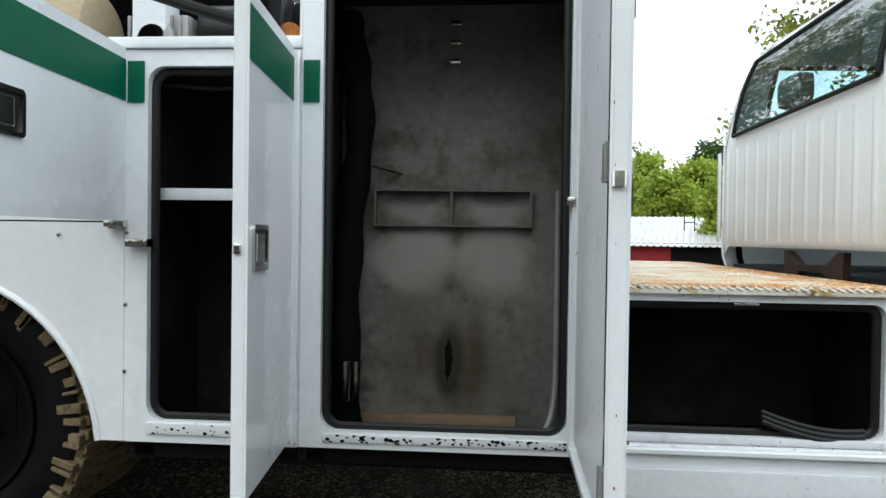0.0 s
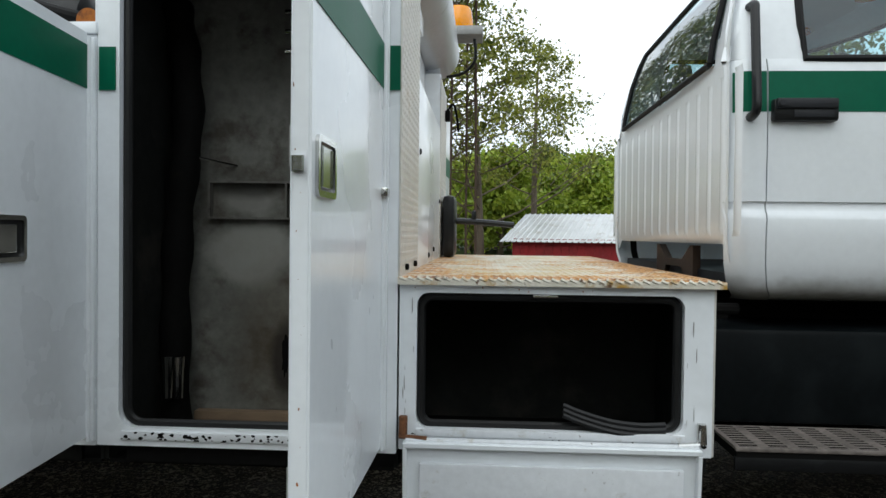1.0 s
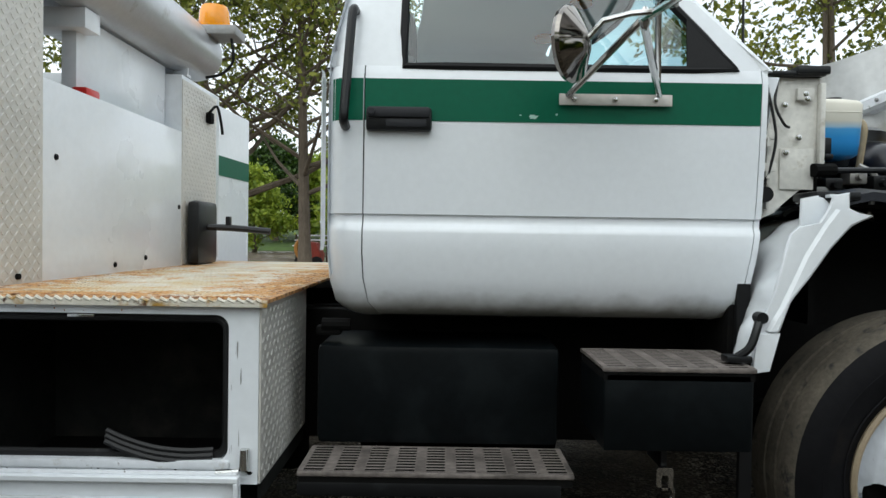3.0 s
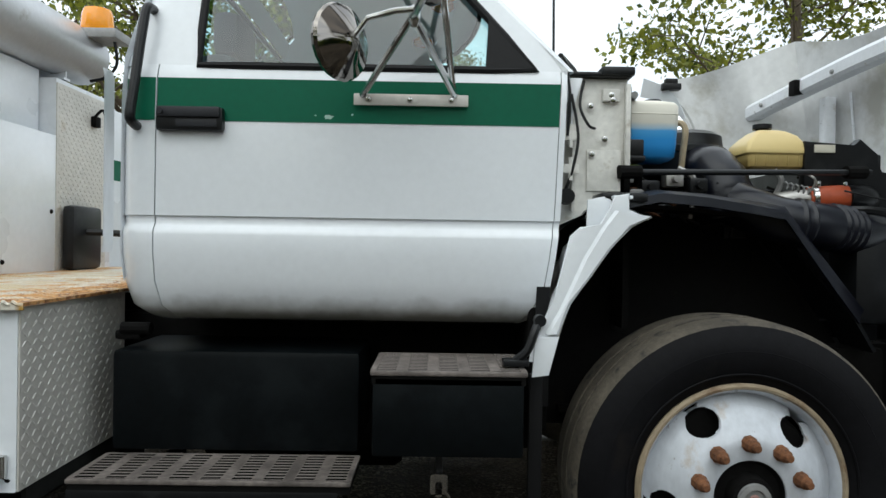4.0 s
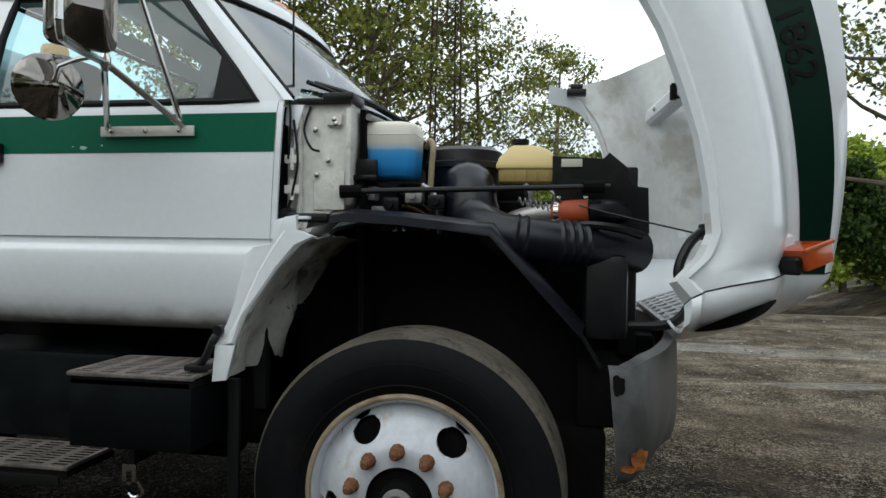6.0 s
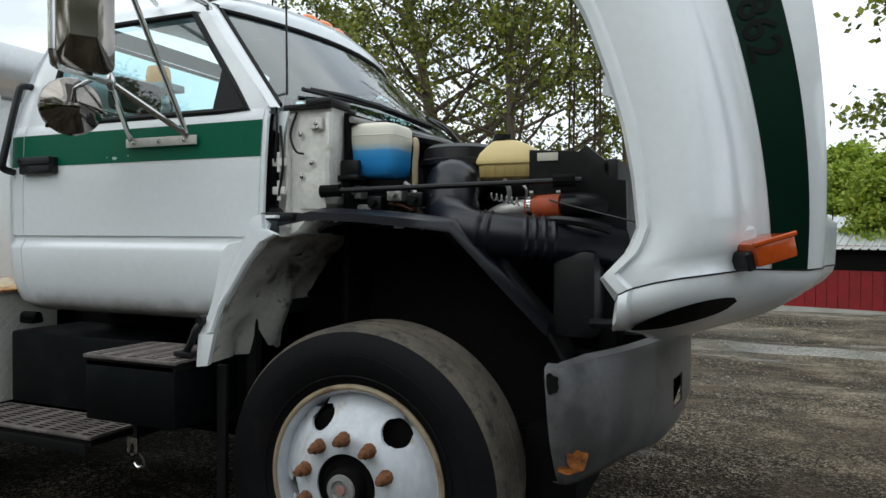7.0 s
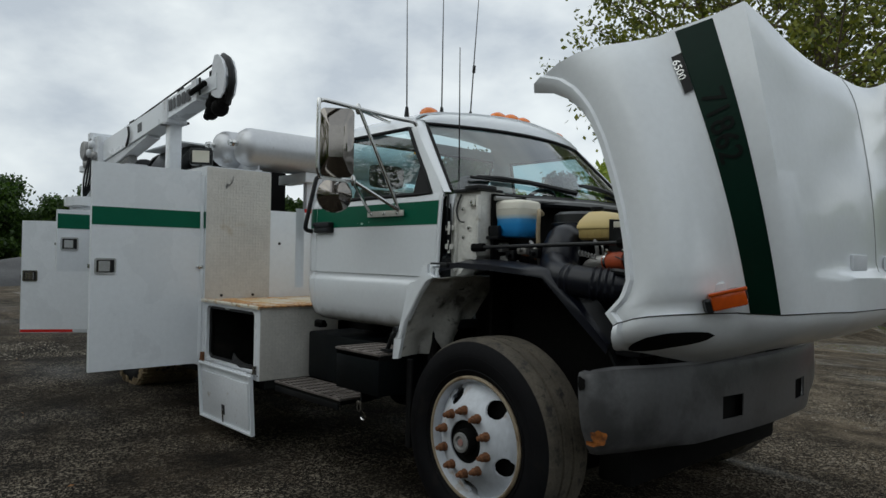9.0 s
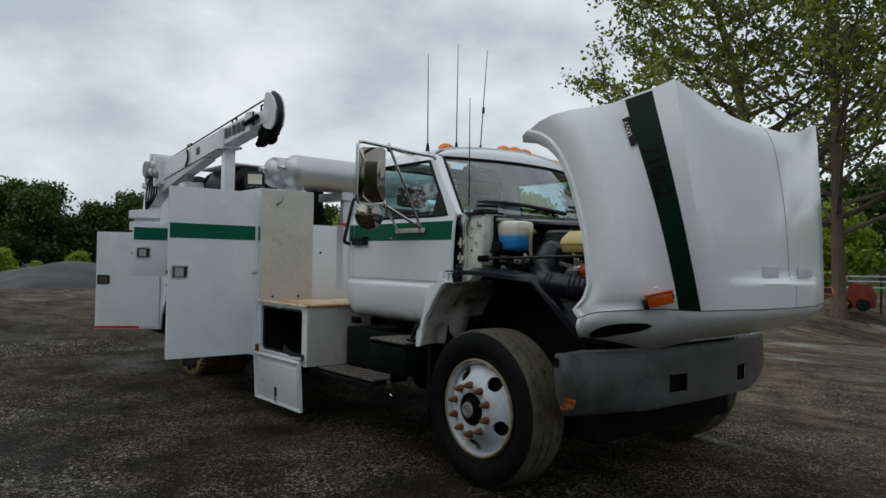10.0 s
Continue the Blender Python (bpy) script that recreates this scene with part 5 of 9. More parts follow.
for y in (2.92, 3.76):
    bm = B()
    tube(bm, [(4.43 - 0.10 * max(0, z - 1.7), y, z) for z in spread(1.30, 1.95, 8)], 0.006, 6)
    part("inner_seam", bm, M_EDGE, hood)
for p in ((4.205, 2.72, 1.975), (4.215, 2.82, 1.992), (4.222, 3.6, 2.01), (4.19, 3.95, 1.975), (4.12, 4.1, 1.95)):
    bm = B()
    lathe(bm, [(-0.012, 0.0), (-0.010, 0.010), (0, 0.012)], p, "x", 10)
    part("bolt", bm, M_GREYM, hood)
bm = B()
box(bm, 4.165, 4.215, 3.84, 3.90, 1.955, 2.03, 0.004)
part("notch", bm, M_DARK, hood)
bm = B()
edge = [far_side(hood_point(0, t), 0, t) for t in spread(0.86, 1.0, 10)]
sheet(bm, [[p + Vector((0.01 * f, -0.03 * f, 0.105 * f * (i / 10) ** 0.7)) for i, p in enumerate(edge)] for f in (0.0, 0.4, 0.8, 1.0)])
shell(bm, 0.004)
part("rear_corner", bm, M_CAB, hood, "white turned rear corner of the hood")
# raised mark near the rear edge, and shallow recess near the nose
bm = B()
rows = hood_rows((0.795, 0.84, 0.88, 0.92), (NF - 1, NF), 0.006)
sheet(bm, rows)
shell(bm, 0.004)
badge = part("badge", bm, M_BLACK, hood, "black badge with model number")


def letters(name, text, place, size, material, parent, label):
    """Block characters laid on a surface: place(a, b) gives the point for a along the line and b up the letters."""
    cu = bpy.data.curves.new(name, "FONT")
    cu.offset = size * 0.010
    cu.body, cu.size, cu.align_x, cu.align_y = text, size, "LEFT", "BOTTOM_BASELINE"
    tmp = new(name, cu)
    me = bpy.data.meshes.new_from_object(tmp.evaluated_get(bpy.context.evaluated_depsgraph_get()))
    bpy.data.objects.remove(tmp)
    bm = B()
    bm.from_mesh(me)
    bpy.data.meshes.remove(me)
    bmesh.ops.triangulate(bm, faces=bm.faces[:])
    for _ in range(3):
        bmesh.ops.subdivide_edges(bm, edges=[e for e in bm.edges if e.calc_length() > size * 0.16], cuts=1)
        bmesh.ops.triangulate(bm, faces=[f for f in bm.faces if len(f.verts) > 3])
    for v in bm.verts:
        v.co = place(v.co.x, v.co.y)
    return part(name, bm, material, parent, label, smooth=0, recalc=False)


def on_stripe(t0, k0, k1, off, up=0.0):
    """Writing that runs down the hood along the stripe, tops of the letters towards the crown."""
    def place(a, b):
        t = t0 - a / 1.2
        p, q = hood_point(k0, t), hood_point(k1, t)
        n = (q - p).cross(hood_point(k0, t + 0.02) - p).normalized()
        if n.x - n.y < 0:
            n = -n
        return p + (q - p).normalized() * (b + up) + n * off
    return place


letters("unit_number", "71862", on_stripe(0.77, NF, NF + 1, 0.005, 0.016), 0.122, M_DIGIT, hood, "black digits on the stripe")
letters("badge_number", "6500", on_stripe(0.905, NF - 1, NF, 0.012), 0.040, M_CHROME, badge, "pale digits 6500")


# ---- front bumper
BUMPER_PLAN = [(3.78, 2.225), (3.82, 2.227), (3.855, 2.246), (3.89, 2.29), (3.925, 2.37), (3.965, 2.47), (4.01, 2.62), (4.055, 2.82), (4.085, 3.05), (4.095, MID)]


def bumper():
    bm = B()
    plan = BUMPER_PLAN
    plan = smooth_path([(a, b, 0) for a, b in plan], 3)
    plan = [(p.x, p.y) for p in plan]
    plan += [(a, mirror_y(b)) for a, b in plan[:-1][::-1]]
    sect = [(0.552, 0.03), (0.558, 0.014), (0.59, 0.004), (0.655, 0.0), (0.70, 0.0), (0.755, 0.0), (0.85, 0.004), (0.874, 0.014), (0.880, 0.05)]
    rows = []
    n = len(plan)
    for z, inn in sect:
        row = []
        for i, (x, y) in enumerate(plan):
            a, b = plan[max(i - 1, 0)], plan[min(i + 1, n - 1)]
            tx, ty = b[0] - a[0], b[1] - a[1]
            ln = math.hypot(tx, ty)
            nx, ny = -ty / ln, tx / ln
            side = min(1.0, max(0.0, (i - 3) / 8), max(0.0, (n - 4 - i) / 8))
            e = min(1.0, max(0.0, (min(y, mirror_y(y)) - 2.55) / 0.45))
            e = e * e * (3 - 2 * e)
            zz = z + (0.020 * e if z < 0.6 else 0.0)
            tip = max(0.0, 1 - e * 2.2)
            tuck = inn + 0.045 * tip * min(1.0, max(0.0, (0.72 - z) / 0.17)) ** 1.6
            lean = 0.032 * (0.88 - z) / 0.33 * max(0.0, 1 - (x - 3.78) / 0.22)
            row.append((x + nx * tuck + lean, y + ny * tuck, zz + (0.012 + 0.018 * side if z > 0.84 else 0)))
        rows.append(row)
    sheet(bm, rows)
    holes = [f for f in bm.faces if 0.64 < f.calc_center_median().z < 0.78 and (2.90 < f.calc_center_median().y < 3.02 or mirror_y(3.02) < f.calc_center_median().y < mirror_y(2.90))]
    bmesh.ops.delete(bm, geom=holes, context="FACES")
    shell(bm, 0.006)
    return part("front_bumper", bm, M_BUMPER, truck, "faded grey steel front bumper with rust patch", smooth=40)


bump = bumper()
bm = B()
box(bm, 3.84, 3.95, 2.72, mirror_y(2.72), 0.63, 0.84)
box(bm, 3.951, 4.048, 2.88, mirror_y(2.88), 0.61, 0.83)
part("bumper_core", bm, M_DARK, bump)
for seed, cx, cz, w, h, m, lb in ((3, 3.868, 0.640, 0.026, 0.026, M_RUST, "orange rust patch"), (5, 3.842, 0.608, 0.032, 0.010, M_RUST, "orange rust patch"), (8, 3.806, 0.846, 0.020, 0.026, M_DARK, "bare dark chip")):
    bm = B()
    ring = []
    for i in range(22):
        a = 2 * math.pi * i / 22
        r = 1 + 0.55 * noise.noise((math.cos(a) * 1.6, math.sin(a) * 1.6, seed))
        x, z = cx + w * r * math.cos(a), cz + h * r * math.sin(a)
        tuck = 0.045 * max(0.0, (0.72 - z) / 0.17) ** 1.6
        ring.append(bm.verts.new((x, lerp(x - 0.026 * (0.88 - z) / 0.33, BUMPER_PLAN) + tuck - 0.005, z)))
    bm.faces.new(ring)
    part("paint_damage", bm, m, bump, lb, smooth=0)


# ---- wheels
def wheel(cx, cy, cz, R, rim_r, face, tread_mat, out=-1, steer=True):
    """A disc wheel. cy: plane of the wheel nuts; out: the side that faces away from the truck."""
    o = out
    bm = B()
    w = 0.27
    y0 = face
    prof = [(0.02, rim_r - 0.012), (0.0, rim_r + 0.012), (-0.018, rim_r + 0.05), (-0.028, rim_r + 0.09), (-0.026, R - 0.070), (-0.018, R - 0.040), (-0.006, R - 0.016)]
    lathe(bm, [(-o * d + y0 * 0, r) for d, r in prof] , (cx, y0, cz), "y", 72, cap=False)
    ty = part("tyre", bm, M_TYRE, truck, "worn black truck tyre", smooth=30)
    bm = B()
    prof = [(-0.006, R - 0.016), (0.010, R - 0.006), (0.03, R - 0.001), (0.065, R), (0.068, R - 0.012), (0.078, R - 0.012), (0.081, R), (0.13, R + 0.001), (0.133, R - 0.012), (0.143, R - 0.012), (0.146, R + 0.001), (0.195, R), (0.24, R - 0.004), (0.26, R - 0.03), (0.27, R - 0.10), (0.24, rim_r)]
    lathe(bm, [(-o * d, r) for d, r in prof], (cx, y0, cz), "y", 72, cap=False)
    part("tread", bm, tread_mat, ty, "dusty tread", smooth=30)
    for rr in (R - 0.085, rim_r + 0.035):
        bm = B()
        tube(bm, [(cx + rr * math.cos(a), y0 + o * (0.0245 if rr > rim_r + 0.06 else 0.013), cz + rr * math.sin(a)) for a in (2 * math.pi * i / 72 for i in range(72))], 0.0035, 6, closed=True)
        part("sidewall_rib", bm, M_TYRE, ty)
    bm = B()
    lathe(bm, [(-o * d, r) for d, r in ((0.10, rim_r - 0.026), (0.03, rim_r - 0.022), (0.0, rim_r - 0.014), (-0.008, rim_r - 0.006))], (cx, y0, cz), "y", 64, cap=False)
    part("rim_barrel", bm, M_RIM, ty, smooth=50)
    bm = B()
    lathe(bm, [(-o * d, r) for d, r in ((-0.006, rim_r - 0.008), (-0.013, rim_r - 0.004), (-0.014, rim_r + 0.002), (-0.006, rim_r + 0.010), (0.01, rim_r + 0.008))], (cx, y0, cz), "y", 64, cap=False)
    rimlip = part("rim_lip", bm, M_RIMLIP, ty, "tan dusty rim edge", smooth=50)
    return ty


def add_disc(cx, cy, cz, rim_r, out, parent, turn0, nuts=10):
    """The disc: hand holes cut as smooth ovals through a fine ring of faces."""
    o = out
    bm = B()
    seg = 120
    rs = [rim_r - 0.022, rim_r - 0.036, rim_r - 0.056] + [0.238 - 0.0075 * i for i in range(9)] + [0.168, 0.158, 0.149, 0.135, 0.112, 0.098]
    def depth(r):
        return lerp(r, [(0.098, 0.002), (0.112, 0.0), (0.149, 0.0), (0.158, 0.004), (0.170, 0.013), (0.190, 0.030), (0.215, 0.052), (0.232, 0.066), (rim_r - 0.050, 0.080), (rim_r - 0.022, 0.090)])
    rings = []
    for r in rs:
        ring = []
        for j in range(seg):
            a = 2 * math.pi * j / seg
            ring.append(bm.verts.new((cx + r * math.cos(a), cy - depth(r) * o, cz + r * math.sin(a))))
        rings.append(ring)
    def inside(p):
        for h in range(5):
            a = radians(turn0 + 72 * h)
            e = Vector((math.cos(a), 0, math.sin(a)))
            t = Vector((-math.sin(a), 0, math.cos(a)))
            d = p - Vector((cx, p.y, cz))
            if ((d.dot(e) - 0.214) / 0.034) ** 2 + (d.dot(t) / 0.047) ** 2 < 1:
                return True
        return False
    for a, b in zip(rings, rings[1:]):
        for j in range(seg):
            f = (a[j], a[(j + 1) % seg], b[(j + 1) % seg], b[j])
            if not inside(sum((v.co for v in f), Vector()) / 4):
                bm.faces.new(f)
    loose = [v for v in bm.verts if not v.link_faces]
    bmesh.ops.delete(bm, geom=loose, context="VERTS")
    # pull the ragged rims of the holes onto the oval
    for v in bm.verts:
        if v.is_boundary:
            for h in range(5):
                a = radians(turn0 + 72 * h)
                e, t = Vector((math.cos(a), 0, math.sin(a))), Vector((-math.sin(a), 0, math.cos(a)))
                c = Vector((cx, v.co.y, cz)) + e * 0.214
                d = v.co - c
                u, w = d.dot(e) / 0.034, d.dot(t) / 0.047
                q = math.hypot(u, w)
                if q < 1.5:
                    v.co = c + e * (u / q * 0.034) + t * (w / q * 0.047)
    ext = bmesh.ops.extrude_face_region(bm, geom=bm.faces[:])
    for v in [g for g in ext["geom"] if isinstance(g, bmesh.types.BMVert)]:
        v.co.y += 0.012 * -o
    disc = part("wheel_disc", bm, M_RIM, parent, "scuffed white steel wheel disc", smooth=40)
    # brake drum behind the holes
    bm = B()
    lathe(bm, [(-o * d, r) for d, r in ((0.09, 0.10), (0.09, 0.225), (0.10, 0.235), (0.24, 0.235), (0.24, 0.10))], (cx, cy, cz), "y", 40)
    part("brake_drum", bm, M_DARK, parent, "dark rusty brake drum")
    # hub
    bm = B()
    lathe(bm, [(-o * d, r) for d, r in ((0.03, 0.104), (0.012, 0.102), (0.006, 0.094), (0.02, 0.088), (0.022, 0.060), (-0.02, 0.056), (-0.022, 0.046), (-0.02, 0.036), (0.0, 0.034), (0.0, 0.0))], (cx, cy, cz), "y", 32)
    hub = part("hub", bm, M_DARK, parent, "oily dark wheel hub")
    bm = B()
    lathe(bm, [(-o * d, r) for d, r in ((-0.018, 0.046), (-0.030, 0.044), (-0.032, 0.030), (-0.024, 0.026), (-0.024, 0.0))], (cx, cy, cz), "y", 28)
    part("hub_cap", bm, M_GREYM, hub, "grey hub cap")
    bm = B()
    lathe(bm, [(-o * -0.026, 0.016), (-o * -0.030, 0.014), (-o * -0.030, 0.0)], (cx, cy, cz), "y", 16)
    part("plug", bm, M_PLUG, hub)
    for i in range(nuts):
        a = radians(92 + 360 / nuts * i)
        at = (cx + 0.1429 * math.cos(a), cy, cz + 0.1429 * math.sin(a))
        bm = B()
        lathe(bm, [(-o * d, r) for d, r in ((0.004, 0.023), (-0.006, 0.022), (-0.008, 0.0185), (-0.030, 0.0180), (-0.034, 0.0145), (-0.036, 0.0115), (-0.050, 0.0110), (-0.053, 0.0085), (-0.053, 0.0))], at, "y", 9)
        part("wheel_nut", bm, M_NUT, disc, "rusty wheel nut", smooth=20)


def build_wheel(cx, cy, cz, R, face, tread, out, turn0, label):
    ty = wheel(cx, cy, cz, R, 0.285, face, tread, out)
    ty["label"] = label
    add_disc(cx, cy, cz, 0.285, out, ty, turn0)
    return ty


build_wheel(3.205, 2.160, 0.500, 0.469, 2.217, M_TREAD, -1, 49, "black front tyre on scuffed white disc wheel")
build_wheel(3.205, mirror_y(2.163), 0.500, 0.469, mirror_y(2.20), M_TREAD, 1, 40, "black front tyre")


def rear_wheel(y0, out):
    bm = B()
    R, rim = 0.492, 0.298
    for k in (0, 1):
        yy = y0 - out * 0.31 * k
        prof = [(0.05, rim), (0.0, rim + 0.012), (-0.018, rim + 0.05), (-0.024, rim + 0.09), (-0.016, R - 0.06), (0.0, R - 0.03)]
        lathe(bm, [(-out * d, r) for d, r in prof], (-1.785, yy, 0.485), "y", 64, cap=False)
    ty = part("rear_tyre", bm, M_TYRE, truck, "dual rear truck tyre caked with tan mud")
    bm = B()
    for k in (0, 1):
        yy = y0 - out * 0.31 * k
        prof = [(0.0, R - 0.03), (0.015, R - 0.012), (0.07, R - 0.010), (0.13, R - 0.010), (0.19, R - 0.010), (0.24, R - 0.014), (0.26, R - 0.06), (0.25, rim)]
        lathe(bm, [(-out * d, r) for d, r in prof], (-1.785, yy, 0.485), "y", 64, cap=False)
        for i in range(60):
            a = 2 * math.pi * i / 60
            for d0, d1, sk in ((0.004, 0.085, 0.02), (0.10, 0.16, -0.015), (0.175, 0.25, 0.02)):
                m = Matrix.Translation((-1.785, yy, 0.485)) @ Matrix.Rotation(-a, 4, "Y")
                ya, yb = sorted((-out * d0, -out * d1))
                box(bm, R - 0.03, R + 0.002, ya, yb, -0.016, 0.016, 0.0, 1, m @ Matrix.Rotation(sk * 6, 4, "X"))
            ya, yb = sorted((out * 0.026, -out * 0.012))
            wid = 0.012 + 0.006 * math.sin(i * 2.3 + k)
            box(bm, R - 0.074 - 0.022 * math.sin(i * 1.7), R - 0.010, ya, yb, -wid, wid, 0.003, 1, m @ Matrix.Rotation(0.12 * math.sin(i * 3.1), 4, "Y"))
    part("tread", bm, M_MUDTREAD, ty, "lugged tread caked with tan mud", smooth=25)
    bm = B()
    lathe(bm, [(-out * d, r) for d, r in ((0.03, rim), (-0.01, rim + 0.004), (0.0, rim - 0.02), (0.10, rim - 0.04), (0.13, 0.14), (0.10, 0.10), (-0.02, 0.09), (-0.03, 0.0))], (-1.785, y0, 0.485), "y", 40, cap=False)
    part("wheel_disc", bm, M_DARK, ty)


rear_wheel(2.33, -1)
rear_wheel(mirror_y(2.33), 1)

# ---- chassis under everything
bm = B()
for y in (2.93, mirror_y(2.93)):
    box(bm, -3.3, 3.98, y - 0.04, y + 0.04, 0.66, 0.90)
for x in (-2.6, -1.72, -0.6, 0.6, 1.8, 3.6):
    box(bm, x - 0.05, x + 0.05, 2.93, mirror_y(2.93), 0.70, 0.86)
box(bm, 3.12, 3.28, 2.35, mirror_y(2.35), 0.40, 0.52)
box(bm, -1.80, -1.64, 2.45, mirror_y(2.45), 0.40, 0.58)
part("chassis", bm, M_DARK, truck, "dark steel chassis frame and axles")
bm = B()
tube(bm, [(-1.6, MID, 0.56), (1.5, MID, 0.66)], 0.05, 12)
part("propeller_shaft", bm, M_DARK, truck)

# ---- utility body
SIDE = 2.13
BACK = 2.648


def compartment(name, x0, x1, z0, z1, ox0, ox1, oz0, oz1, label, depth=BACK, corner=0.05, side=1, inner=None):
    """A cabinet with thick walls, a framed opening with rounded corners and a rubber seal."""
    def Y(y):
        return y if side > 0 else mirror_y(y)
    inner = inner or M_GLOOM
    low = 0.055
    bm = B()
    # frame of the opening
    frame_plate(bm, rounded(x0, x1, z0, z1, 0.004, 6), rounded(ox0, ox1, oz0, oz1, corner, 6), "y", Y(SIDE), Y(SIDE + 0.045))
    cab_ob = part(name, bm, M_WHITE, truck, label, smooth=30)
    bm = B()
    t = 0.012
    ys = sorted((Y(SIDE + 0.045), Y(depth)))
    bm.free()
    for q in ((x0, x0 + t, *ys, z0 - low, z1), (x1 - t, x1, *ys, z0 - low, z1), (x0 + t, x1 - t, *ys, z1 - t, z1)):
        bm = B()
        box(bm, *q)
        part("inner_panel", bm, M_GLOOM, cab_ob, "grimy inner panel, darkened for shade")
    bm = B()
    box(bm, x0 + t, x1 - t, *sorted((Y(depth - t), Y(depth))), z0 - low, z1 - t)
    part("back_wall", bm, M_STAIN_SHADE if name == "tall_cabinet" else inner, cab_ob, "stained back wall, darkened in its colour for shade")
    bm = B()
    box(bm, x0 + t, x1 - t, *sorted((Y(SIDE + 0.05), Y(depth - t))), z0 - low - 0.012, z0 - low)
    part("floor_pan", bm, M_DARK, cab_ob, "dark compartment floor")
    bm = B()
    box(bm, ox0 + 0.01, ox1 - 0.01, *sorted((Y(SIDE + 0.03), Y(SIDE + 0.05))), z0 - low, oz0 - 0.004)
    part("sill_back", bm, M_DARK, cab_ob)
    bm = B()
    seal_ring(bm, ox0 + 0.012, ox1 - 0.012, oz0 + 0.008, oz1 - 0.012, Y(SIDE + 0.030), corner, 0.013)
    part("rubber_seal", bm, M_SEAL, cab_ob, "black rubber door seal")
    return cab_ob


tall = compartment("tall_cabinet", -0.505, 0.384, 0.486, 1.995, -0.440, 0.300, 0.540, 1.93, "tall open tool cabinet, inside grimy and darkened for shade", inner=M_INNER)
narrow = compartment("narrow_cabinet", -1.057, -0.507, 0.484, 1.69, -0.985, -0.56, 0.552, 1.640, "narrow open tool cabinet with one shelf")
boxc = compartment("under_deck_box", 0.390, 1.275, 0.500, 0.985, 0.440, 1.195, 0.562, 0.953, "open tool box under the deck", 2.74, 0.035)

# paint on the outer sides, edges and post
bm = B()
box(bm, -1.11, -0.505, 2.118, 2.17, 1.693, 1.728, 0.006)
part("top_rail", bm, M_WHITE, narrow, "white rounded top rail")
bm = B()
box(bm, -1.075, -0.507, 2.15, 2.648, 1.690, 1.70)
part("lid", bm, M_WHITE, narrow)
bm = B()
box(bm, -0.505, 0.384, 2.13, 2.66, 1.995, 2.004)
part("lid", bm, M_WHITE, tall)
bm = B()
box(bm, -0.513, -0.506, 2.13, 2.648, 1.70, 1.995)
part("outer_side", bm, M_WHITE, tall)
for x0, x1, cab_ob in ((-0.535, -0.509, narrow), (-0.503, -0.450, tall), (0.349, 0.386, tall), (-1.052, -0.995, narrow)):
    bm = B()
    box(bm, x0 + 0.004, x1, 2.1245, 2.1285, 1.529, 1.655)
    part("stripe", bm, M_GREEN, cab_ob, "green stripe")
# sill wear plates
for x0, x1, z0, z1, cab_ob in ((-0.43, 0.30, 0.505, 0.531, tall), (-0.985, -0.575, 0.51, 0.546, narrow), (0.44, 1.2, 0.540, 0.563, boxc)):
    bm = B()
    box(bm, x0, x1, 2.122, 2.175, z0, z1, 0.004)
    part("sill", bm, M_EDGE, cab_ob, "chipped white sill with bare spots")
# door gutter and hinge leaves
for x, cab_ob in ((-0.524, narrow), (0.340, tall)):
    bm = B()
    box(bm, x - 0.012, x + 0.016, 2.112, 2.1295, 0.50, 1.93 if cab_ob is tall else 1.68, 0.004)
    tube(bm, [(x + 0.002, 2.110, 0.50), (x + 0.002, 2.110, 1.93 if cab_ob is tall else 1.68)], 0.007, 8)
    part("hinge", bm, M_WHITE, cab_ob)
for x, z in ((0.332, 1.238), (-0.99, 1.10)):
    bm = B()
    box(bm, x - 0.045, x + 0.026, 2.088, 2.128, z - 0.014, z + 0.012, 0.004)
    lathe(bm, [(-0.012, 0.007), (0.0, 0.009)], (x + 0.012, 2.090, z), "y", 10)
    part("striker", bm, M_CHROME, tall if x > 0 else narrow, "small steel latch striker")

# inside the tall cabinet: rack rails, hose, fittings, plank
bm = B()
for z in (1.172, 1.302):
    box(bm, -0.365, 0.212, 2.604, 2.635, z - 0.005, z + 0.002)
for x in (-0.362, -0.08, 0.209):
    box(bm, x - 0.004, x + 0.004, 2.602, 2.635, 1.168, 1.304)
part("bottle_rack", bm, M_INNER, tall, "thin welded rack frame on back wall")
for z in (1.77, 1.84, 1.91):
    bm = B()
    box(bm, -0.092, -0.055, 2.612, 2.634, z - 0.008, z + 0.008, 0.004)
    part("wall_clip", bm, M_CHROME, tall)
bm = B()
tube(bm, smooth_path([(-0.46, 2.55, 1.92), (-0.425, 2.54, 1.75), (-0.405, 2.53, 1.5), (-0.435, 2.53, 1.2), (-0.45, 2.53, 0.85), (-0.44, 2.52, 0.45)], 6), [0.05 + 0.006 * math.sin(i * 1.3) for i in range(31)], 12)
part("hose_loom", bm, M_DARK, tall, "black hose bundle hanging down the wall")
for x in (-0.425, -0.388):
    bm = B()
    tube(bm, [(x, 2.42, 0.56), (x, 2.42, 0.64), (x, 2.42, 0.70)], [0.014, 0.016, 0.020], 10)
    part("hose_fitting", bm, M_CHROME, tall, "steel hose fitting")
bm = B()
tube(bm, [(-0.40, 2.50, 1.385), (-0.27, 2.635, 1.36)], 0.005, 6)
part("peg", bm, M_CHROME, tall)
bm = B()
box(bm, -0.405, 0.165, 2.585, 2.63, 0.4315, 0.475, 0.004)
tagged(part("plank", bm, M_WOOD, None), "dirty grey-brown plank lying in the tall cabinet", "plank")
bm = B()
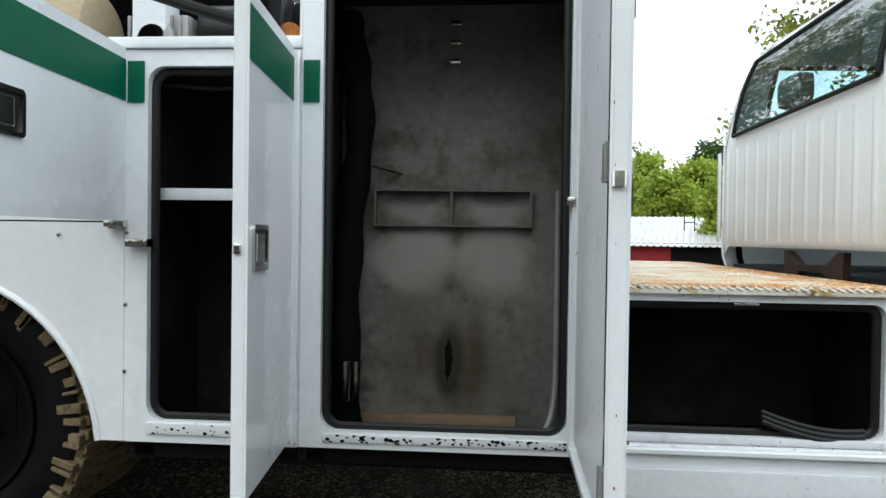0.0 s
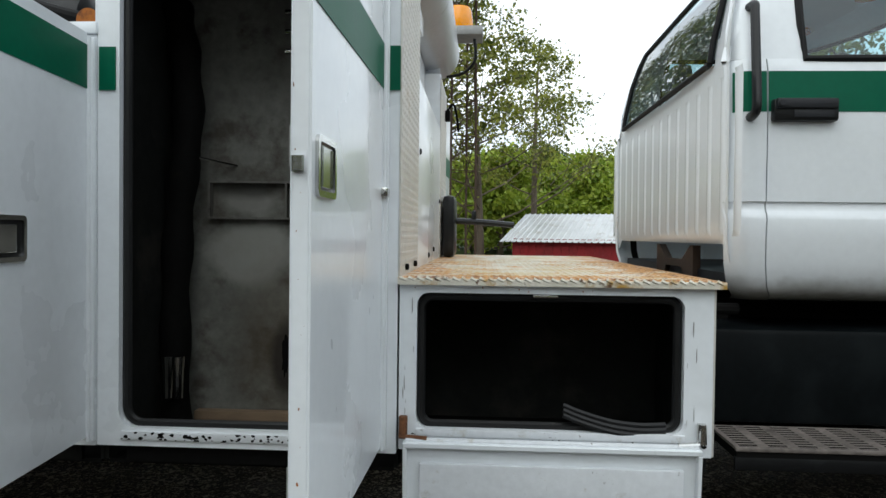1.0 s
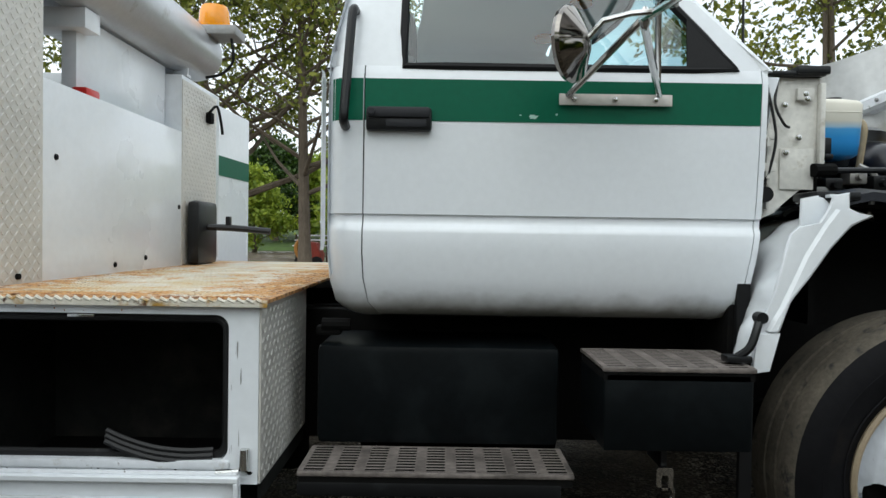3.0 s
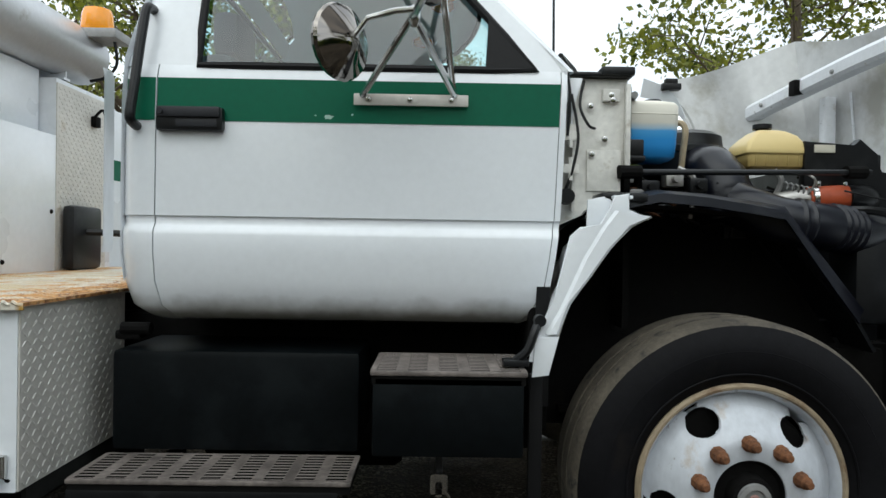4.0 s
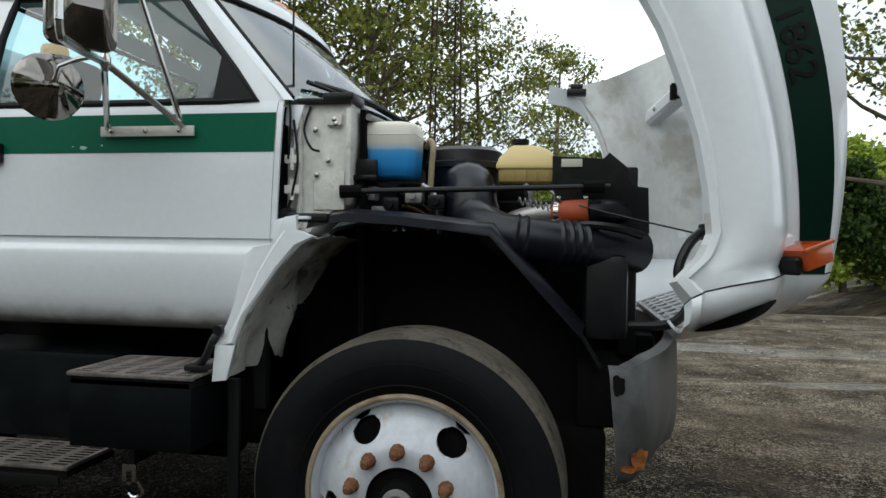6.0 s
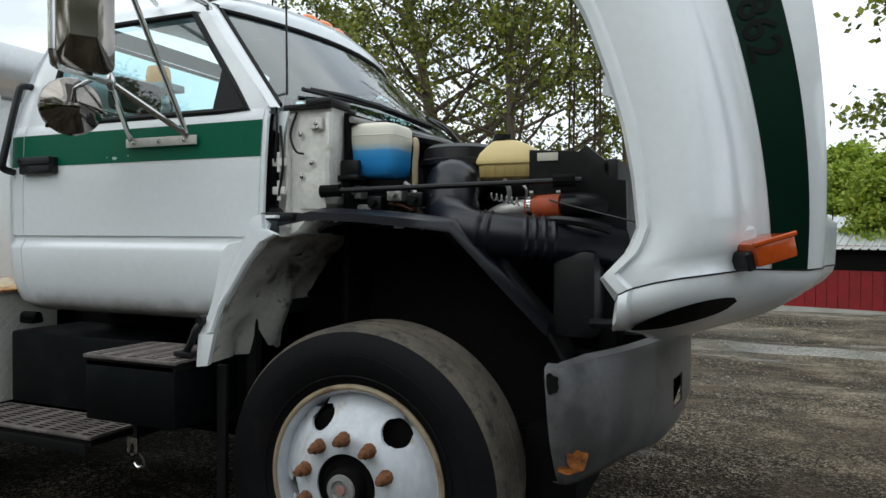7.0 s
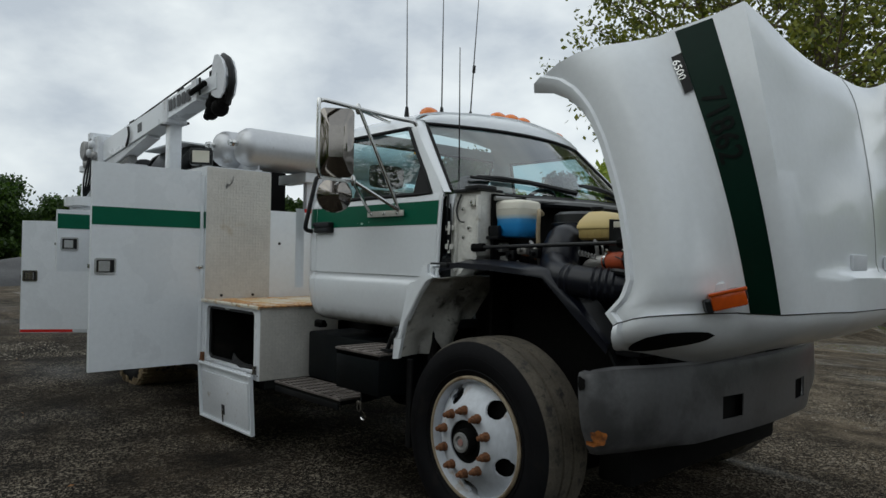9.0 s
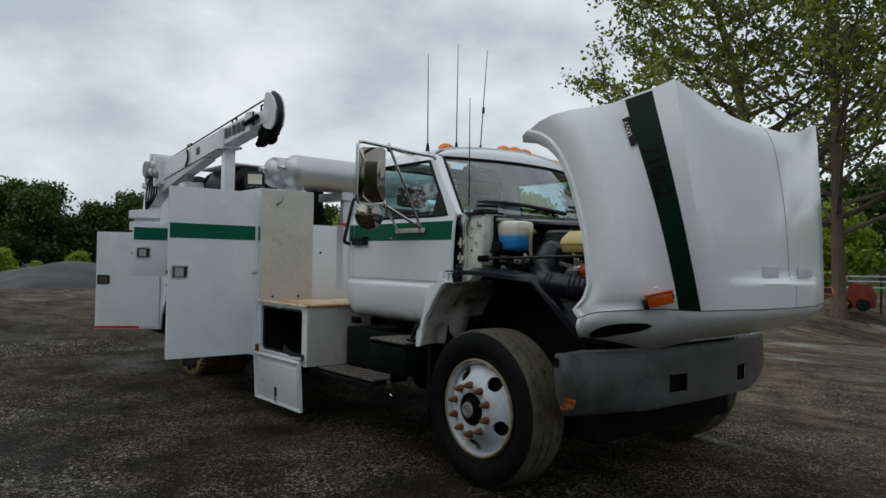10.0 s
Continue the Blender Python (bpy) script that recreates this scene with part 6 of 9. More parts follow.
ring = []
for i in range(36):
    a = 2 * math.pi * i / 36
    r = 1 + 0.55 * noise.noise((math.cos(a) * 1.9, math.sin(a) * 3.2, 4.0))
    ring.append(bm.verts.new((-0.085 + 0.014 * r * math.cos(a), 2.6342, 0.675 + 0.068 * r * math.sin(a))))
bm.faces.new(ring)
part("cutout", bm, M_DARK, tall, "ragged sooty hole in back wall", smooth=0)
bm = B()
tube(bm, smooth_path([(0.305, 2.60, 1.3), (0.305, 2.58, 0.9), (0.30, 2.55, 0.6), (0.27, 2.5, 0.47), (0.20, 2.42, 0.443)], 5), 0.012, 8)
part("conduit", bm, M_GREYM, tall)
# narrow cabinet shelf
bm = B()
box(bm, -1.04, -0.52, 2.20, 2.63, 1.262, 1.272)
box(bm, -1.04, -0.52, 2.195, 2.207, 1.235, 1.272, 0.003)
part("shelf", bm, M_EDGE, narrow, "grey steel shelf")
bm = B()
tube(bm, smooth_path([(-0.98, 2.2, 1.60), (-0.8, 2.2, 1.585), (-0.68, 2.21, 1.60)], 5), 0.007, 6)
part("cable", bm, M_RUBBER, narrow)


# ---- doors of the body, folded box shape, standing open
def body_door(name, hinge, free, z0, z1, label, handle=None, stripe=True, side=1, reflect=False):
    """A pan door from hinge to free edge (plan points); its outer face keeps the stripe."""
    h, f = Vector((*hinge, 0)), Vector((*free, 0))
    d = (f - h).normalized()
    n = Vector((-d.y, d.x, 0)) * side          # towards the outer face
    w = (f - h).length
    m = Matrix(((d.x, n.x, 0, h.x), (d.y, n.y, 0, h.y), (0, 0, 1, 0), (0, 0, 0, 1)))
    bm = B()
    box(bm, 0.0, w, -0.006, 0.0, z0, z1, 0.0, 1, m)
    dr = part(name, bm, M_WHITE, truck, label, smooth=30)
    for a, b, c, e in ((0, w, z0, z0 + 0.012), (0, w, z1 - 0.012, z1), (0, 0.012, z0 + 0.012, z1 - 0.012), (w - 0.014, w, z0 + 0.012, z1 - 0.012)):
        bm = B()
        box(bm, a, b, -0.036, -0.006, c, e, 0.002, 1, m)
        part("edge_flange", bm, M_WHITE, dr, smooth=30)
    bm = B()
    box(bm, 0.05, w - 0.045, -0.026, -0.0065, z0 + 0.05, z1 - 0.05, 0.004, 1, m)
    part("inner_panel", bm, M_EDGE, dr, "scratched inner door panel")
    if stripe:
        bm = B()
        box(bm, 0.002, w - 0.001, 0.0005, 0.0025, 1.529, min(1.655, z1 - 0.002), 0.0, 1, m)
        part("stripe", bm, M_GREEN, dr, "green stripe")
    if handle:
        a, z = handle
        bm = B()
        frame_plate(bm, rounded(a - 0.070, a + 0.070, z - 0.056, z + 0.056, 0.014, 3), rounded(a - 0.058, a + 0.058, z - 0.044, z + 0.044, 0.008, 3), "y", -0.001, 0.007)
        for v in bm.verts:
            v.co = m @ v.co
        hd = part("paddle_handle", bm, M_CHROME, dr, "recessed chrome paddle latch")
        bm = B()
        box(bm, a - 0.059, a + 0.059, 0.0003, 0.0016, z - 0.045, z + 0.045, 0, 1, m)
        part("recess", bm, M_BLACK, hd)
        bm = B()
        box(bm, a - 0.030, a + 0.045, 0.0016, 0.006, z - 0.034, z + 0.034, 0.003, 1, m)
        part("paddle", bm, M_CHROME, hd)
        bm = B()
        box(bm, w - 0.004, w + 0.010, -0.032, -0.014, z - 0.012, z + 0.010, 0.003, 1, m)
        part("latch_bolt", bm, M_CHROME, dr)
    if reflect:
        bm = B()
        box(bm, w * 0.30, w - 0.002, 0.0005, 0.0025, z0 + 0.006, z0 + 0.034, 0, 1, m)
        part("reflector", bm, M_RED, dr, "red reflective strip")
        bm = B()
        box(bm, 0.03, w * 0.295, 0.0005, 0.0025, z0 + 0.006, z0 + 0.034, 0, 1, m)
        part("reflector", bm, M_GREYW, dr, "pale reflective strip")
    return dr, m, w


bd, bd_m, bd_w = body_door("tall_door", (0.340, 2.106), (0.327, 1.345), 0.508, 1.962, "tall white cabinet door with green stripe, standing open", (0.668, 1.24), True, 1)
# rubbing strips, rust and latch bars inside the tall door
bm = B()
tube(bm, [bd_m @ Vector((bd_w - 0.05, -0.030, z)) for z in (0.62, 1.0, 1.5, 1.85)], 0.006, 6)
part("latch_rod", bm, M_CHROME, bd)
for z in (0.66, 1.27):
    bm = B()
    box(bm, bd_w - 0.055, bd_w - 0.018, -0.042, -0.030, z - 0.03, z + 0.035, 0.004, 2, bd_m)
    part("latch_box", bm, M_GREYM, bd, "worn steel latch box")
nd, nd_m, nd_w = body_door("narrow_door", (-0.524, 2.106), (-0.480, 1.614), 0.515, 1.69, "narrow white cabinet door with green stripe, standing open", (0.388, 1.097), True, 1)
ud, ud_m, ud_w = body_door("wheel_cabinet_door", (-1.046, 2.110), (-1.008, 1.445), 1.165, 1.69, "white cabinet door over rear wheel, standing open", (0.570, 1.40), True, 1)
rd, rd_m, rd_w = body_door("rear_cabinet_door", (-2.27, 2.110), (-2.62, 1.50), 0.50, 1.64, "white rear cabinet door with red reflector, standing open", (0.62, 1.08), False, 1, True)

# side body over and behind the rear wheel
bm = B()
arch = [(-1.70 + 0.562 * math.cos(radians(a)), 0.435 + 0.562 * math.sin(radians(a))) for a in range(5, 176, 6)]
prism(bm, [(-1.060, 0.484)] + arch + [(-2.275, 0.484), (-2.30, 0.484), (-2.30, 1.16), (-1.060, 1.16)], "y", 2.132, 2.142)
wp = part("wheel_panel", bm, M_WHITE, truck, "white wheel-arch panel with screws")
bm = B()
tube(bm, [(x, 2.134, z) for x, z in arch], 0.012, 8)
part("arch_lip", bm, M_WHITE, wp)
for x, z in ((-1.05, 1.13), (-1.053, 0.907), (-1.055, 0.70), (-1.27, 1.12)):
    bm = B()
    lathe(bm, [(-0.006, 0.0), (-0.005, 0.006), (0, 0.008)], (x, 2.132, z), "y", 10)
    part("screw", bm, M_CHROME, wp)
bm = B()
box(bm, -1.11, -1.045, 2.100, 2.130, 1.146, 1.168, 0.004)
box(bm, -1.09, -1.06, 2.09, 2.10, 1.14, 1.17, 0.004)
part("latch_catch", bm, M_CHROME, wp)
compartment("wheel_cabinet", -2.30, -1.060, 1.165, 1.69, -2.22, -1.14, 1.20, 1.64, "open cabinet over the rear wheel", 2.75, 0.03)
compartment("rear_cabinet", -3.10, -2.31, 0.50, 1.69, -3.02, -2.38, 0.55, 1.64, "open rear cabinet", 2.75, 0.04)
bm = B()
box(bm, -3.10, -1.08, 2.14, 2.75, 1.690, 1.70)
part("body_top", bm, M_WHITE, truck, "white body top")
bm = B()
box(bm, -3.10, -0.51, 2.84, mirror_y(2.84), 0.92, 0.95)
part("load_floor", bm, M_DARK, truck)
bm = B()
box(bm, -3.16, -3.10, 2.20, mirror_y(2.20), 0.42, 0.95, 0.02)
box(bm, -3.36, -3.10, 2.35, 2.62, 0.42, 0.54, 0.02)
part("rear_bumper", bm, M_DARK, truck, "dark rear step bumper")
# far-side body as its mirror image
bm = B()
box(bm, -0.505, 0.384, mirror_y(2.74), mirror_y(2.13), 0.48, 1.995, 0.006)
box(bm, -3.10, -0.51, mirror_y(2.75), mirror_y(2.13), 1.165, 1.69, 0.006)
box(bm, -1.13, -0.51, mirror_y(2.75), mirror_y(2.13), 0.48, 1.164)
box(bm, -3.10, -2.31, mirror_y(2.75), mirror_y(2.13), 0.50, 1.164)
box(bm, 0.390, 1.275, mirror_y(2.74), mirror_y(2.13), 0.50, 0.98)
part("far_side_body", bm, M_WHITE, truck, "white body cabinets on the far side")
body_door("far_door", (0.345, mirror_y(2.106)), (0.375, mirror_y(1.45)), 0.508, 1.962, "white far-side door standing open", None, True, -1)

# deck and bulkhead behind the cab
bm = B()
box(bm, 0.386, 1.302, 2.108, mirror_y(2.108), 0.986, 0.996)
deck = part("deck", bm, M_DECK, truck, "rusty white tread-plate deck behind the cab")
bm = B()
for i in range(36):
    x = 0.392 + i * 0.0252
    tube(bm, [(x, 2.1065, 0.9985), (x + 0.018, 2.105, 0.9895)], [0.0055, 0.0035], 5)
box(bm, 0.386, 1.302, 2.106, 2.112, 0.976, 0.9955, 0.002)
part("deck_edge", bm, M_DECKLIP, deck, "scalloped rusty deck edge")
bm = tread_plate(B(), (0.40, 2.12, 0.996), (1, 0, 0), (0, 1, 0), 36, 60, (0, 0, 1))
tagged(part("deck_tread_pattern", bm, M_DECK, deck, smooth=0), kind="stuff")
bm = B()
box(bm, 0.385, 0.390, 2.132, 2.665, 0.99, 1.998)
plate = part("tread_panel", bm, M_ALU, tall, "aluminium tread-plate end panel with scuff")
bm = tread_plate(B(), (0.3903, 2.138, 1.0), (0, 1, 0), (0, 0, 1), 21, 40, (1, 0, 0))
tagged(part("panel_tread_pattern", bm, M_ALU, plate, smooth=0), kind="stuff")
bm = B()
box(bm, 0.384, 0.389, mirror_y(2.74), mirror_y(2.20), 0.99, 1.97)
plate2 = part("tread_panel", bm, M_ALU, truck, "aluminium tread-plate panel on far cabinet")
bm = tread_plate(B(), (0.3893, 3.95, 1.0), (0, 1, 0), (0, 0, 1), 21, 39, (1, 0, 0))
tagged(part("panel_tread_pattern", bm, M_ALU, plate2, smooth=0), kind="stuff")
bm = B()
box(bm, 1.276, 1.281, 2.132, 2.74, 0.502, 0.984)
plate3 = part("tread_panel", bm, M_ALU, boxc, "aluminium tread-plate side of deck box")
bm = tread_plate(B(), (1.2813, 2.136, 0.505), (0, 1, 0), (0, 0, 1), 24, 19, (1, 0, 0))
tagged(part("panel_tread_pattern", bm, M_ALU, plate3, smooth=0), kind="stuff")
bm = B()
box(bm, 0.372, 0.386, 2.666, 3.94, 0.99, 1.695, 0.003)
bulk = part("bulkhead", bm, M_WHITE, truck, "white front bulkhead with dirt near the deck")
for y, z in ((2.752, 1.43), (3.9, 1.3), (3.2, 1.03), (3.5, 1.05)):
    bm = B()
    lathe(bm, [(0, 0.012), (0.006, 0.010), (0.008, 0.0)], (0.386, y, z), "x", 12)
    part("rivet", bm, M_DARK, bulk)
for y in (2.26, 2.52):
    bm = B()
    lathe(bm, [(0, 0.010), (0.01, 0.010), (0.012, 0.0)], (0.391, y, 1.02), "x", 10)
    part("bolt", bm, M_DARK, plate)
bm = B()
box(bm, 0.31, 0.372, 2.99, 3.10, 1.655, 1.73, 0.012)
part("red_lamp", bm, M_RED, truck, "small red lamp behind the bulkhead")
# far things on the deck
bm = B()
box(bm, 0.40, 0.47, 3.97, 4.28, 0.997, 1.34, 0.03)
mf = part("black_flap", bm, M_BLACK, truck, "black rubber flap on deck")
bm = B()
tube(bm, smooth_path([(0.47, 4.1, 1.2), (0.62, 4.14, 1.195), (0.80, 4.16, 1.18)], 4), 0.018, 8)
box(bm, 0.56, 0.585, 4.12, 4.16, 1.19, 1.26, 0.006)
part("arm", bm, M_BLACK, mf)
bm = B()
tube(bm, smooth_path([(0.40, 4.32, 1.86), (0.44, 4.33, 1.90), (0.46, 4.34, 1.82), (0.47, 4.345, 1.74)], 4), 0.008, 6)
box(bm, 0.39, 0.42, 4.29, 4.35, 1.80, 1.86, 0.005)
part("far_latch", bm, M_DARK, truck)

# hanging flap door of the deck box
bm = B()
tl = Matrix.Translation((0, 2.104, 0.535)) @ Matrix.Rotation(radians(3.5), 4, "X")
box(bm, 0.408, 1.236, -0.004, 0.004, -0.405, 0.0, 0.003, 1, tl)
flap = part("box_door", bm, M_WHITE, boxc, "white drop-down box door hanging open")
for a, b, c, e in ((0.408, 1.236, -0.405, -0.39), (0.408, 1.236, -0.015, 0.0), (0.408, 0.42, -0.39, -0.015), (1.224, 1.236, -0.39, -0.015)):
    bm = B()
    box(bm, a, b, -0.026, -0.004, c, e, 0.002, 1, tl)
    part("edge_flange", bm, M_WHITE, flap)
bm = B()
box(bm, 0.455, 1.19, -0.020, -0.0045, -0.37, -0.06, 0.006, 2, tl)
part("inner_panel", bm, M_EDGE, flap)
bm = B()
box(bm, 0.785, 0.835, -0.0225, -0.0195, -0.33, -0.26, 0.002, 1, tl)
part("latch_hole", bm, M_BLACK, flap)
bm = B()
box(bm, 0.80, 0.815, -0.028, -0.018, -0.385, -0.29, 0.003, 1, tl)
part("latch_pin", bm, M_CHROME, flap)
bm = B()
tube(bm, [(0.415, 2.100, 0.537), (1.23, 2.100, 0.537)], 0.008, 8)
part("hinge", bm, M_EDGE, flap)
for x in (0.405, 1.243):
    bm = B()
    tube(bm, [(x, 2.108, 0.545), (x, 2.108, 0.60)], [0.012, 0.009], 10)
    tube(bm, [(x - 0.01, 2.103, 0.545), (x + (0.07 if x < 1 else -0.07), 2.098, 0.542)], 0.007, 8)
    box(bm, x - 0.012, x + 0.012, 2.112, 2.128, 0.54, 0.60, 0.004)
    part("side_hinge", bm, M_NUT if x < 1 else M_CHROME, boxc, "small hinge pin with rust")
bm = B()
box(bm, 0.77, 0.84, 2.119, 2.128, 0.944, 0.951, 0.001)
part("catch_plate", bm, M_CHROME, boxc)
# loose seal hanging out of the box
bm = B()
pts = smooth_path([(0.862, 2.150, 0.622), (0.92, 2.140, 0.602), (1.0, 2.135, 0.582), (1.08, 2.14, 0.573), (1.15, 2.15, 0.574)], 6)
for dz in (0.0, 0.014, 0.027):
    tube(bm, [p + Vector((0, -0.004 * dz / 0.014, -dz + 0.012)) for p in pts], 0.008, 6)
part("loose_seal", bm, M_SEAL, boxc, "loose strip of rubber seal sagging out")

# ---- air tanks across the truck
for x, z, r, ya in ((0.315, 2.195, 0.155, 2.40), (-0.02, 2.21, 0.15, 2.36)):
    bm = B()
    yb = 4.42
    prof = [(0, 0.0), (0.008, r * 0.45), (0.03, r * 0.78), (0.07, r * 0.96), (0.10, r), (yb - ya - 0.10, r), (yb - ya - 0.07, r * 0.96), (yb - ya - 0.03, r * 0.78), (yb - ya - 0.008, r * 0.45), (yb - ya, 0.0)]
    lathe(bm, prof, (x, ya, z), "y", 40)
    tk = part("air_tank", bm, M_TANK, truck, "long silver compressed-air tank laid crosswise", smooth=50)
    bm = B()
    tube(bm, [(x, ya - 0.07, z + 0.02), (x, ya + 0.02, z + 0.02)], 0.022, 10)
    lathe(bm, [(0, 0.03), (0.02, 0.03)], (x, ya - 0.05, z + 0.02), "y", 6)
    part("valve", bm, M_CHROME, tk)
for y in (2.56, 4.05):
    bm = B()
    prism(bm, [(-0.15, 2.004), (0.375, 2.004), (0.375, 2.10), (0.315, 2.04), (0.25, 2.06), (0.15, 2.12), (0.06, 2.08), (-0.02, 2.06), (-0.15, 2.12)], "y", y - 0.006, y + 0.006)
    box(bm, -0.15, 0.38, y - 0.03, y + 0.03, 2.004, 2.016)
    part("tank_saddle", bm, M_EDGE, truck, "white tank saddle bracket")
bm = B()
box(bm, 0.24, 0.30, 3.05, 3.93, 1.70, 2.03, 0.004)
box(bm, -0.1, 0.36, 3.0, 3.12, 1.96, 2.04, 0.004)
part("tank_shelf", bm, M_WHITE, truck, "white support under the tanks")
# beacon on an arm
bm = B()
box(bm, 0.35, 0.61, 4.10, 4.30, 2.255, 2.305, 0.006)
bc = part("beacon_arm", bm, M_GREYM, truck, "grey beacon bracket")
bm = B()
lathe(bm, [(0, 0.085), (0.01, 0.088), (0.10, 0.080), (0.125, 0.070), (0.13, 0.0)], (0.465, 4.20, 2.305), "z", 24)
part("beacon_lens", bm, M_AMBER, bc, "amber beacon")
bm = B()
tube(bm, smooth_path([(0.56, 4.2, 2.26), (0.565, 4.22, 2.14), (0.50, 4.24, 2.07), (0.40, 4.26, 2.05)], 5), 0.009, 6)
part("beacon_cable", bm, M_BLACK, bc)
# work lamp and dark gear on the tall cabinet
bm = B()
tl = Matrix.Translation((0.02, 2.24, 2.115)) @ Matrix.Rotation(radians(-30), 4, "Z")
box(bm, -0.05, 0.05, -0.085, 0.085, -0.065, 0.065, 0.012, 2, tl)
tube(bm, [(0.0, 2.24, 2.06), (0.0, 2.24, 2.0)], 0.014, 8)
wlamp = part("work_lamp", bm, M_BLACK, truck, "square black work lamp")
bm = B()
box(bm, 0.0505, 0.054, -0.065, 0.065, -0.047, 0.047, 0.001, 1, tl)
part("lens", bm, M_BOTTLE, wlamp)

# black reel and gear box behind the crane post
bm = B()
lathe(bm, [(-0.02, 0.0), (-0.02, 0.24), (0.0, 0.25), (0.03, 0.24), (0.04, 0.13), (0.70, 0.13), (0.71, 0.24), (0.74, 0.25), (0.76, 0.24), (0.76, 0.0)], (-3.20, 2.90, 2.22), "x", 24)
part("hose_reel", bm, M_BLACK, truck, "black hose reel on body top")
bm = B()
prism(bm, [(2.66, 1.70), (3.12, 1.70), (3.10, 2.30), (3.02, 2.44), (2.78, 2.44), (2.68, 2.30)], "x", -2.38, -1.50)
gear = part("gear_box", bm, M_BLACK, truck, "black gear box with flat pale lid")
bm = B()
box(bm, -2.42, -1.44, 2.62, 3.16, 2.444, 2.462, 0.003)
part("lid", bm, M_EDGE, gear)
bm = B()
for k in range(4):
    tube(bm, smooth_path([(-1.5, 2.8, 2.30 - 0.03 * k), (-1.2, 2.72, 2.20 - 0.03 * k), (-0.7, 2.66, 2.08 - 0.01 * k), (-0.3, 2.6, 2.06)], 5), 0.022, 7)
part("hose_loom", bm, M_RUBBER, truck, "black hoses along the body top")

# ---- crane
bm = B()
CB = 2.42
lathe(bm, [(0, 0.36), (0.11, 0.36), (0.12, 0.31), (0.15, 0.31), (0.16, 0.37), (0.26, 0.37), (0.28, 0.20), (0.56, 0.18), (0.57, 0.22), (0.63, 0.22)], (-3.38, CB + 0.02, 1.70), "z", 32)
crane = part("crane_base", bm, M_WHITE, truck, "white service crane with boom resting on its post")


def at_boom(s, h, y):
    a, b = Vector((-3.55, CB, 2.44)), Vector((0.20, CB, 2.68))
    d = (b - a)
    up = Vector((-d.z, 0, d.x)).normalized()
    return a + d * s + up * h + Vector((0, y, 0))


def boom_box(bm, s0, s1, h0, h1, w, bevel=0.008):
    vs = [bm.verts.new(at_boom(s, h, y)) for s in (s0, s1) for h in (h0, h1) for y in (-w, w)]
    for f in ((0, 1, 3, 2), (4, 6, 7, 5), (0, 2, 6, 4), (1, 5, 7, 3), (0, 4, 5, 1), (2, 3, 7, 6)):
        bm.faces.new([vs[i] for i in f])


def boom_taper(bm, s0, a0, a1, s1, b0, b1, w):
    vs = [bm.verts.new(at_boom(s, h, y)) for s, lo, hi in ((s0, a0, a1), (s1, b0, b1)) for h in (lo, hi) for y in (-w, w)]
    for f in ((0, 1, 3, 2), (4, 6, 7, 5), (0, 2, 6, 4), (1, 5, 7, 3), (0, 4, 5, 1), (2, 3, 7, 6)):
        bm.faces.new([vs[i] for i in f])


bm = B()
boom_taper(bm, 0.14, -0.13, 0.10, 0.86, 0.01, 0.175, 0.085)
boom = part("boom", bm, M_WHITE, crane, "white box-section crane boom")
bm = B()
boom_box(bm, 0.84, 0.95, 0.03, 0.155, 0.066)
part("inner_boom", bm, M_WHITE, boom)
bm = B()
boom_taper(bm, 0.12, -0.27, -0.14, 0.52, -0.085, -0.065, 0.07)
part("boom_gusset", bm, M_EDGE, boom)
bm = B()
boom_box(bm, 0.655, 0.685, -0.055, 0.16, 0.093)
part("boom_collar", bm, M_EDGE, boom)
bm = B()
boom_box(bm, 0.835, 0.862, -0.005, 0.19, 0.096)
part("boom_collar", bm, M_EDGE, boom)
bm = B()
tube(bm, smooth_path([at_boom(0.40, 0.10, -0.095), at_boom(0.41, 0.0, -0.10), at_boom(0.385, -0.09, -0.095)], 5), 0.012, 6)
part("hydraulic_hose", bm, M_BLACK, boom)
bm = B()
boom_taper(bm, 0.47, -0.01, 0.075, 0.50, -0.01, 0.08, 0.0875)
part("decal", bm, M_BLACK, boom)
bm = B()
pts = [(0.918, 0.10), (0.926, 0.25), (0.938, 0.32), (0.955, 0.31), (0.975, 0.25), (0.986, 0.16), (0.988, 0.06), (0.978, -0.03), (0.962, -0.06), (0.94, -0.04), (0.92, 0.0)]
for y in (-0.060, 0.035):
    lo = [bm.verts.new(at_boom(s, h, y)) for s, h in pts]
    hi = [bm.verts.new(at_boom(s, h, y + 0.015)) for s, h in pts]
    bm.faces.new(lo)
    bm.faces.new(hi)
    for i in range(len(pts)):
        j = (i + 1) % len(pts)
        bm.faces.new((lo[i], lo[j], hi[j], hi[i]))
head = part("boom_head", bm, M_EDGE, boom, "curved white sheave head")
bm = B()
tube(bm, [at_boom(s, h, 0) for s, h in ((0.95, 0.31), (0.972, 0.26), (0.987, 0.17), (0.990, 0.06), (0.980, -0.03), (0.965, -0.09))], 0.030, 8)
part("sheave", bm, M_BLACK, head, "black sheave and cable guard")
bm = B()
for s, h, r in ((0.90, -0.06, 0.075), (0.93, -0.11, 0.075), (0.885, -0.12, 0.06), (0.955, -0.07, 0.055), (0.862, -0.13, 0.035), (0.91, -0.015, 0.07)):
    bmesh.ops.create_icosphere(bm, subdivisions=2, radius=r, matrix=Matrix.Translation(at_boom(s, h, 0.0)))
part("hook_block", bm, M_DARK, boom, "dark hook block stowed under the boom head")
bm = B()
tube(bm, [at_boom(0.10, 0.14, 0), at_boom(0.935, 0.30, 0)], 0.009, 6)
part("cable", bm, M_DARK, boom)
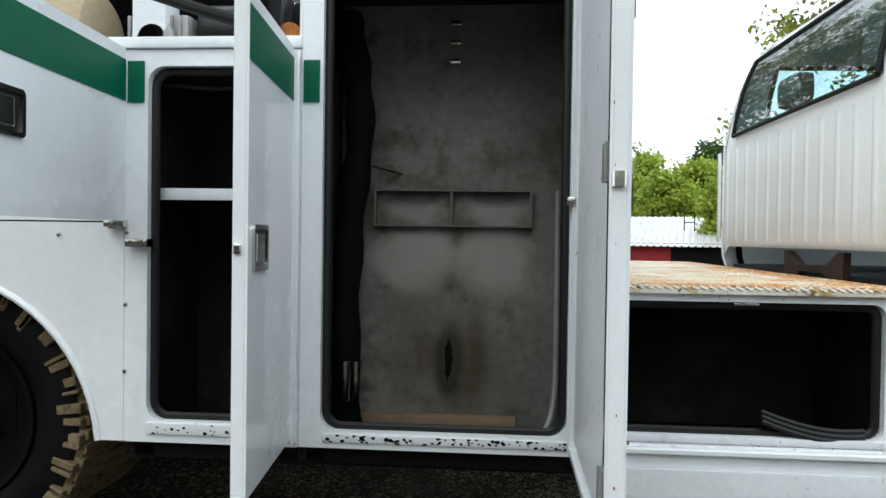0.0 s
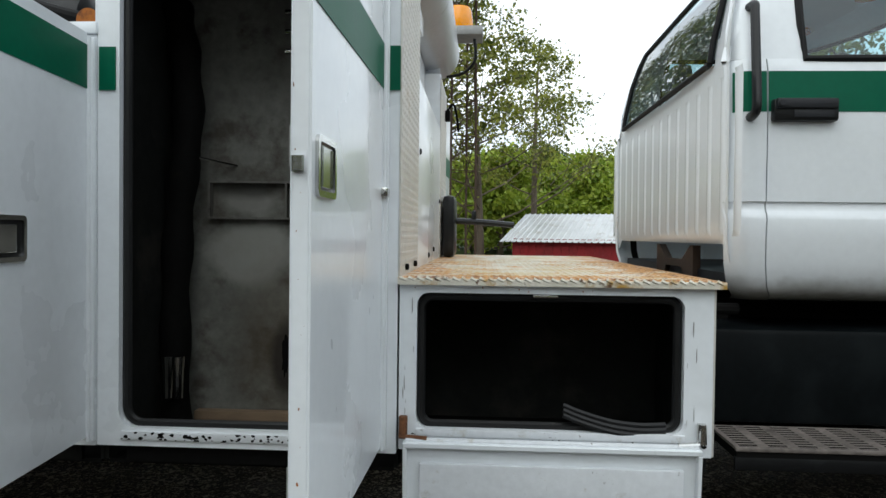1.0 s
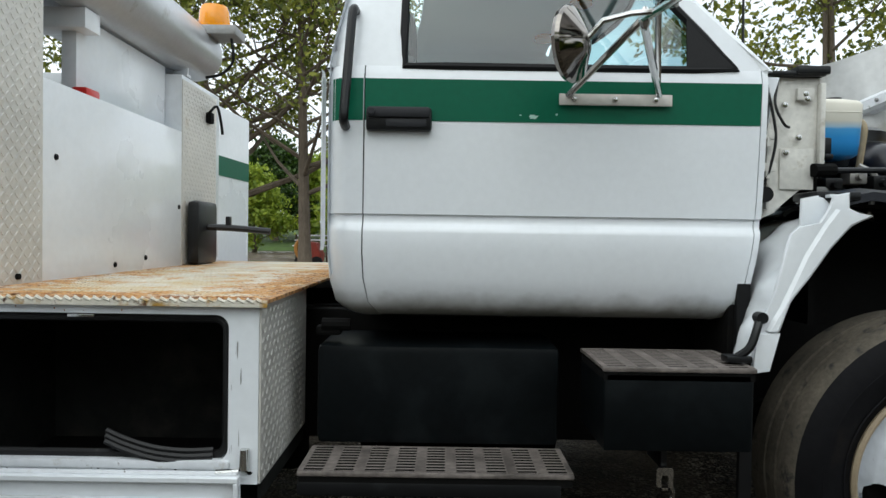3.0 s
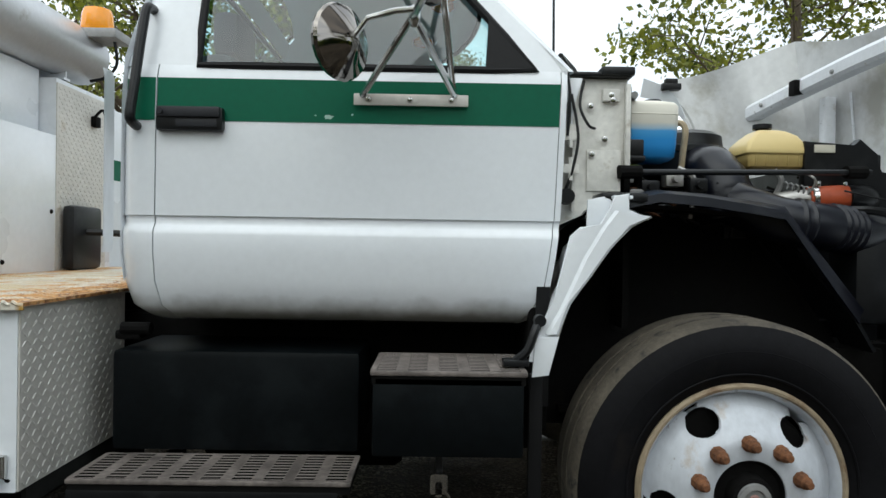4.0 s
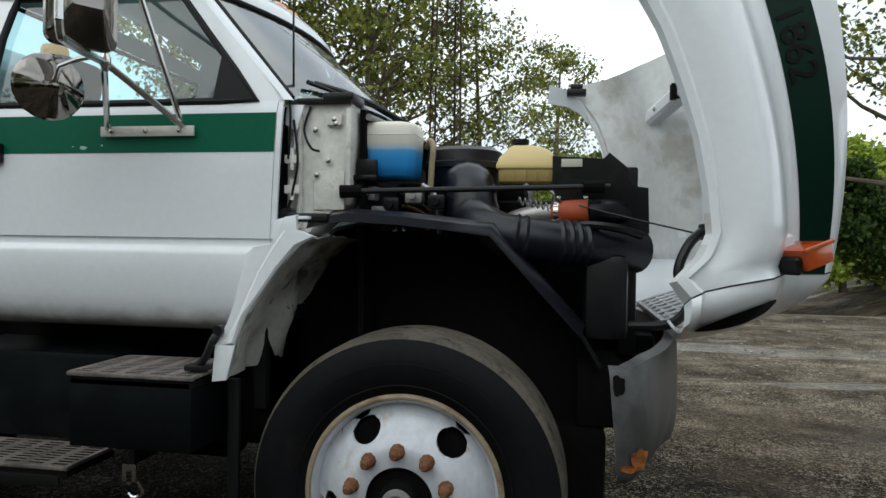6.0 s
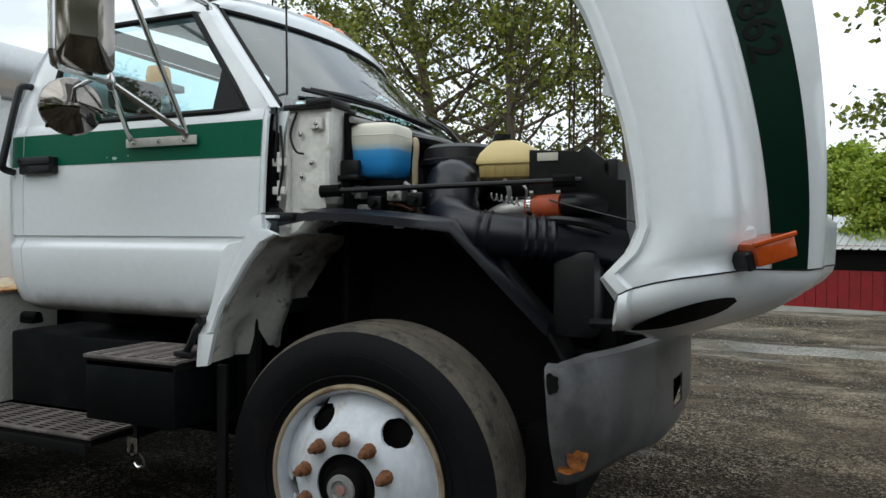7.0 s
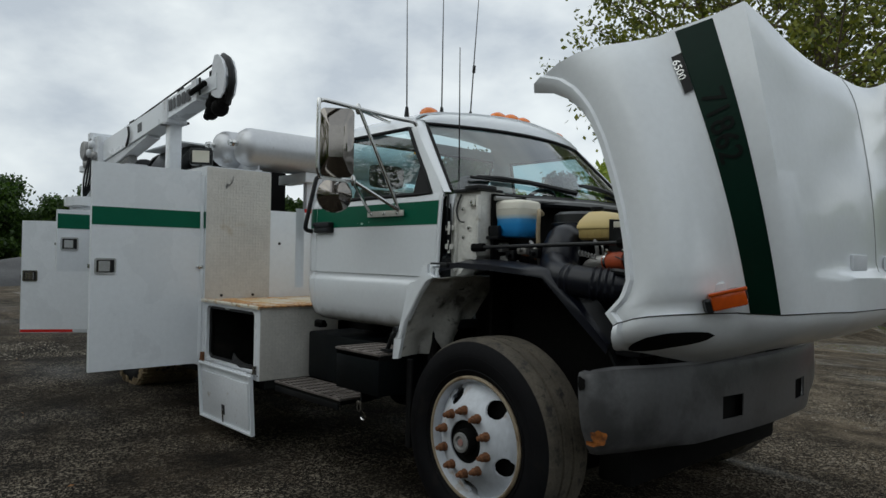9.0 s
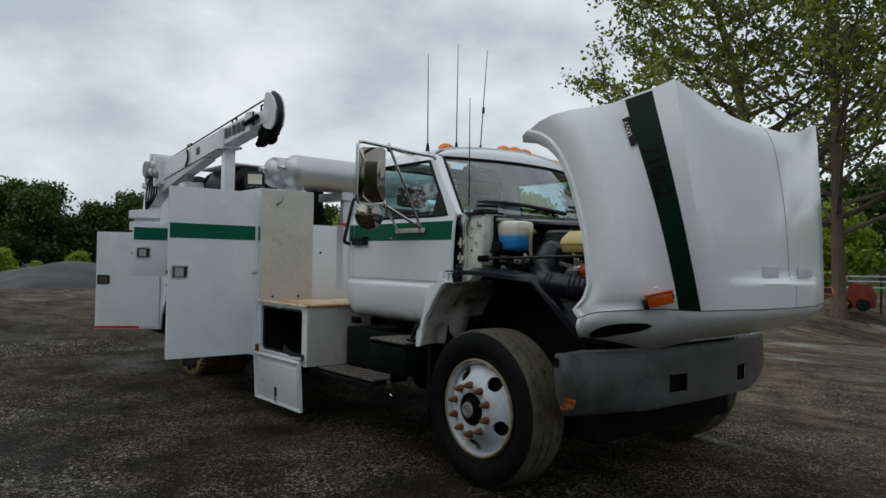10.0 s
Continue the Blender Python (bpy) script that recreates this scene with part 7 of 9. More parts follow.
for s in (0.30, 0.66, 0.85):
    bm = B()
    h = 0.115 if s < 0.5 else 0.15
    tube(bm, [at_boom(s, h, 0.05), at_boom(s, h + 0.13, 0.05), at_boom(s + (0.03 if s < 0.8 else 0.07), h + 0.13, 0.05), at_boom(s + (0.03 if s < 0.8 else 0.07), h, 0.05)], 0.011, 6)
    part("cable_guide", bm, M_BLACK, boom)
bm = B()
tube(bm, [at_boom(0.835, 0.08, -0.10), at_boom(0.91, 0.10, -0.10)], 0.025, 8)
tube(bm, [at_boom(0.885, 0.02, -0.10), at_boom(0.885, 0.17, -0.10)], 0.010, 6)
part("pin", bm, M_DARK, boom)
bm = B()
for s, w in ((0.705, 0.026), (0.730, 0.014), (0.757, 0.026), (0.786, 0.024), (0.814, 0.026)):
    vs = [bm.verts.new(at_boom(a, h, -0.0925)) for a, h in ((s - w / 2 * 0.9, 0.03), (s + w / 2 * 0.9, 0.03), (s + w / 2 * 0.9, 0.135), (s - w / 2 * 0.9, 0.135))]
    bm.faces.new(vs)
part("lettering", bm, M_BLACK, boom, "dark block letters on the boom", smooth=0)
bm = B()
boom_box(bm, 0.085, 0.17, -0.18, 0.16, 0.14)
boom_box(bm, 0.05, 0.115, -0.30, 0.02, 0.10)
winch = part("winch", bm, M_EDGE, crane, "white winch and mast head")
for i, (s0, s1, h0, h1, w) in enumerate(((-0.055, 0.0, 0.02, 0.20, 0.12), (0.005, 0.045, 0.16, 0.235, 0.16), (-0.075, -0.045, -0.10, 0.08, 0.17), (0.06, 0.085, -0.20, 0.20, 0.155), (-0.03, 0.02, -0.42, -0.28, 0.15))):
    bm = B()
    boom_box(bm, 0.085 + 0.6 * s0, 0.085 + 0.6 * s1, h0, h1, w)
    part("gear_case", bm, (M_WHITE, M_EDGE, M_GREYM)[i % 3], winch)
for i, (s0, h0) in enumerate(((-0.05, 0.12), (0.03, 0.0), (-0.02, -0.12), (0.07, 0.08), (0.11, -0.06))):
    bm = B()
    lathe(bm, [(-0.2, 0.0), (-0.19, 0.035), (-0.17, 0.05), (-0.13, 0.05)], at_boom(0.085 + 0.6 * s0, h0, 0.0), "y", 14)
    part("end_cover", bm, (M_GREYM, M_EDGE)[i % 2], winch)
bm = B()
lathe(bm, [(-0.2, 0.10), (-0.19, 0.11), (0.02, 0.11), (0.03, 0.06), (0.2, 0.06)], at_boom(0.067, 0.05, 0), "y", 20)
part("drum", bm, M_GREYM, winch)
bm = B()
for i in range(5):
    tube(bm, smooth_path([at_boom(0.085 + 0.012 * i, -0.05, -0.15), at_boom(0.085 + 0.01 * i, -0.3, -0.2 + 0.02 * i), (-3.2 - 0.03 * i, CB - 0.2, 1.9)], 5), 0.011, 6)
part("hose_loom", bm, M_BLACK, winch)
bm = B()
tube(bm, [(-3.3, CB, 2.2), at_boom(0.36, -0.2, 0)], 0.05, 12)
part("lift_cylinder", bm, M_GREYM, crane)
bm = B()
box(bm, -1.18, -1.06, CB - 0.03, CB + 0.08, 1.70, 2.555, 0.008)
post = part("boom_post", bm, M_WHITE, truck, "white boom rest post")
bm = B()
box(bm, -1.24, -0.98, CB - 0.07, CB + 0.12, 2.550, 2.575, 0.008)
part("rest_pad", bm, M_BLACK, post, "black rubber rest pad")

bm = B()
prism(bm, [(-2.9, 2.0), (-2.2, 2.26), (-2.05, 2.26), (-2.05, 2.05), (-2.5, 1.85), (-2.9, 1.7)], "y", CB - 0.12, CB + 0.12, 0.02)
part("crane_knee", bm, M_EDGE, crane)
# gear standing on the body top
bm = B()
box(bm, -1.22, -1.00, 2.44, 2.78, 1.705, 1.90, 0.02)
for i in range(7):
    box(bm, -1.215 + i * 0.03, -1.203 + i * 0.03, 2.425, 2.442, 1.72, 1.89, 0.003)
lathe(bm, [(-0.05, 0.05), (-0.04, 0.075), (0.03, 0.075)], (-1.11, 2.44, 1.80), "y", 24)
part("compressor", bm, M_GREYM, truck, "grey cast compressor on body top")
bm = B()
lathe(bm, [(0, 0.12), (0.02, 0.15), (0.20, 0.15), (0.22, 0.12)], (-1.62, 2.62, 1.88), "x", 28)
box(bm, -1.58, -1.44, 2.55, 2.69, 1.70, 1.80, 0.01)
part("belt_guard", bm, M_TAN, truck, "tan machine housing")
bm = B()
lathe(bm, [(0, 0.05), (0.02, 0.10), (0.04, 0.11), (0.20, 0.11), (0.23, 0.10), (0.25, 0.05)], (-1.0, 2.56, 1.85), "x", 28)
box(bm, -0.98, -0.94, 2.48, 2.64, 1.70, 1.80)
box(bm, -0.82, -0.78, 2.48, 2.64, 1.70, 1.80)
part("air_tank", bm, M_BLACK, truck, "small black air tank")
for k, x in enumerate((-0.66, -0.54)):
    bm = B()
    tube(bm, [(x, 2.60 + 0.17 * math.cos(a), 1.88 + 0.17 * math.sin(a)) for a in (2 * math.pi * i / 28 for i in range(28))], 0.008, 6, closed=True)
    for i in range(14):
        a = math.pi * i / 14
        tube(bm, [(x, 2.60 - 0.17 * math.cos(a), 1.88 - 0.17 * math.sin(a)), (x, 2.60 + 0.17 * math.cos(a), 1.88 + 0.17 * math.sin(a))], 0.002, 4)
    part("fan_guard", bm, M_BLACK, truck, "round black wire guard")
bm = B()
lathe(bm, [(-0.05, 0.10), (0.05, 0.10)], (-0.60, 2.60, 1.88), "x", 20)
part("reel_drum", bm, M_DARK, truck)
bm = B()
tube(bm, smooth_path([(-1.35, 2.30, 1.99), (-1.05, 2.22, 1.90), (-0.85, 2.19, 1.83), (-0.65, 2.20, 1.775), (-0.56, 2.24, 1.76)], 6), 0.020, 10)
part("hose", bm, M_RUBBER, truck, "black hose lying along the body top")
bm = B()
box(bm, -0.72, -0.545, 2.128, 2.20, 1.703, 1.728, 0.004)
part("end_plate", bm, M_EDGE, truck, "pale plate on the body top rail")
bm = B()
lathe(bm, [(-0.03, 0.035), (0.03, 0.035)], (-0.555, 2.19, 1.745), "y", 16)
box(bm, -0.60, -0.52, 2.17, 2.21, 1.715, 1.735, 0.004)
part("rusty_bracket", bm, M_RUST, truck, "rusty bracket by the tall cabinet")
bm = B()
box(bm, -2.1, -0.85, 2.86, 3.50, 1.70, 2.20, 0.03)
for k in range(6):
    box(bm, -2.0 + k * 0.19, -1.87 + k * 0.19, 2.835, 2.862, 1.80, 2.12, 0.008)
lathe(bm, [(0, 0.05), (0.14, 0.05), (0.15, 0.035), (0.20, 0.035)], (-1.0, 3.1, 2.2), "z", 16)
tube(bm, smooth_path([(-2.0, 2.95, 2.2), (-1.95, 2.95, 2.30), (-1.6, 2.95, 2.30), (-1.55, 2.95, 2.2)], 3), 0.02, 8)
wd = part("welder", bm, M_DARK, truck, "dark engine welder on the body")
bm = B()
prism(bm, [(-2.0, 2.29), (-1.75, 2.335), (-1.05, 2.335), (-0.9, 2.30), (-0.9, 2.285), (-1.05, 2.315), (-1.75, 2.315), (-2.0, 2.275)], "y", 2.84, 3.5)
part("lid", bm, M_GREYM, wd, "pale grey lid")
# unseen boxes and driveline shapes, added to block light below the truck
bm = B()
prism(bm, [(2.95, 0.85), (3.80, 0.85), (3.75, 0.62), (3.55, 0.54), (3.15, 0.48), (2.98, 0.55)], "y", 2.98, 3.70, 0.03)
part("engine_sump", bm, M_DARK, truck, "unseen black sump, added to block light")
bm = B()
box(bm, 3.70, 3.86, 2.62, mirror_y(2.62), 0.62, 0.84, 0.02)
part("radiator_bottom", bm, M_DARK, truck, "unseen dark radiator tank, added to block light")
bm = B()
box(bm, 1.30, 2.70, 4.06, 4.34, 0.30, 0.86, 0.02)
part("far_tool_box", bm, M_BLACK, truck, "unseen black box below the far side of the cab, added to block light")
bm = B()
lathe(bm, [(0, 0.05), (0.0, 0.20), (0.05, 0.24), (0.7, 0.24), (0.75, 0.15), (0.80, 0.10), (4.2, 0.08)], (2.75, MID, 0.62), "x", 20)
for v in bm.verts:
    v.co.x = 5.5 - v.co.x
part("gearbox", bm, M_DARK, truck, "unseen gearbox and prop shaft, added to block light")
bm = B()
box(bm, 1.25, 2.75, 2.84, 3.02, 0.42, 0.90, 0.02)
part("frame_rail_guard", bm, M_DARK, truck, "unseen dark rail, added to block light")
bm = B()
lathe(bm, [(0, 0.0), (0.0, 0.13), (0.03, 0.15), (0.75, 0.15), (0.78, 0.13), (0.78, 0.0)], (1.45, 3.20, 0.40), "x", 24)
part("brake_air_tank", bm, M_DARK, truck, "unseen black tank under the frame, added to block light")
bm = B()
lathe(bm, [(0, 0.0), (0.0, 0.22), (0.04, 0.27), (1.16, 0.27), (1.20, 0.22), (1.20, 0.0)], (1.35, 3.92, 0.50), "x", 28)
part("far_fuel_tank", bm, M_DARK, truck, "unseen round black tank on the far side, added to block light")
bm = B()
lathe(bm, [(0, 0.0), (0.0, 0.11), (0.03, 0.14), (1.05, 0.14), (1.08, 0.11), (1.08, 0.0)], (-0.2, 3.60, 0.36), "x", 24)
part("exhaust_muffler", bm, M_DARK, truck, "unseen muffler shape under the frame, added to block light")
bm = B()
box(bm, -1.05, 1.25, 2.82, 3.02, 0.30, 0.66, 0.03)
part("under_body_box", bm, M_DARK, truck, "unseen long black box under the body, added to block light")
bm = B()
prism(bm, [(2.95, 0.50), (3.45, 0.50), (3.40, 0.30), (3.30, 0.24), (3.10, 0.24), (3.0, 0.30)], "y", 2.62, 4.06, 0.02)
part("front_axle", bm, M_DARK, truck, "unseen front axle block, added to block light")
for y in (2.70, 3.92):
    bm = B()
    for k in range(4):
        box(bm, 2.78 + 0.05 * k, 3.72 - 0.05 * k, y - 0.035, y + 0.035, 0.60 - 0.022 * k, 0.618 - 0.022 * k, 0.003)
    part("leaf_spring", bm, M_DARK, truck, "dark leaf spring")
bm = B()
box(bm, 3.62, 3.80, 2.60, 4.08, 0.34, 0.62, 0.03)
part("radiator_guard", bm, M_DARK, truck, "unseen dark plate under the radiator, added to block light")
# ---- steps and tank box below the cab
bm = B()
box(bm, 2.196, 2.592, 2.124, 2.44, 0.606, 0.818, 0.008)
stepb = part("battery_box", bm, M_BOXPAINT, truck, "black step box below the cab")


def slot_mesh(dx, dy):
    """One cell of a tread: flat plate round a punched slot with a low worn rim and open sides."""
    bm = B()
    rings = []
    for f, g, z in ((0.5, 0.5, 0.0), (0.48, 0.37, 0.0005), (0.47, 0.345, -0.0005), (0.47, 0.34, -0.006)):
        c = dx * (f - 0.06) if f < 0.5 else dx * f
        pts = [(-c, -dy * g), (c, -dy * g), (dx * f, -dy * g * (0.5 if f < 0.5 else 1)), (dx * f, dy * g * (0.5 if f < 0.5 else 1)), (c, dy * g), (-c, dy * g), (-dx * f, dy * g * (0.5 if f < 0.5 else 1)), (-dx * f, -dy * g * (0.5 if f < 0.5 else 1))]
        rings.append([bm.verts.new((x, y, z)) for x, y in pts])
    for p, q in zip(rings, rings[1:]):
        for i in range(8):
            j = (i + 1) % 8
            # inner slot walls take a dark material for the shade in the slot
            bm.faces.new((p[i], p[j], q[j], q[i])).material_index = 1 if p is rings[2] else 0
    me = bpy.data.meshes.new("slot")
    bm.to_mesh(me)
    bm.free()
    me.materials.append(M_GRIP)
    me.materials.append(M_DARK)
    return me


def grip_step(x0, x1, y0, y1, z, nx, ny, parent, name="step_tread"):
    """A grip tread: bands of punched slots across the step between plain strips, each slot cell a piece of its own."""
    w, e = (x1 - x0) / nx, 0.014
    bm = B()
    box(bm, x0, x1, y0, y0 + e, z - 0.013, z, 0.004)
    tr = part(name, bm, M_GRIP, parent, "worn grip-strut step with rows of slots")
    bm = B()
    box(bm, x0, x1, y1 - e, y1, z - 0.013, z, 0.004)
    part("strip", bm, M_GRIP, tr)
    for i in range(nx + 1):
        bm = B()
        xa, xb = x0 + w * i - 0.16 * w, x0 + w * i + 0.16 * w
        box(bm, max(x0, xa), min(x1, xb), y0 + e, y1 - e, z - 0.008, z + 0.0004)
        part("strip", bm, M_GRIP, tr)
    # dark sheet under the slots, standing for the shade below the tread
    bm = B()
    box(bm, x0 + 0.004, x1 - 0.004, y0 + 0.006, y1 - e, z - 0.036, z - 0.016)
    part("tread_floor", bm, M_DARK, tr)
    dx, dy = w * 0.68, (y1 - y0 - 2 * e) / ny
    me = slot_mesh(dx, dy)
    for i in range(nx):
        for j in range(ny):
            ob = new("slot", me)
            ob.parent = tr
            ob.location = (x0 + w * (i + 0.5), y0 + e + dy * (j + 0.5), z)
    return tr


grip_step(2.190, 2.600, 2.118, 2.43, 0.832, 5, 12, stepb)
bm = B()
box(bm, 1.375, 2.13, 2.44, 2.80, 0.52, 0.828, 0.02)
fuel = part("fuel_tank", bm, M_BOXPAINT, truck, "black tank behind the step")
grip_step(1.365, 2.135, 2.195, 2.445, 0.514, 9, 9, fuel, "lower_step")
bm = B()
box(bm, 1.365, 2.10, 2.200, 2.215, 0.445, 0.484, 0.004)
for x in (1.5, 1.95):
    box(bm, x, x + 0.05, 2.216, 2.6, 0.455, 0.483)
part("step_bracket", bm, M_BLACK, fuel)
bm = B()
box(bm, 1.36, 1.44, 2.49, 2.55, 0.85, 0.88, 0.01)
tube(bm, [(1.38, 2.50, 0.885), (1.47, 2.50, 0.885)], 0.02, 10)
part("cab_mount", bm, M_DARK, truck)
bm = B()
frame_plate(bm, rounded(2.350, 2.396, 0.498, 0.552, 0.006, 3), rounded(2.364, 2.382, 0.490, 0.532, 0.006, 3), "y", 2.158, 2.164)
part("shackle", bm, M_CHROME, stepb, "pale steel tow hook plate")
bm = B()
box(bm, 2.364, 2.382, 2.170, 2.30, 0.546, 0.606, 0.004)
part("hook_bracket", bm, M_BLACK, stepb)
bm = B()
tube(bm, smooth_path([(2.392, 2.17, 0.500), (2.405, 2.18, 0.472), (2.392, 2.19, 0.448), (2.366, 2.19, 0.440), (2.350, 2.19, 0.452)], 4), 0.006, 7)
part("chain_hook", bm, M_CHROME, stepb, "pale hook hanging below the plate")
bm = B()
box(bm, 2.66, 2.70, 2.40, 2.70, 0.68, 1.05)
box(bm, 2.625, 2.665, 2.28, 2.30, 0.33, 0.80, 0.008)
part("mud_flap", bm, M_RUBBER, truck, "black mud flap behind the front wheel")

# ---- wheel housing
bm = B()
arch_top = [(2.86, 1.275), (2.865, 1.285), (2.875, 1.293), (2.89, 1.30), (3.0, 1.322), (3.15, 1.315), (3.30, 1.300), (3.43, 1.284), (3.535, 1.165), (3.62, 1.07), (3.72, 0.96), (3.78, 0.86)]
sheet(bm, [[(x, y, z - 0.02 * (y > 2.5)) for x, z in arch_top] for y in (2.54, 2.60, 2.66, 2.72)])
shell(bm, 0.012)
liner = part("fender_liner", bm, M_BLACK, truck, "black plastic fender liner")
bm = B()
flange = arch_top[3:11]
sheet(bm, [[(x - 0.008, 2.268 + 0.33 * max(0.0, x - 2.95), z - 0.030) for x, z in flange], [(x - 0.002, 2.272 + 0.33 * max(0.0, x - 2.95), z - 0.004) for x, z in flange], [(x + 0.002, 2.36 + 0.2 * max(0.0, x - 2.95), z + 0.012) for x, z in flange], [(x + 0.004, 2.54, z + 0.014) for x, z in flange]])
shell(bm, 0.006)
part("liner_flange", bm, M_DUCT, liner, "grey-black liner flange", smooth=50)
bm = B()
box(bm, 2.82, 2.95, 2.262, 2.40, 1.290, 1.316, 0.008)
part("liner_bracket", bm, M_BLACK, liner)
bm = B()
box(bm, 2.845, 2.90, 2.238, 2.272, 1.296, 1.306, 0.003)
part("bracket_tip", bm, M_CAB, liner)
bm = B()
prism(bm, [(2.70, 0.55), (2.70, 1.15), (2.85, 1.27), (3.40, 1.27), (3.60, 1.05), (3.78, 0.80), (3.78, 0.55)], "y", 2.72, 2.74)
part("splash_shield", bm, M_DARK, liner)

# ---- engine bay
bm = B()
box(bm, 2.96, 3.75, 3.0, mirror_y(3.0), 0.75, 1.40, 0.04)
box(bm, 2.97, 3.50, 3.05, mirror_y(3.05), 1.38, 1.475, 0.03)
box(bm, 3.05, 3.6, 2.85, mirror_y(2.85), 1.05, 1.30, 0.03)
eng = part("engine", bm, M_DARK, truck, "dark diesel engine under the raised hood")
for i in range(10):
    bm = B()
    random.seed(40 + i)
    x, y, z = 3.0 + random.random() * 0.6, 2.72 + random.random() * 0.25, 1.18 + random.random() * 0.18
    if i % 2:
        lathe(bm, [(0, 0.03), (0.01, 0.035), (0.07, 0.03), (0.075, 0.015), (0.11, 0.012)], (x, y, z), "z", 12)
    else:
        box(bm, x - 0.04, x + 0.04, y - 0.03, y + 0.03, z - 0.03, z + 0.04, 0.008)
    part("engine_fitting", bm, M_GREYM if i % 3 == 0 else M_BLACK, eng)
for i in range(8):
    bm = B()
    random.seed(70 + i)
    a = Vector((2.95 + 0.25 * random.random(), 2.6 + 0.2 * random.random(), 1.28 + 0.15 * random.random()))
    tube(bm, smooth_path([a, a + Vector((0.1, 0.02, -0.06 + 0.1 * random.random())), a + Vector((0.2, 0.05, -0.08))], 5), 0.006, 6)
    part("wire", bm, M_NUT if i % 3 == 0 else M_BLACK, eng)
bm = B()
box(bm, 2.96, 2.98, 2.56, mirror_y(2.56), 0.9, 1.68)
part("firewall", bm, M_DARK, cab)
bm = B()
tube(bm, [ (2.97 + 0.02, 2.56, 1.655), (3.03, 2.9, 1.66), (3.05, MID, 1.665), (3.03, 3.8, 1.66)], 0.012, 8)
part("cowl_seal", bm, M_GREYM, cab)
for i in range(16):
    bm = B()
    random.seed(170 + i)
    a = Vector((2.97 + 0.7 * random.random(), 2.60 + 0.18 * random.random(), 1.30 + 0.14 * random.random()))
    d = Vector((0.14 * (random.random() - 0.3), 0.10 * random.random(), -0.10 - 0.08 * random.random()))
    tube(bm, smooth_path([a, a + d * 0.4 + Vector((0.03, -0.03, 0.02)), a + d], 5), 0.004 + 0.006 * random.random(), 6)
    part("engine_hose", bm, (M_BLACK, M_GREYM, M_RUBBER, M_DARK, M_CASTALU)[i % 5], eng)
for i, (x, z) in enumerate(((2.975, 1.40), (3.06, 1.36), (3.14, 1.39), (3.02, 1.33), (3.22, 1.37))):
    bm = B()
    box(bm, x - 0.03, x + 0.03, 2.60, 2.66, z - 0.025, z + 0.025, 0.008)
    lathe(bm, [(-0.02, 0.012), (0.0, 0.014)], (x, 2.60, z), "y", 10)
    part("valve_block", bm, (M_GREYM, M_BLACK, M_CASTALU)[i % 3], eng)
# washer bottle, with the fluid below
def bottle_rows(rows, r=0.03, n=5):
    """A moulded bottle: rounded plans stacked up, closed at top and bottom."""
    bm = B()
    rings = []
    for x0, x1, y0, y1, z in rows:
        rings.append([bm.verts.new((a, b, z)) for a, b in rounded(x0, x1, y0, y1, min(r, (y1 - y0) * 0.45), n)])
    for a, b in zip(rings, rings[1:]):
        for i in range(len(a)):
            bm.faces.new((a[i], a[(i + 1) % len(a)], b[(i + 1) % len(b)], b[i]))
    bm.faces.new(rings[0][::-1])
    bm.faces.new(rings[-1])
    return bm


wb = part("washer_bottle", bottle_rows([(3.00, 3.14, 2.60, 2.74, 1.452), (2.985, 3.152, 2.590, 2.748, 1.462), (2.980, 3.156, 2.586, 2.752, 1.50), (2.976, 3.158, 2.584, 2.754, 1.548),
                                        (2.970, 3.159, 2.582, 2.755, 1.562), (2.957, 3.160, 2.580, 2.756, 1.588), (2.955, 3.160, 2.580, 2.756, 1.628), (2.962, 3.152, 2.588, 2.748, 1.640), (2.995, 3.12, 2.61, 2.73, 1.648)]), M_WASHER, truck,
          "white washer bottle half full of blue fluid", smooth=50)
bm = B()
tube(bm, [(a, b, 1.60) for a, b in rounded(2.957, 3.159, 2.581, 2.755, 0.03, 5)], 0.0028, 5, closed=True)
part("mould_line", bm, M_WASHER, wb)
bm = B()
lathe(bm, [(0, 0.03), (0.012, 0.03), (0.016, 0.0)], (3.09, 2.66, 1.646), "z", 18)
part("cap", bm, M_BLACK, wb)
for ob in [wb] + list(wb.children):
    ob.data.transform(Matrix.Translation((-0.012, 0.0, 0.0)))
bm = B()
box(bm, 2.93, 3.025, 2.545, 2.65, 1.440, 1.458, 0.006)
box(bm, 2.95, 3.022, 2.552, 2.579, 1.455, 1.512, 0.008)
box(bm, 2.895, 2.925, 2.555, 2.60, 1.43, 1.55, 0.006)
part("fuse_box", bm, M_BLACK, truck, "black fuse box")
# coolant bottle
cb = part("coolant_bottle", bottle_rows([(3.430, 3.612, 2.70, 2.86, 1.440), (3.424, 3.618, 2.692, 2.868, 1.448), (3.422, 3.620, 2.690, 2.870, 1.488), (3.414, 3.626, 2.684, 2.876, 1.494),
                                         (3.414, 3.626, 2.684, 2.876, 1.506), (3.424, 3.618, 2.692, 2.866, 1.532), (3.446, 3.600, 2.702, 2.845, 1.556), (3.462, 3.565, 2.712, 2.82, 1.572), (3.468, 3.545, 2.718, 2.80, 1.576)], 0.016, 4), M_COOLANT, truck,
          "yellowed coolant bottle with dark cap", smooth=35)
for i in range(5):
    bm = B()
    x = 3.446 + i * 0.037
    tube(bm, [(x, 2.6925, 1.450), (x, 2.6905, 1.486)], 0.003, 6)
    part("rib", bm, M_COOLANT, cb)
bm = B()
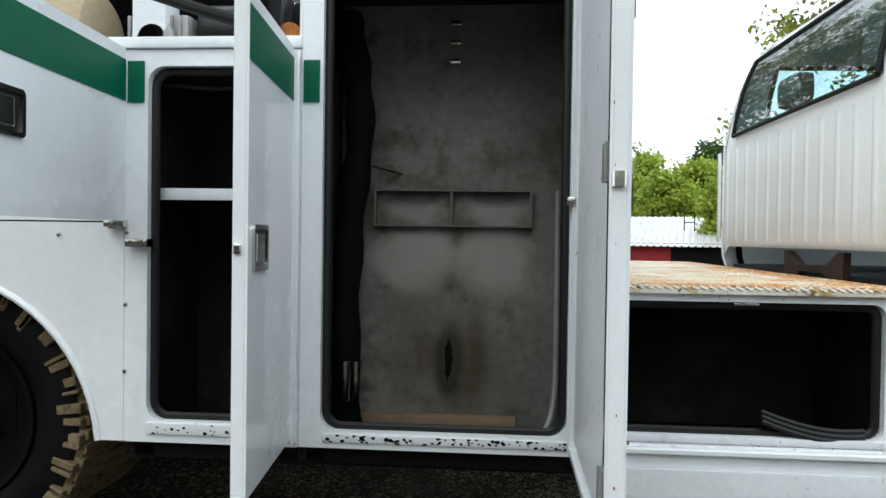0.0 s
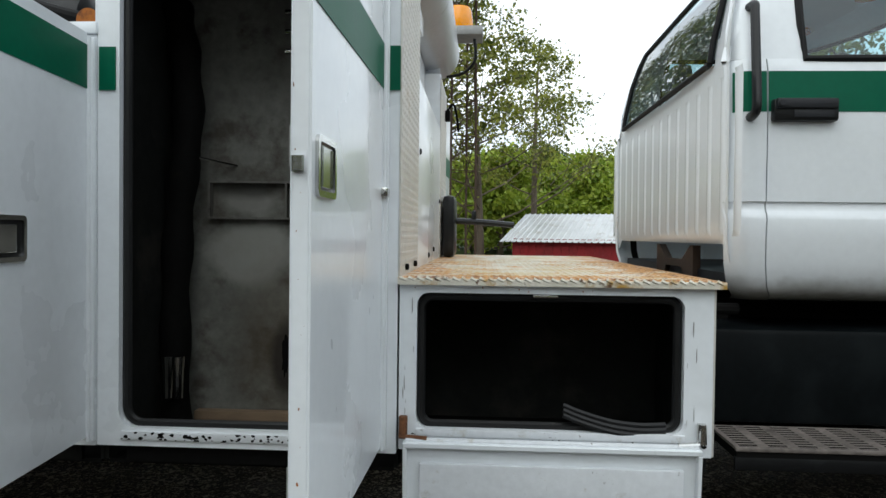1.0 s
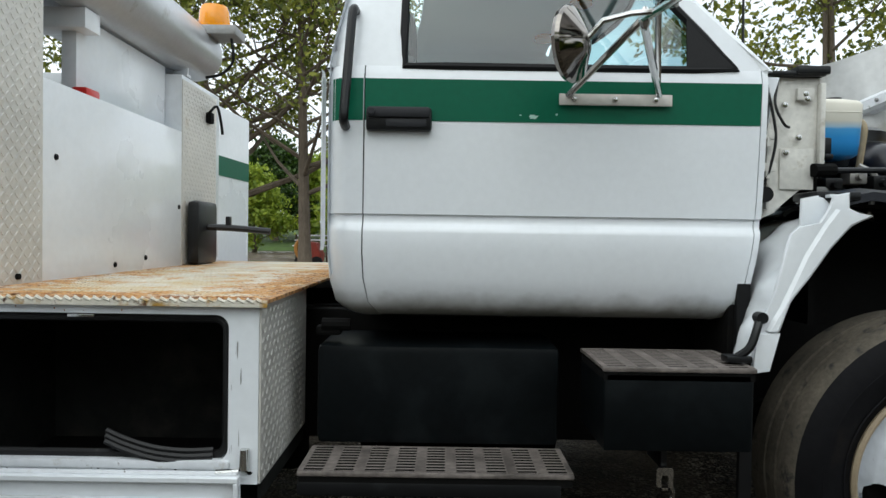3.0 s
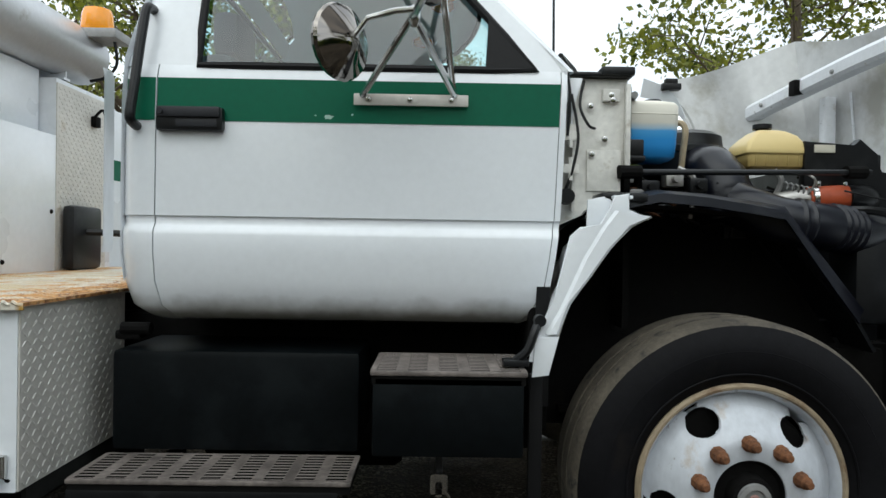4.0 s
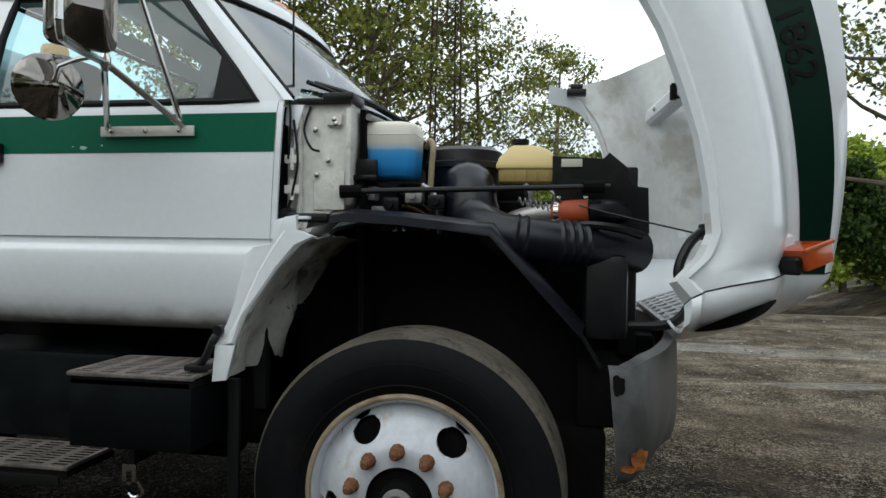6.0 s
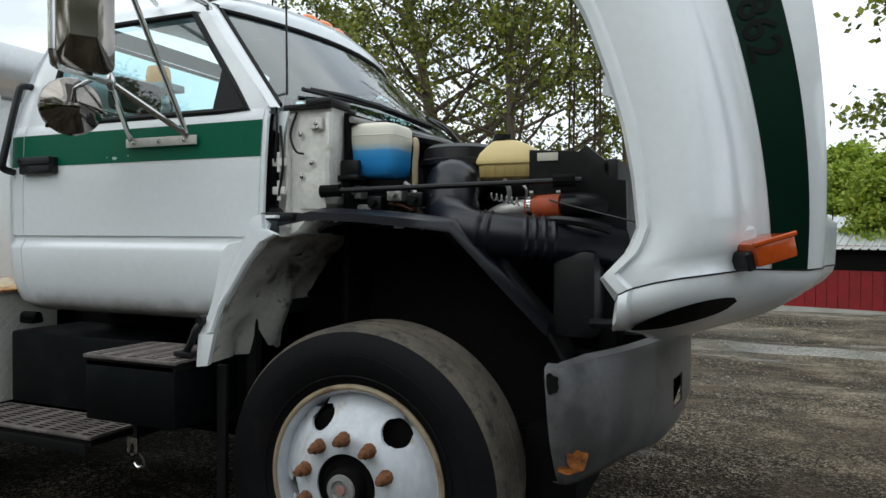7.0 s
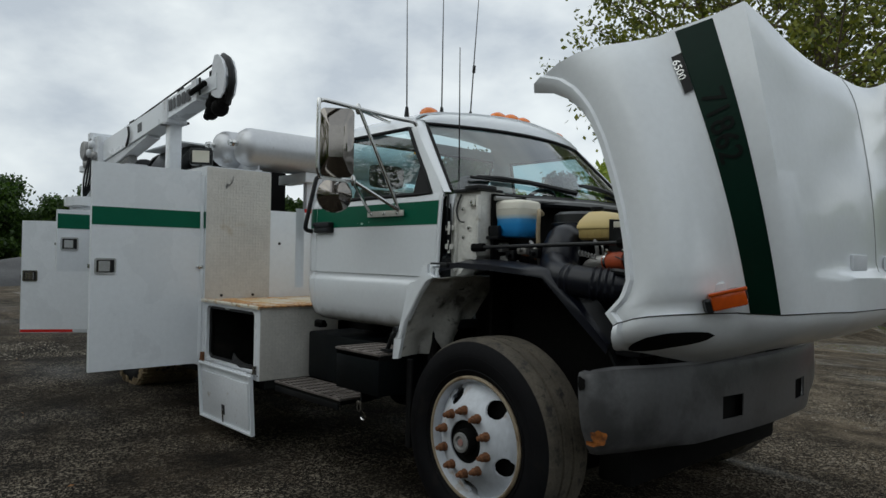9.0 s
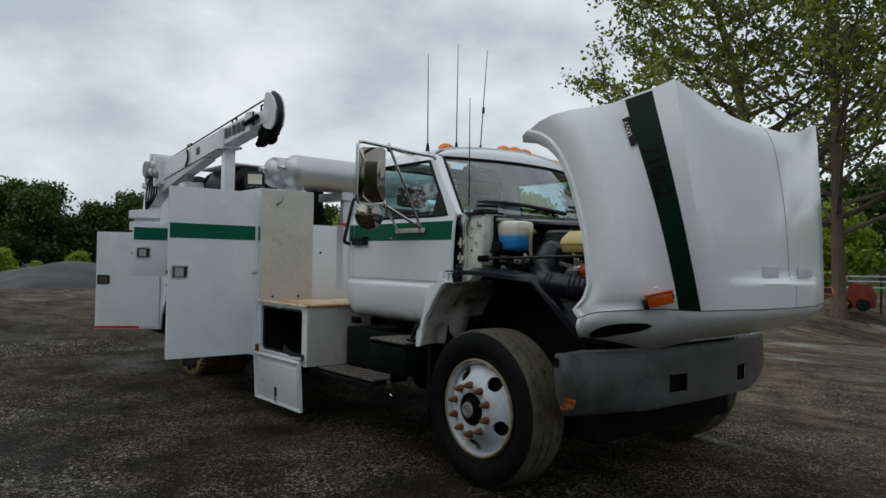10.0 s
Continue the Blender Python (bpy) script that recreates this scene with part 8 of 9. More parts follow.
lathe(bm, [(0, 0.022), (0.010, 0.022), (0.010, 0.032), (0.026, 0.032), (0.028, 0.0)], (3.494, 2.75, 1.573), "z", 20)
part("cap", bm, M_BLACK, cb)
# air cleaner and intake
bm = B()
lathe(bm, [(0, 0.13), (0.02, 0.15), (0.08, 0.15), (0.085, 0.16), (0.105, 0.16), (0.11, 0.15), (0.15, 0.145), (0.165, 0.12), (0.17, 0.0)], (3.27, 2.93, 1.425), "z", 32)
ac = part("air_cleaner", bm, M_BLACK, truck, "round black air cleaner")
bm = B()
tube(bm, smooth_path([(3.30, 2.86, 1.44), (3.31, 2.74, 1.425), (3.33, 2.68, 1.36), (3.345, 2.66, 1.26)], 5), [0.085] * 3 + [0.096, 0.092, 0.098] * 4 + [0.093], 16)
part("intake_elbow", bm, M_DUCT, ac, "dark plastic intake elbow")
bm = B()
pts = smooth_path([(3.34, 2.62, 1.315), (3.44, 2.535, 1.262), (3.56, 2.535, 1.243), (3.68, 2.575, 1.232), (3.80, 2.64, 1.222), (3.90, 2.72, 1.21)], 14)
rs = [0.074 + (0.006 if (18 < i < 26 or 34 < i < 46) and i % 3 == 0 else 0.0) for i in range(len(pts))]
tube(bm, pts, rs, 22)
dct = part("air_duct", bm, M_DUCT, truck, "black corrugated air duct", smooth=25)
bm = B()
box(bm, 3.72, 3.86, 2.56, 2.74, 0.92, 1.20, 0.03)
part("duct_box", bm, M_BLACK, dct)
bm = B()
tube(bm, smooth_path([(3.43, 2.80, 1.27), (3.47, 2.73, 1.305), (3.54, 2.69, 1.325), (3.63, 2.665, 1.335)], 6), 0.036, 14)
pp = part("charge_pipe", bm, M_CASTALU, truck, "cast aluminium charge pipe")
bm = B()
tube(bm, [(3.615, 2.665, 1.335), (3.735, 2.645, 1.342)], 0.042, 16)
part("orange_hose", bm, M_ORANGEHOSE, pp, "orange silicone hose")
for x in (3.632, 3.722):
    bm = B()
    tube(bm, [(x - 0.008, 2.663, 1.337), (x + 0.008, 2.660, 1.338)], 0.0445, 16)
    box(bm, x - 0.008, x + 0.008, 2.63, 2.66, 1.375, 1.395, 0.003)
    part("clamp", bm, M_CHROME, pp)
bm = B()
tube(bm, smooth_path([(3.73, 2.645, 1.342), (3.80, 2.66, 1.345), (3.86, 2.72, 1.34)], 5), 0.040, 14)
part("hose_end", bm, M_BLACK, pp)
bm = B()
tube(bm, [(2.93, 2.47, 1.395), (3.80, 2.62, 1.424)], 0.010, 10)
st = part("hood_strut", bm, M_BLACK, truck, "black support rod across engine bay")
for x in (2.95, 3.74):
    bm = B()
    tube(bm, [(x - 0.03, 2.473 + (x - 2.95) * 0.172, 1.3955 + (x - 2.95) * 0.033), (x + 0.04, 2.485 + (x - 2.95) * 0.172, 1.398 + (x - 2.95) * 0.033)], 0.022, 10)
    part("rod_end", bm, M_DARK, st)
bm = B()
pts = [(3.50 + 0.10 * i / 40 + 0.0, 2.60 + 0.012 * math.cos(i * 0.9), 1.375 - 0.02 * i / 40 + 0.012 * math.sin(i * 0.9)) for i in range(41)]
tube(bm, pts, 0.0028, 5)
part("spring", bm, M_GREYM, st)
bm = B()
tube(bm, smooth_path([(3.16, 2.74, 1.575), (3.18, 2.69, 1.59), (3.195, 2.67, 1.565), (3.19, 2.67, 1.50), (3.185, 2.68, 1.42)], 6), 0.011, 8)
part("filler_hose", bm, M_TAN, truck, "tan ribbed hose")
bm = B()
prism(bm, [(3.61, 1.30), (3.61, 1.535), (3.78, 1.52), (3.80, 1.545), (3.865, 1.49), (3.86, 1.455), (3.875, 1.43), (3.93, 1.425), (3.935, 1.27), (3.85, 1.26)], "y", 2.68, 2.72, 0.003)
box(bm, 3.84, 3.90, 2.72, mirror_y(2.72), 0.85, 1.50, 0.01)
sh = part("radiator_shroud", bm, M_BLACK, truck, "black radiator shroud")
bm = B()
box(bm, 3.64, 3.71, 2.672, 2.679, 1.495, 1.522, 0.001)
part("sticker", bm, M_BOTTLE, sh, "plain pale sticker")
bm = B()
tube(bm, smooth_path([(3.86, 2.50, 0.98), (3.97, 2.42, 1.0), (4.02, 2.40, 1.07), (3.985, 2.40, 1.15), (4.02, 2.42, 1.24), (4.08, 2.45, 1.29)], 6), 0.015, 8)
box(bm, 4.05, 4.12, 2.43, 2.47, 1.25, 1.30, 0.01)
part("headlamp_cable", bm, M_BLACK, truck, "black cable loom to the hood")
bm = B()
tube(bm, smooth_path([(3.70, 2.60, 1.36), (3.85, 2.55, 1.32), (4.05, 2.47, 1.27)], 5), 0.003, 5)
part("prop_cable", bm, M_BLACK, truck)
bm = B()
tube(bm, smooth_path([(3.62, 2.66, 1.28), (3.72, 2.56, 1.295), (3.82, 2.55, 1.285), (3.90, 2.58, 1.262)], 5), 0.014, 8)
part("hose", bm, M_BLACK, truck)

# ---------------------------------------------------------------- ground and surroundings
def level(x, y):
    """Height of the yard: nearly flat, with a dip towards the shed."""
    def ease(v):
        v = min(1.0, max(0.0, v))
        return v * v * (3 - 2 * v)
    return -1.2 * ease((y - 13.0) / 9.0) * ease((x + 5.5) / 8.0) * (1 - ease((x - 9.5) / 6.0)) * (1 - ease((y - 40.0) / 8.0))


def ground():
    n = 170
    xs = [20 * math.sinh(5.3 * (i / n - 0.5)) / math.sinh(1.2) for i in range(n + 1)]
    vs, fs = [], []
    for j in range(n + 1):
        for i in range(n + 1):
            x, y = xs[i] + 3, xs[j] + 3
            z = 0.018 * noise.noise((x * 0.7, y * 0.7, 0)) + 0.01 * noise.noise((x * 2.3, y * 2.3, 4))
            flat = min(1.0, max(0.0, 1 - max(abs(x - 1.0) - 4.2, abs(y - 3.4) - 1.8) / 1.6))
            z += (0.030 - z) * flat * flat * (3 - 2 * flat)
            z += level(x, y)
            vs.append((x, y, z))
    for j in range(n):
        for i in range(n):
            a = j * (n + 1) + i
            fs.append((a, a + 1, a + n + 2, a + n + 1))
    me = bpy.data.meshes.new("ground")
    me.from_pydata(vs, [], fs)
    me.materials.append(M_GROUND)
    me.shade_smooth()
    return tagged(new("ground", me), "dark wet gravel yard with pale puddled patches", "ground", kind="structure")


ground()


def scatter_stones():
    rng = np.random.default_rng(5)
    vs, fs = [], []
    base = [(1, 0, 0), (-1, 0, 0), (0, 1, 0), (0, -1, 0), (0, 0, 1), (0, 0, -1)]
    faces = [(0, 2, 4), (2, 1, 4), (1, 3, 4), (3, 0, 4), (2, 0, 5), (1, 2, 5), (3, 1, 5), (0, 3, 5)]
    for i in range(30000):
        x, y = (rng.uniform(-6, 9), rng.uniform(-1.0, 2.6)) if i < 17000 else (rng.uniform(3, 14), rng.uniform(2.0, 13))
        s = rng.gamma(1.6, 0.0028) + 0.003
        a = rng.uniform(0, 6.28)
        k = len(vs)
        for bx, by, bz in base:
            px, py = bx * s * 1.3, by * s
            vs.append((x + px * math.cos(a) - py * math.sin(a), y + px * math.sin(a) + py * math.cos(a), 0.004 + bz * s * 0.6))
        fs += [tuple(k + q for q in f) for f in faces]
    me = bpy.data.meshes.new("gravel")
    me.from_pydata(vs, [], fs)
    me.materials.append(M_STONE)
    tagged(new("gravel", me), "scattered small grey stones", "gravel", kind="stuff")


scatter_stones()


# ---- trees
def leaf_cloud(rng, centres, per, spread_r, size):
    c = np.repeat(np.asarray(centres), per, axis=0)
    n = len(c)
    p = c + rng.normal(0, spread_r, (n, 3)) * np.array((1, 1, 0.75))
    u = rng.normal(0, 1, (n, 3))
    u /= np.linalg.norm(u, axis=1)[:, None]
    w = rng.normal(0, 1, (n, 3))
    w -= u * (w * u).sum(1)[:, None]
    w /= np.linalg.norm(w, axis=1)[:, None]
    s = size * rng.uniform(0.6, 1.3, (n, 1))
    q = np.stack((p - u * s, p + w * s * 0.62 - u * s * 0.1, p + u * s, p - w * s * 0.62 - u * s * 0.1), axis=1).reshape(-1, 3)
    return q


def tree(name, at, height, seed, leaf, label, limbs=14, per=60, spread_r=0.35, size=0.085, trunk_r=0.2, clear=0.3, reach=0.30, category="tree", twigs=6, lean=(0.0, 0.0), limb=0.32):
    rng = np.random.default_rng(seed)
    th = thing(name, at, label, category)
    at = Vector(at)
    bm = B()
    pts, rs = [], []
    bend = rng.normal(0, 0.02, 2) + np.array(lean)
    for i in range(10):
        t = i / 9
        pts.append(at + Vector((bend[0] * height * t * t + 0.08 * math.sin(3 * t + seed), bend[1] * height * t * t + 0.08 * math.cos(4 * t + seed), height * 0.93 * t - (0.1 if i == 0 else 0))))
        rs.append(trunk_r * (1.35 if i == 0 else 1) * (1 - 0.88 * t) + 0.012)
    tube(bm, pts, rs, 9)
    tips = []
    for i in range(limbs):
        t = clear + (0.96 - clear) * (i + rng.uniform(0, 0.8)) / limbs
        k = t * 9
        b = pts[int(k)].lerp(pts[min(int(k) + 1, 9)], k % 1)
        a = i * 2.4 + rng.uniform(-0.5, 0.5)
        ln = height * reach * (1.15 - 0.8 * max(0.0, (t - clear) / (1 - clear))) * rng.uniform(0.7, 1.15)
        d = Vector((math.cos(a), math.sin(a), rng.uniform(0.25, 0.8)))
        d.normalize()
        lim = [b, b + d * ln * 0.35 + Vector((0, 0, -0.02 * ln)), b + d * ln * 0.7 + Vector((0, 0, 0.03 * ln)), b + d * ln + Vector((0, 0, 0.12 * ln))]
        r0 = max(0.014, rs[int(k)] * limb)
        tube(bm, lim, [r0, r0 * 0.7, r0 * 0.42, 0.008], 6)
        for j in range(twigs):
            f = 0.35 + 0.65 * (j + 0.5) / twigs
            p = lim[0].lerp(lim[3], f)
            e = Vector((d.x, d.y, 0)).cross(Vector((0, 0, 1))) * (1 if j % 2 else -1)
            tw = p + (e * rng.uniform(0.5, 1.0) + d * 0.5 + Vector((0, 0, rng.uniform(-0.3, 0.4)))) * ln * 0.32 * (1.25 - f * 0.6)
            tube(bm, [p, p.lerp(tw, 0.5) + Vector((0, 0, 0.03 * ln)), tw], [r0 * 0.28 + 0.004, r0 * 0.16 + 0.004, 0.004], 5)
            tips += [tuple(tw), tuple(p.lerp(tw, 0.6))]
        tips.append(tuple(lim[3]))
    tips.append(tuple(pts[-1]))
    part("trunk", bm, M_BARK, th, "grey-brown trunk and limbs")
    q = leaf_cloud(rng, tips, per, spread_r, size)
    n = len(q) // 4
    me = bpy.data.meshes.new("crown")
    me.from_pydata(q, [], np.arange(n * 4).reshape(n, 4).tolist())
    me.materials.append(leaf)
    cr = new("crown", me)
    cr.parent = th
    cr.matrix_parent_inverse = Matrix.Translation(-ROOT[th.name])
    return th


tree("tree", (-3.0, 24.4, -0.6), 15.5, 3, M_LEAF, "tall tree with grey trunk and sparse spring leaves", 34, 24, 0.26, 0.098, 0.22, 0.20, 0.38, twigs=8, lean=(-0.06, 0.0), limb=0.42)
tree("tree", (-6.9, 27.0, 0), 17.5, 8, M_LEAF, "tall spreading tree with sparse spring leaves", 42, 30, 0.30, 0.112, 0.36, 0.13, 0.48, twigs=9, lean=(-0.16, 0.02), limb=0.45)
tree("tree", (0.5, 28.0, -1.2), 12.0, 15, M_LEAF, "tree with hanging leafy branches behind the tower", 20, 15, 0.36, 0.09, 0.17, 0.22, 0.36, twigs=6)
wood_mirror = tree("tree", (12.3, 19.5, 0), 14.5, 21, M_LEAF, "leafy tree beside the yard", 26, 46, 0.36, 0.10, 0.25, 0.16, 0.38, twigs=7)
tree("tree", (3.2, 37.0, -1.2), 13.5, 27, M_LEAF, "leafy tree behind the shed", 18, 20, 0.34, 0.10, 0.2, 0.30, 0.26, twigs=7)
wood_a = tree("forest_tree", (-30, 34, 0), 9.0, 33, M_LEAF2, "dark green forest tree at the yard's edge", 18, 40, 0.5, 0.20, 0.2, 0.03, 0.36, twigs=5)
wood_b = tree("forest_tree", (22, 48, 0), 8.0, 35, M_LEAF3, "bright green forest tree on the hill", 18, 40, 0.5, 0.22, 0.2, 0.03, 0.38, twigs=5)
tagged(wood_a, group="forest trees round the yard")
tagged(wood_b, group="forest trees round the yard")
rng = random.Random(11)
for i in range(46):
    a = radians(-92 + 44 * (i + rng.random()) / 46)
    r = rng.uniform(48, 66)
    s = rng.uniform(0.42, 0.72)
    o = copy_thing(wood_a if rng.random() < 0.8 else wood_b, pose(5.8 + r * math.sin(a), r * math.cos(a), -0.1, 0, 0, rng.uniform(0, 360)) @ Matrix.Scale(s, 4))
for i in range(70):
    a = radians(-46 + 98 * (i + rng.random()) / 70)
    r = rng.uniform(40, 78)
    s = rng.uniform(0.55, 0.95)
    o = copy_thing(wood_b if rng.random() < 0.8 else wood_a, pose(3 + r * math.sin(a), r * math.cos(a), max(-0.1, (r - 48) * 0.10), 0, 0, rng.uniform(0, 360)) @ Matrix.Scale(s, 4))
# trees on the other side of the yard, seen in the glass
for x, y, s in ((-6, -24, 1.0), (1, -28, 1.1), (7, -23, 0.95), (13, -30, 1.1), (-12, -17, 1.2), (-19, -12, 1.2), (20, -22, 1.0), (28, -12, 1.0), (33, 2, 1.1)):
    copy_thing(wood_mirror, pose(x, y, 0, 0, 0, x * 37) @ Matrix.Scale(s, 4))

# an unseen wood behind the walk, added to block low sky light and be reflected
for i in range(64):
    a = radians(88 + 170 * (i + rng.random()) / 64)
    r = rng.uniform(28, 40)
    copy_thing(wood_a if rng.random() < 0.7 else wood_b, pose(3 + r * math.sin(a), r * math.cos(a), -0.1, 0, 0, rng.uniform(0, 360)) @ Matrix.Scale(rng.uniform(0.5, 0.85), 4))
# low bushes along the grass beyond the yard
for i in range(26):
    x = rng.uniform(8.5, 21)
    copy_thing(wood_b if rng.random() < 0.6 else wood_a, pose(x, 21.5 + rng.uniform(0, 5) - 0.25 * (x - 14), -0.15, 0, 0, rng.uniform(0, 360)) @ Matrix.Scale(rng.uniform(0.22, 0.5), 4))


# scrub by the gravel pile
for x, y, q in ((-29.5, 8.6, 0.16), (-30.5, 7.4, 0.19), (-29.0, 5.4, 0.13), (-31.5, 9.6, 0.22), (-32.0, 4.5, 0.2)):
    copy_thing(wood_b, pose(x, y, -0.05, 0, 0, x * 50) @ Matrix.Scale(q, 4))


def soft_mound(name, cx, cy, lx, ly, h, turn, m, label, category, seed):
    vs, fs = [], []
    n = 28
    c, d = math.cos(turn), math.sin(turn)
    for j in range(n + 1):
        for i in range(n + 1):
            u, v = 2 * i / n - 1, 2 * j / n - 1
            e = max(0.0, 1 - u * u) * max(0.0, 1 - v * v)
            w = e ** 0.7 * (1 + 0.35 * noise.noise((u * 2.5, v * 2.5, seed)))
            x, y = u * lx, v * ly
            vs.append((cx + x * c - y * d, cy + x * d + y * c, level(cx + x * c - y * d, cy + x * d + y * c) - 0.03 + h * w))
    for j in range(n):
        for i in range(n):
            a = j * (n + 1) + i
            fs.append((a, a + 1, a + n + 2, a + n + 1))
    me = bpy.data.meshes.new(name)
    me.from_pydata(vs, [], fs)
    me.materials.append(m)
    me.shade_smooth()
    return tagged(new(name, me), label, category)


soft_mound("grass_bank", 14.0, 18.5, 8.0, 2.4, 0.10, radians(-12), M_GRASS, "strip of mown grass along the yard edge", "grass", 2.0)
tagged(soft_mound("gravel_heap", -26.8, 6.6, 2.4, 3.6, 1.0, radians(12), M_PILE, "low heap of grey gravel", "gravel", 5.0), kind="stuff")
soft_mound("grass_bank", -36.0, 8.0, 3.0, 5.0, 0.5, radians(20), M_GRASS, "grassy bank at the yard edge", "grass", 7.0)


# ---- lattice tower
def tower(x0, y0, w, h):
    th = thing("lattice_tower", (x0, y0, -1.2), "tall rusty steel lattice tower", "tower")
    legs = [(x0 + w * math.cos(radians(a)), y0 + w * math.sin(radians(a))) for a in (157, 247, 337, 67)]
    for x, y in legs:
        bm = B()
        tube(bm, [(x, y, -1.25), (x0 + (x - x0) * 0.75, y0 + (y - y0) * 0.75, h)], [0.042, 0.032], 6)
        part("leg", bm, M_TOWER, th)
    step = 1.1
    for i in range(int(h / step)):
        z, f = i * step - 1.2, 1 - 0.25 * i * step / h
        g = 1 - 0.25 * (i + 1) * step / h
        for a, b in ((0, 1), (1, 2), (2, 3), (3, 0)):
            pa, pb = legs[a], legs[b]
            A = (x0 + (pa[0] - x0) * f, y0 + (pa[1] - y0) * f, z)
            Bq = (x0 + (pb[0] - x0) * f, y0 + (pb[1] - y0) * f, z)
            C = (x0 + (pb[0] - x0) * g, y0 + (pb[1] - y0) * g, z + step)
            D = (x0 + (pa[0] - x0) * g, y0 + (pa[1] - y0) * g, z + step)
            for p, q, r in ((A, Bq, 0.017), (A, C, 0.017) if i % 2 else (Bq, D, 0.017)):
                part("brace", tube(B(), [p, q], r, 4), M_TOWER, th)


tower(-0.20, 22.8, 0.64, 16.5)


# ---- red shed with ribbed roof
def shed(x0, x1, y0, y1, base, eave, ridge, turn):
    th = thing("shed", ((x0 + x1) / 2, (y0 + y1) / 2, base), "long red shed with pale ribbed metal roof", "shed")
    n = int((x1 - x0) / 0.3)
    bm = B()
    box(bm, x0, x1, y0 + 0.04, y0 + 0.08, base + 0.3, eave)
    part("front_wall", bm, M_REDWOOD, th, "red board wall")
    for i in range(n):
        a = x0 + (x1 - x0) * i / n
        bm = B()
        box(bm, a + 0.008, a + (x1 - x0) / n - 0.008, y0, y0 + 0.04, base + 0.3, eave)
        part("board", bm, M_REDWOOD, th)
    bm = B()
    for x in (x0, x1 - 0.08):
        prism(bm, [(y0 + 0.06, base + 0.3), (y1, base + 0.3), (y1, eave), ((y0 + y1) / 2, ridge - 0.05), (y0 + 0.06, eave)], "x", x, x + 0.08)
    box(bm, x0, x1, y1 - 0.08, y1, base + 0.3, eave)
    part("end_wall", bm, M_REDWOOD, th)
    bm = B()
    box(bm, x0 - 0.02, x1 + 0.02, y0 - 0.02, y1, base - 0.3, base + 0.31)
    part("plinth", bm, M_CONC, th)
    ym = (y0 + y1) / 2
    for ya, side in ((y0 - 0.35, 1), (y1 + 0.35, -1)):
        bm = B()
        m = int((x1 - x0 + 0.8) / 0.225)
        rows = [[], []]
        for i in range(m):
            a = x0 - 0.4 + i * 0.225
            for dx, dz in ((0, 0), (0.15, 0), (0.175, 0.035), (0.2, 0.035)):
                rows[0].append((a + dx, ya, eave - 0.12 + dz))
                rows[1].append((a + dx, ym, ridge + dz))
        sheet(bm, rows)
        shell(bm, 0.01)
        part("roof_sheet", bm, M_ROOF, th, "ribbed metal roof", smooth=0)
    # thin dark panel on the wall paints the unlit inside of a bay
    bm = B()
    box(bm, x0 + 4.6, x0 + 7.6, y0 - 0.012, y0 + 0.02, eave - 0.75, eave - 0.1)
    part("open_bay", bm, M_DARK, th, "flat dark panel for the shade in an open bay")
    bm = B()
    for x in (x0 + 5.0, x0 + 5.35):
        tube(bm, [(x, y0 + 1.1, eave + 0.45), (x, y0 + 1.1, eave + 1.1)], 0.02, 5)
    tube(bm, [(x0 + 5.0, y0 + 1.1, eave + 1.1), (x0 + 5.35, y0 + 1.1, eave + 1.1)], 0.02, 5)
    tube(bm, [(x0 + 5.0, y0 + 1.1, eave + 0.75), (x0 + 5.35, y0 + 1.1, eave + 0.75)], 0.02, 5)
    part("roof_frame", bm, M_DARK, th)
    corner = Matrix.Translation((x0, y0, 0))
    th.matrix_world = corner @ Matrix.Rotation(radians(turn), 4, "Z") @ corner.inverted() @ Matrix.Translation(th.location)


shed(1.7, 10.1, 26.0, 34.0, -1.2, 1.03, 2.05, -16)


# ---- hills and far woods
def hill():
    n, m = 60, 10
    vs, fs = [], []
    for j in range(m + 1):
        for i in range(n + 1):
            a = radians(-120 + 210 * i / n)
            r = 45 + 14 * j
            hgt = (0.0 if j == 0 else 1) * (7.5 * (1 - math.exp(-j / 4)) * (0.75 + 0.5 * noise.noise((math.cos(a) * 1.5, math.sin(a) * 1.5, 2))))
            vs.append((3 + r * math.sin(a), r * math.cos(a), hgt - 0.1))
    for j in range(m):
        for i in range(n):
            k = j * (n + 1) + i
            fs.append((k, k + 1, k + n + 2, k + n + 1))
    me = bpy.data.meshes.new("hill")
    me.from_pydata(vs, [], fs)
    me.materials.append(M_HILL)
    me.shade_smooth()
    tagged(new("hill", me), "low wooded green hill", "hill", kind="structure")


hill()


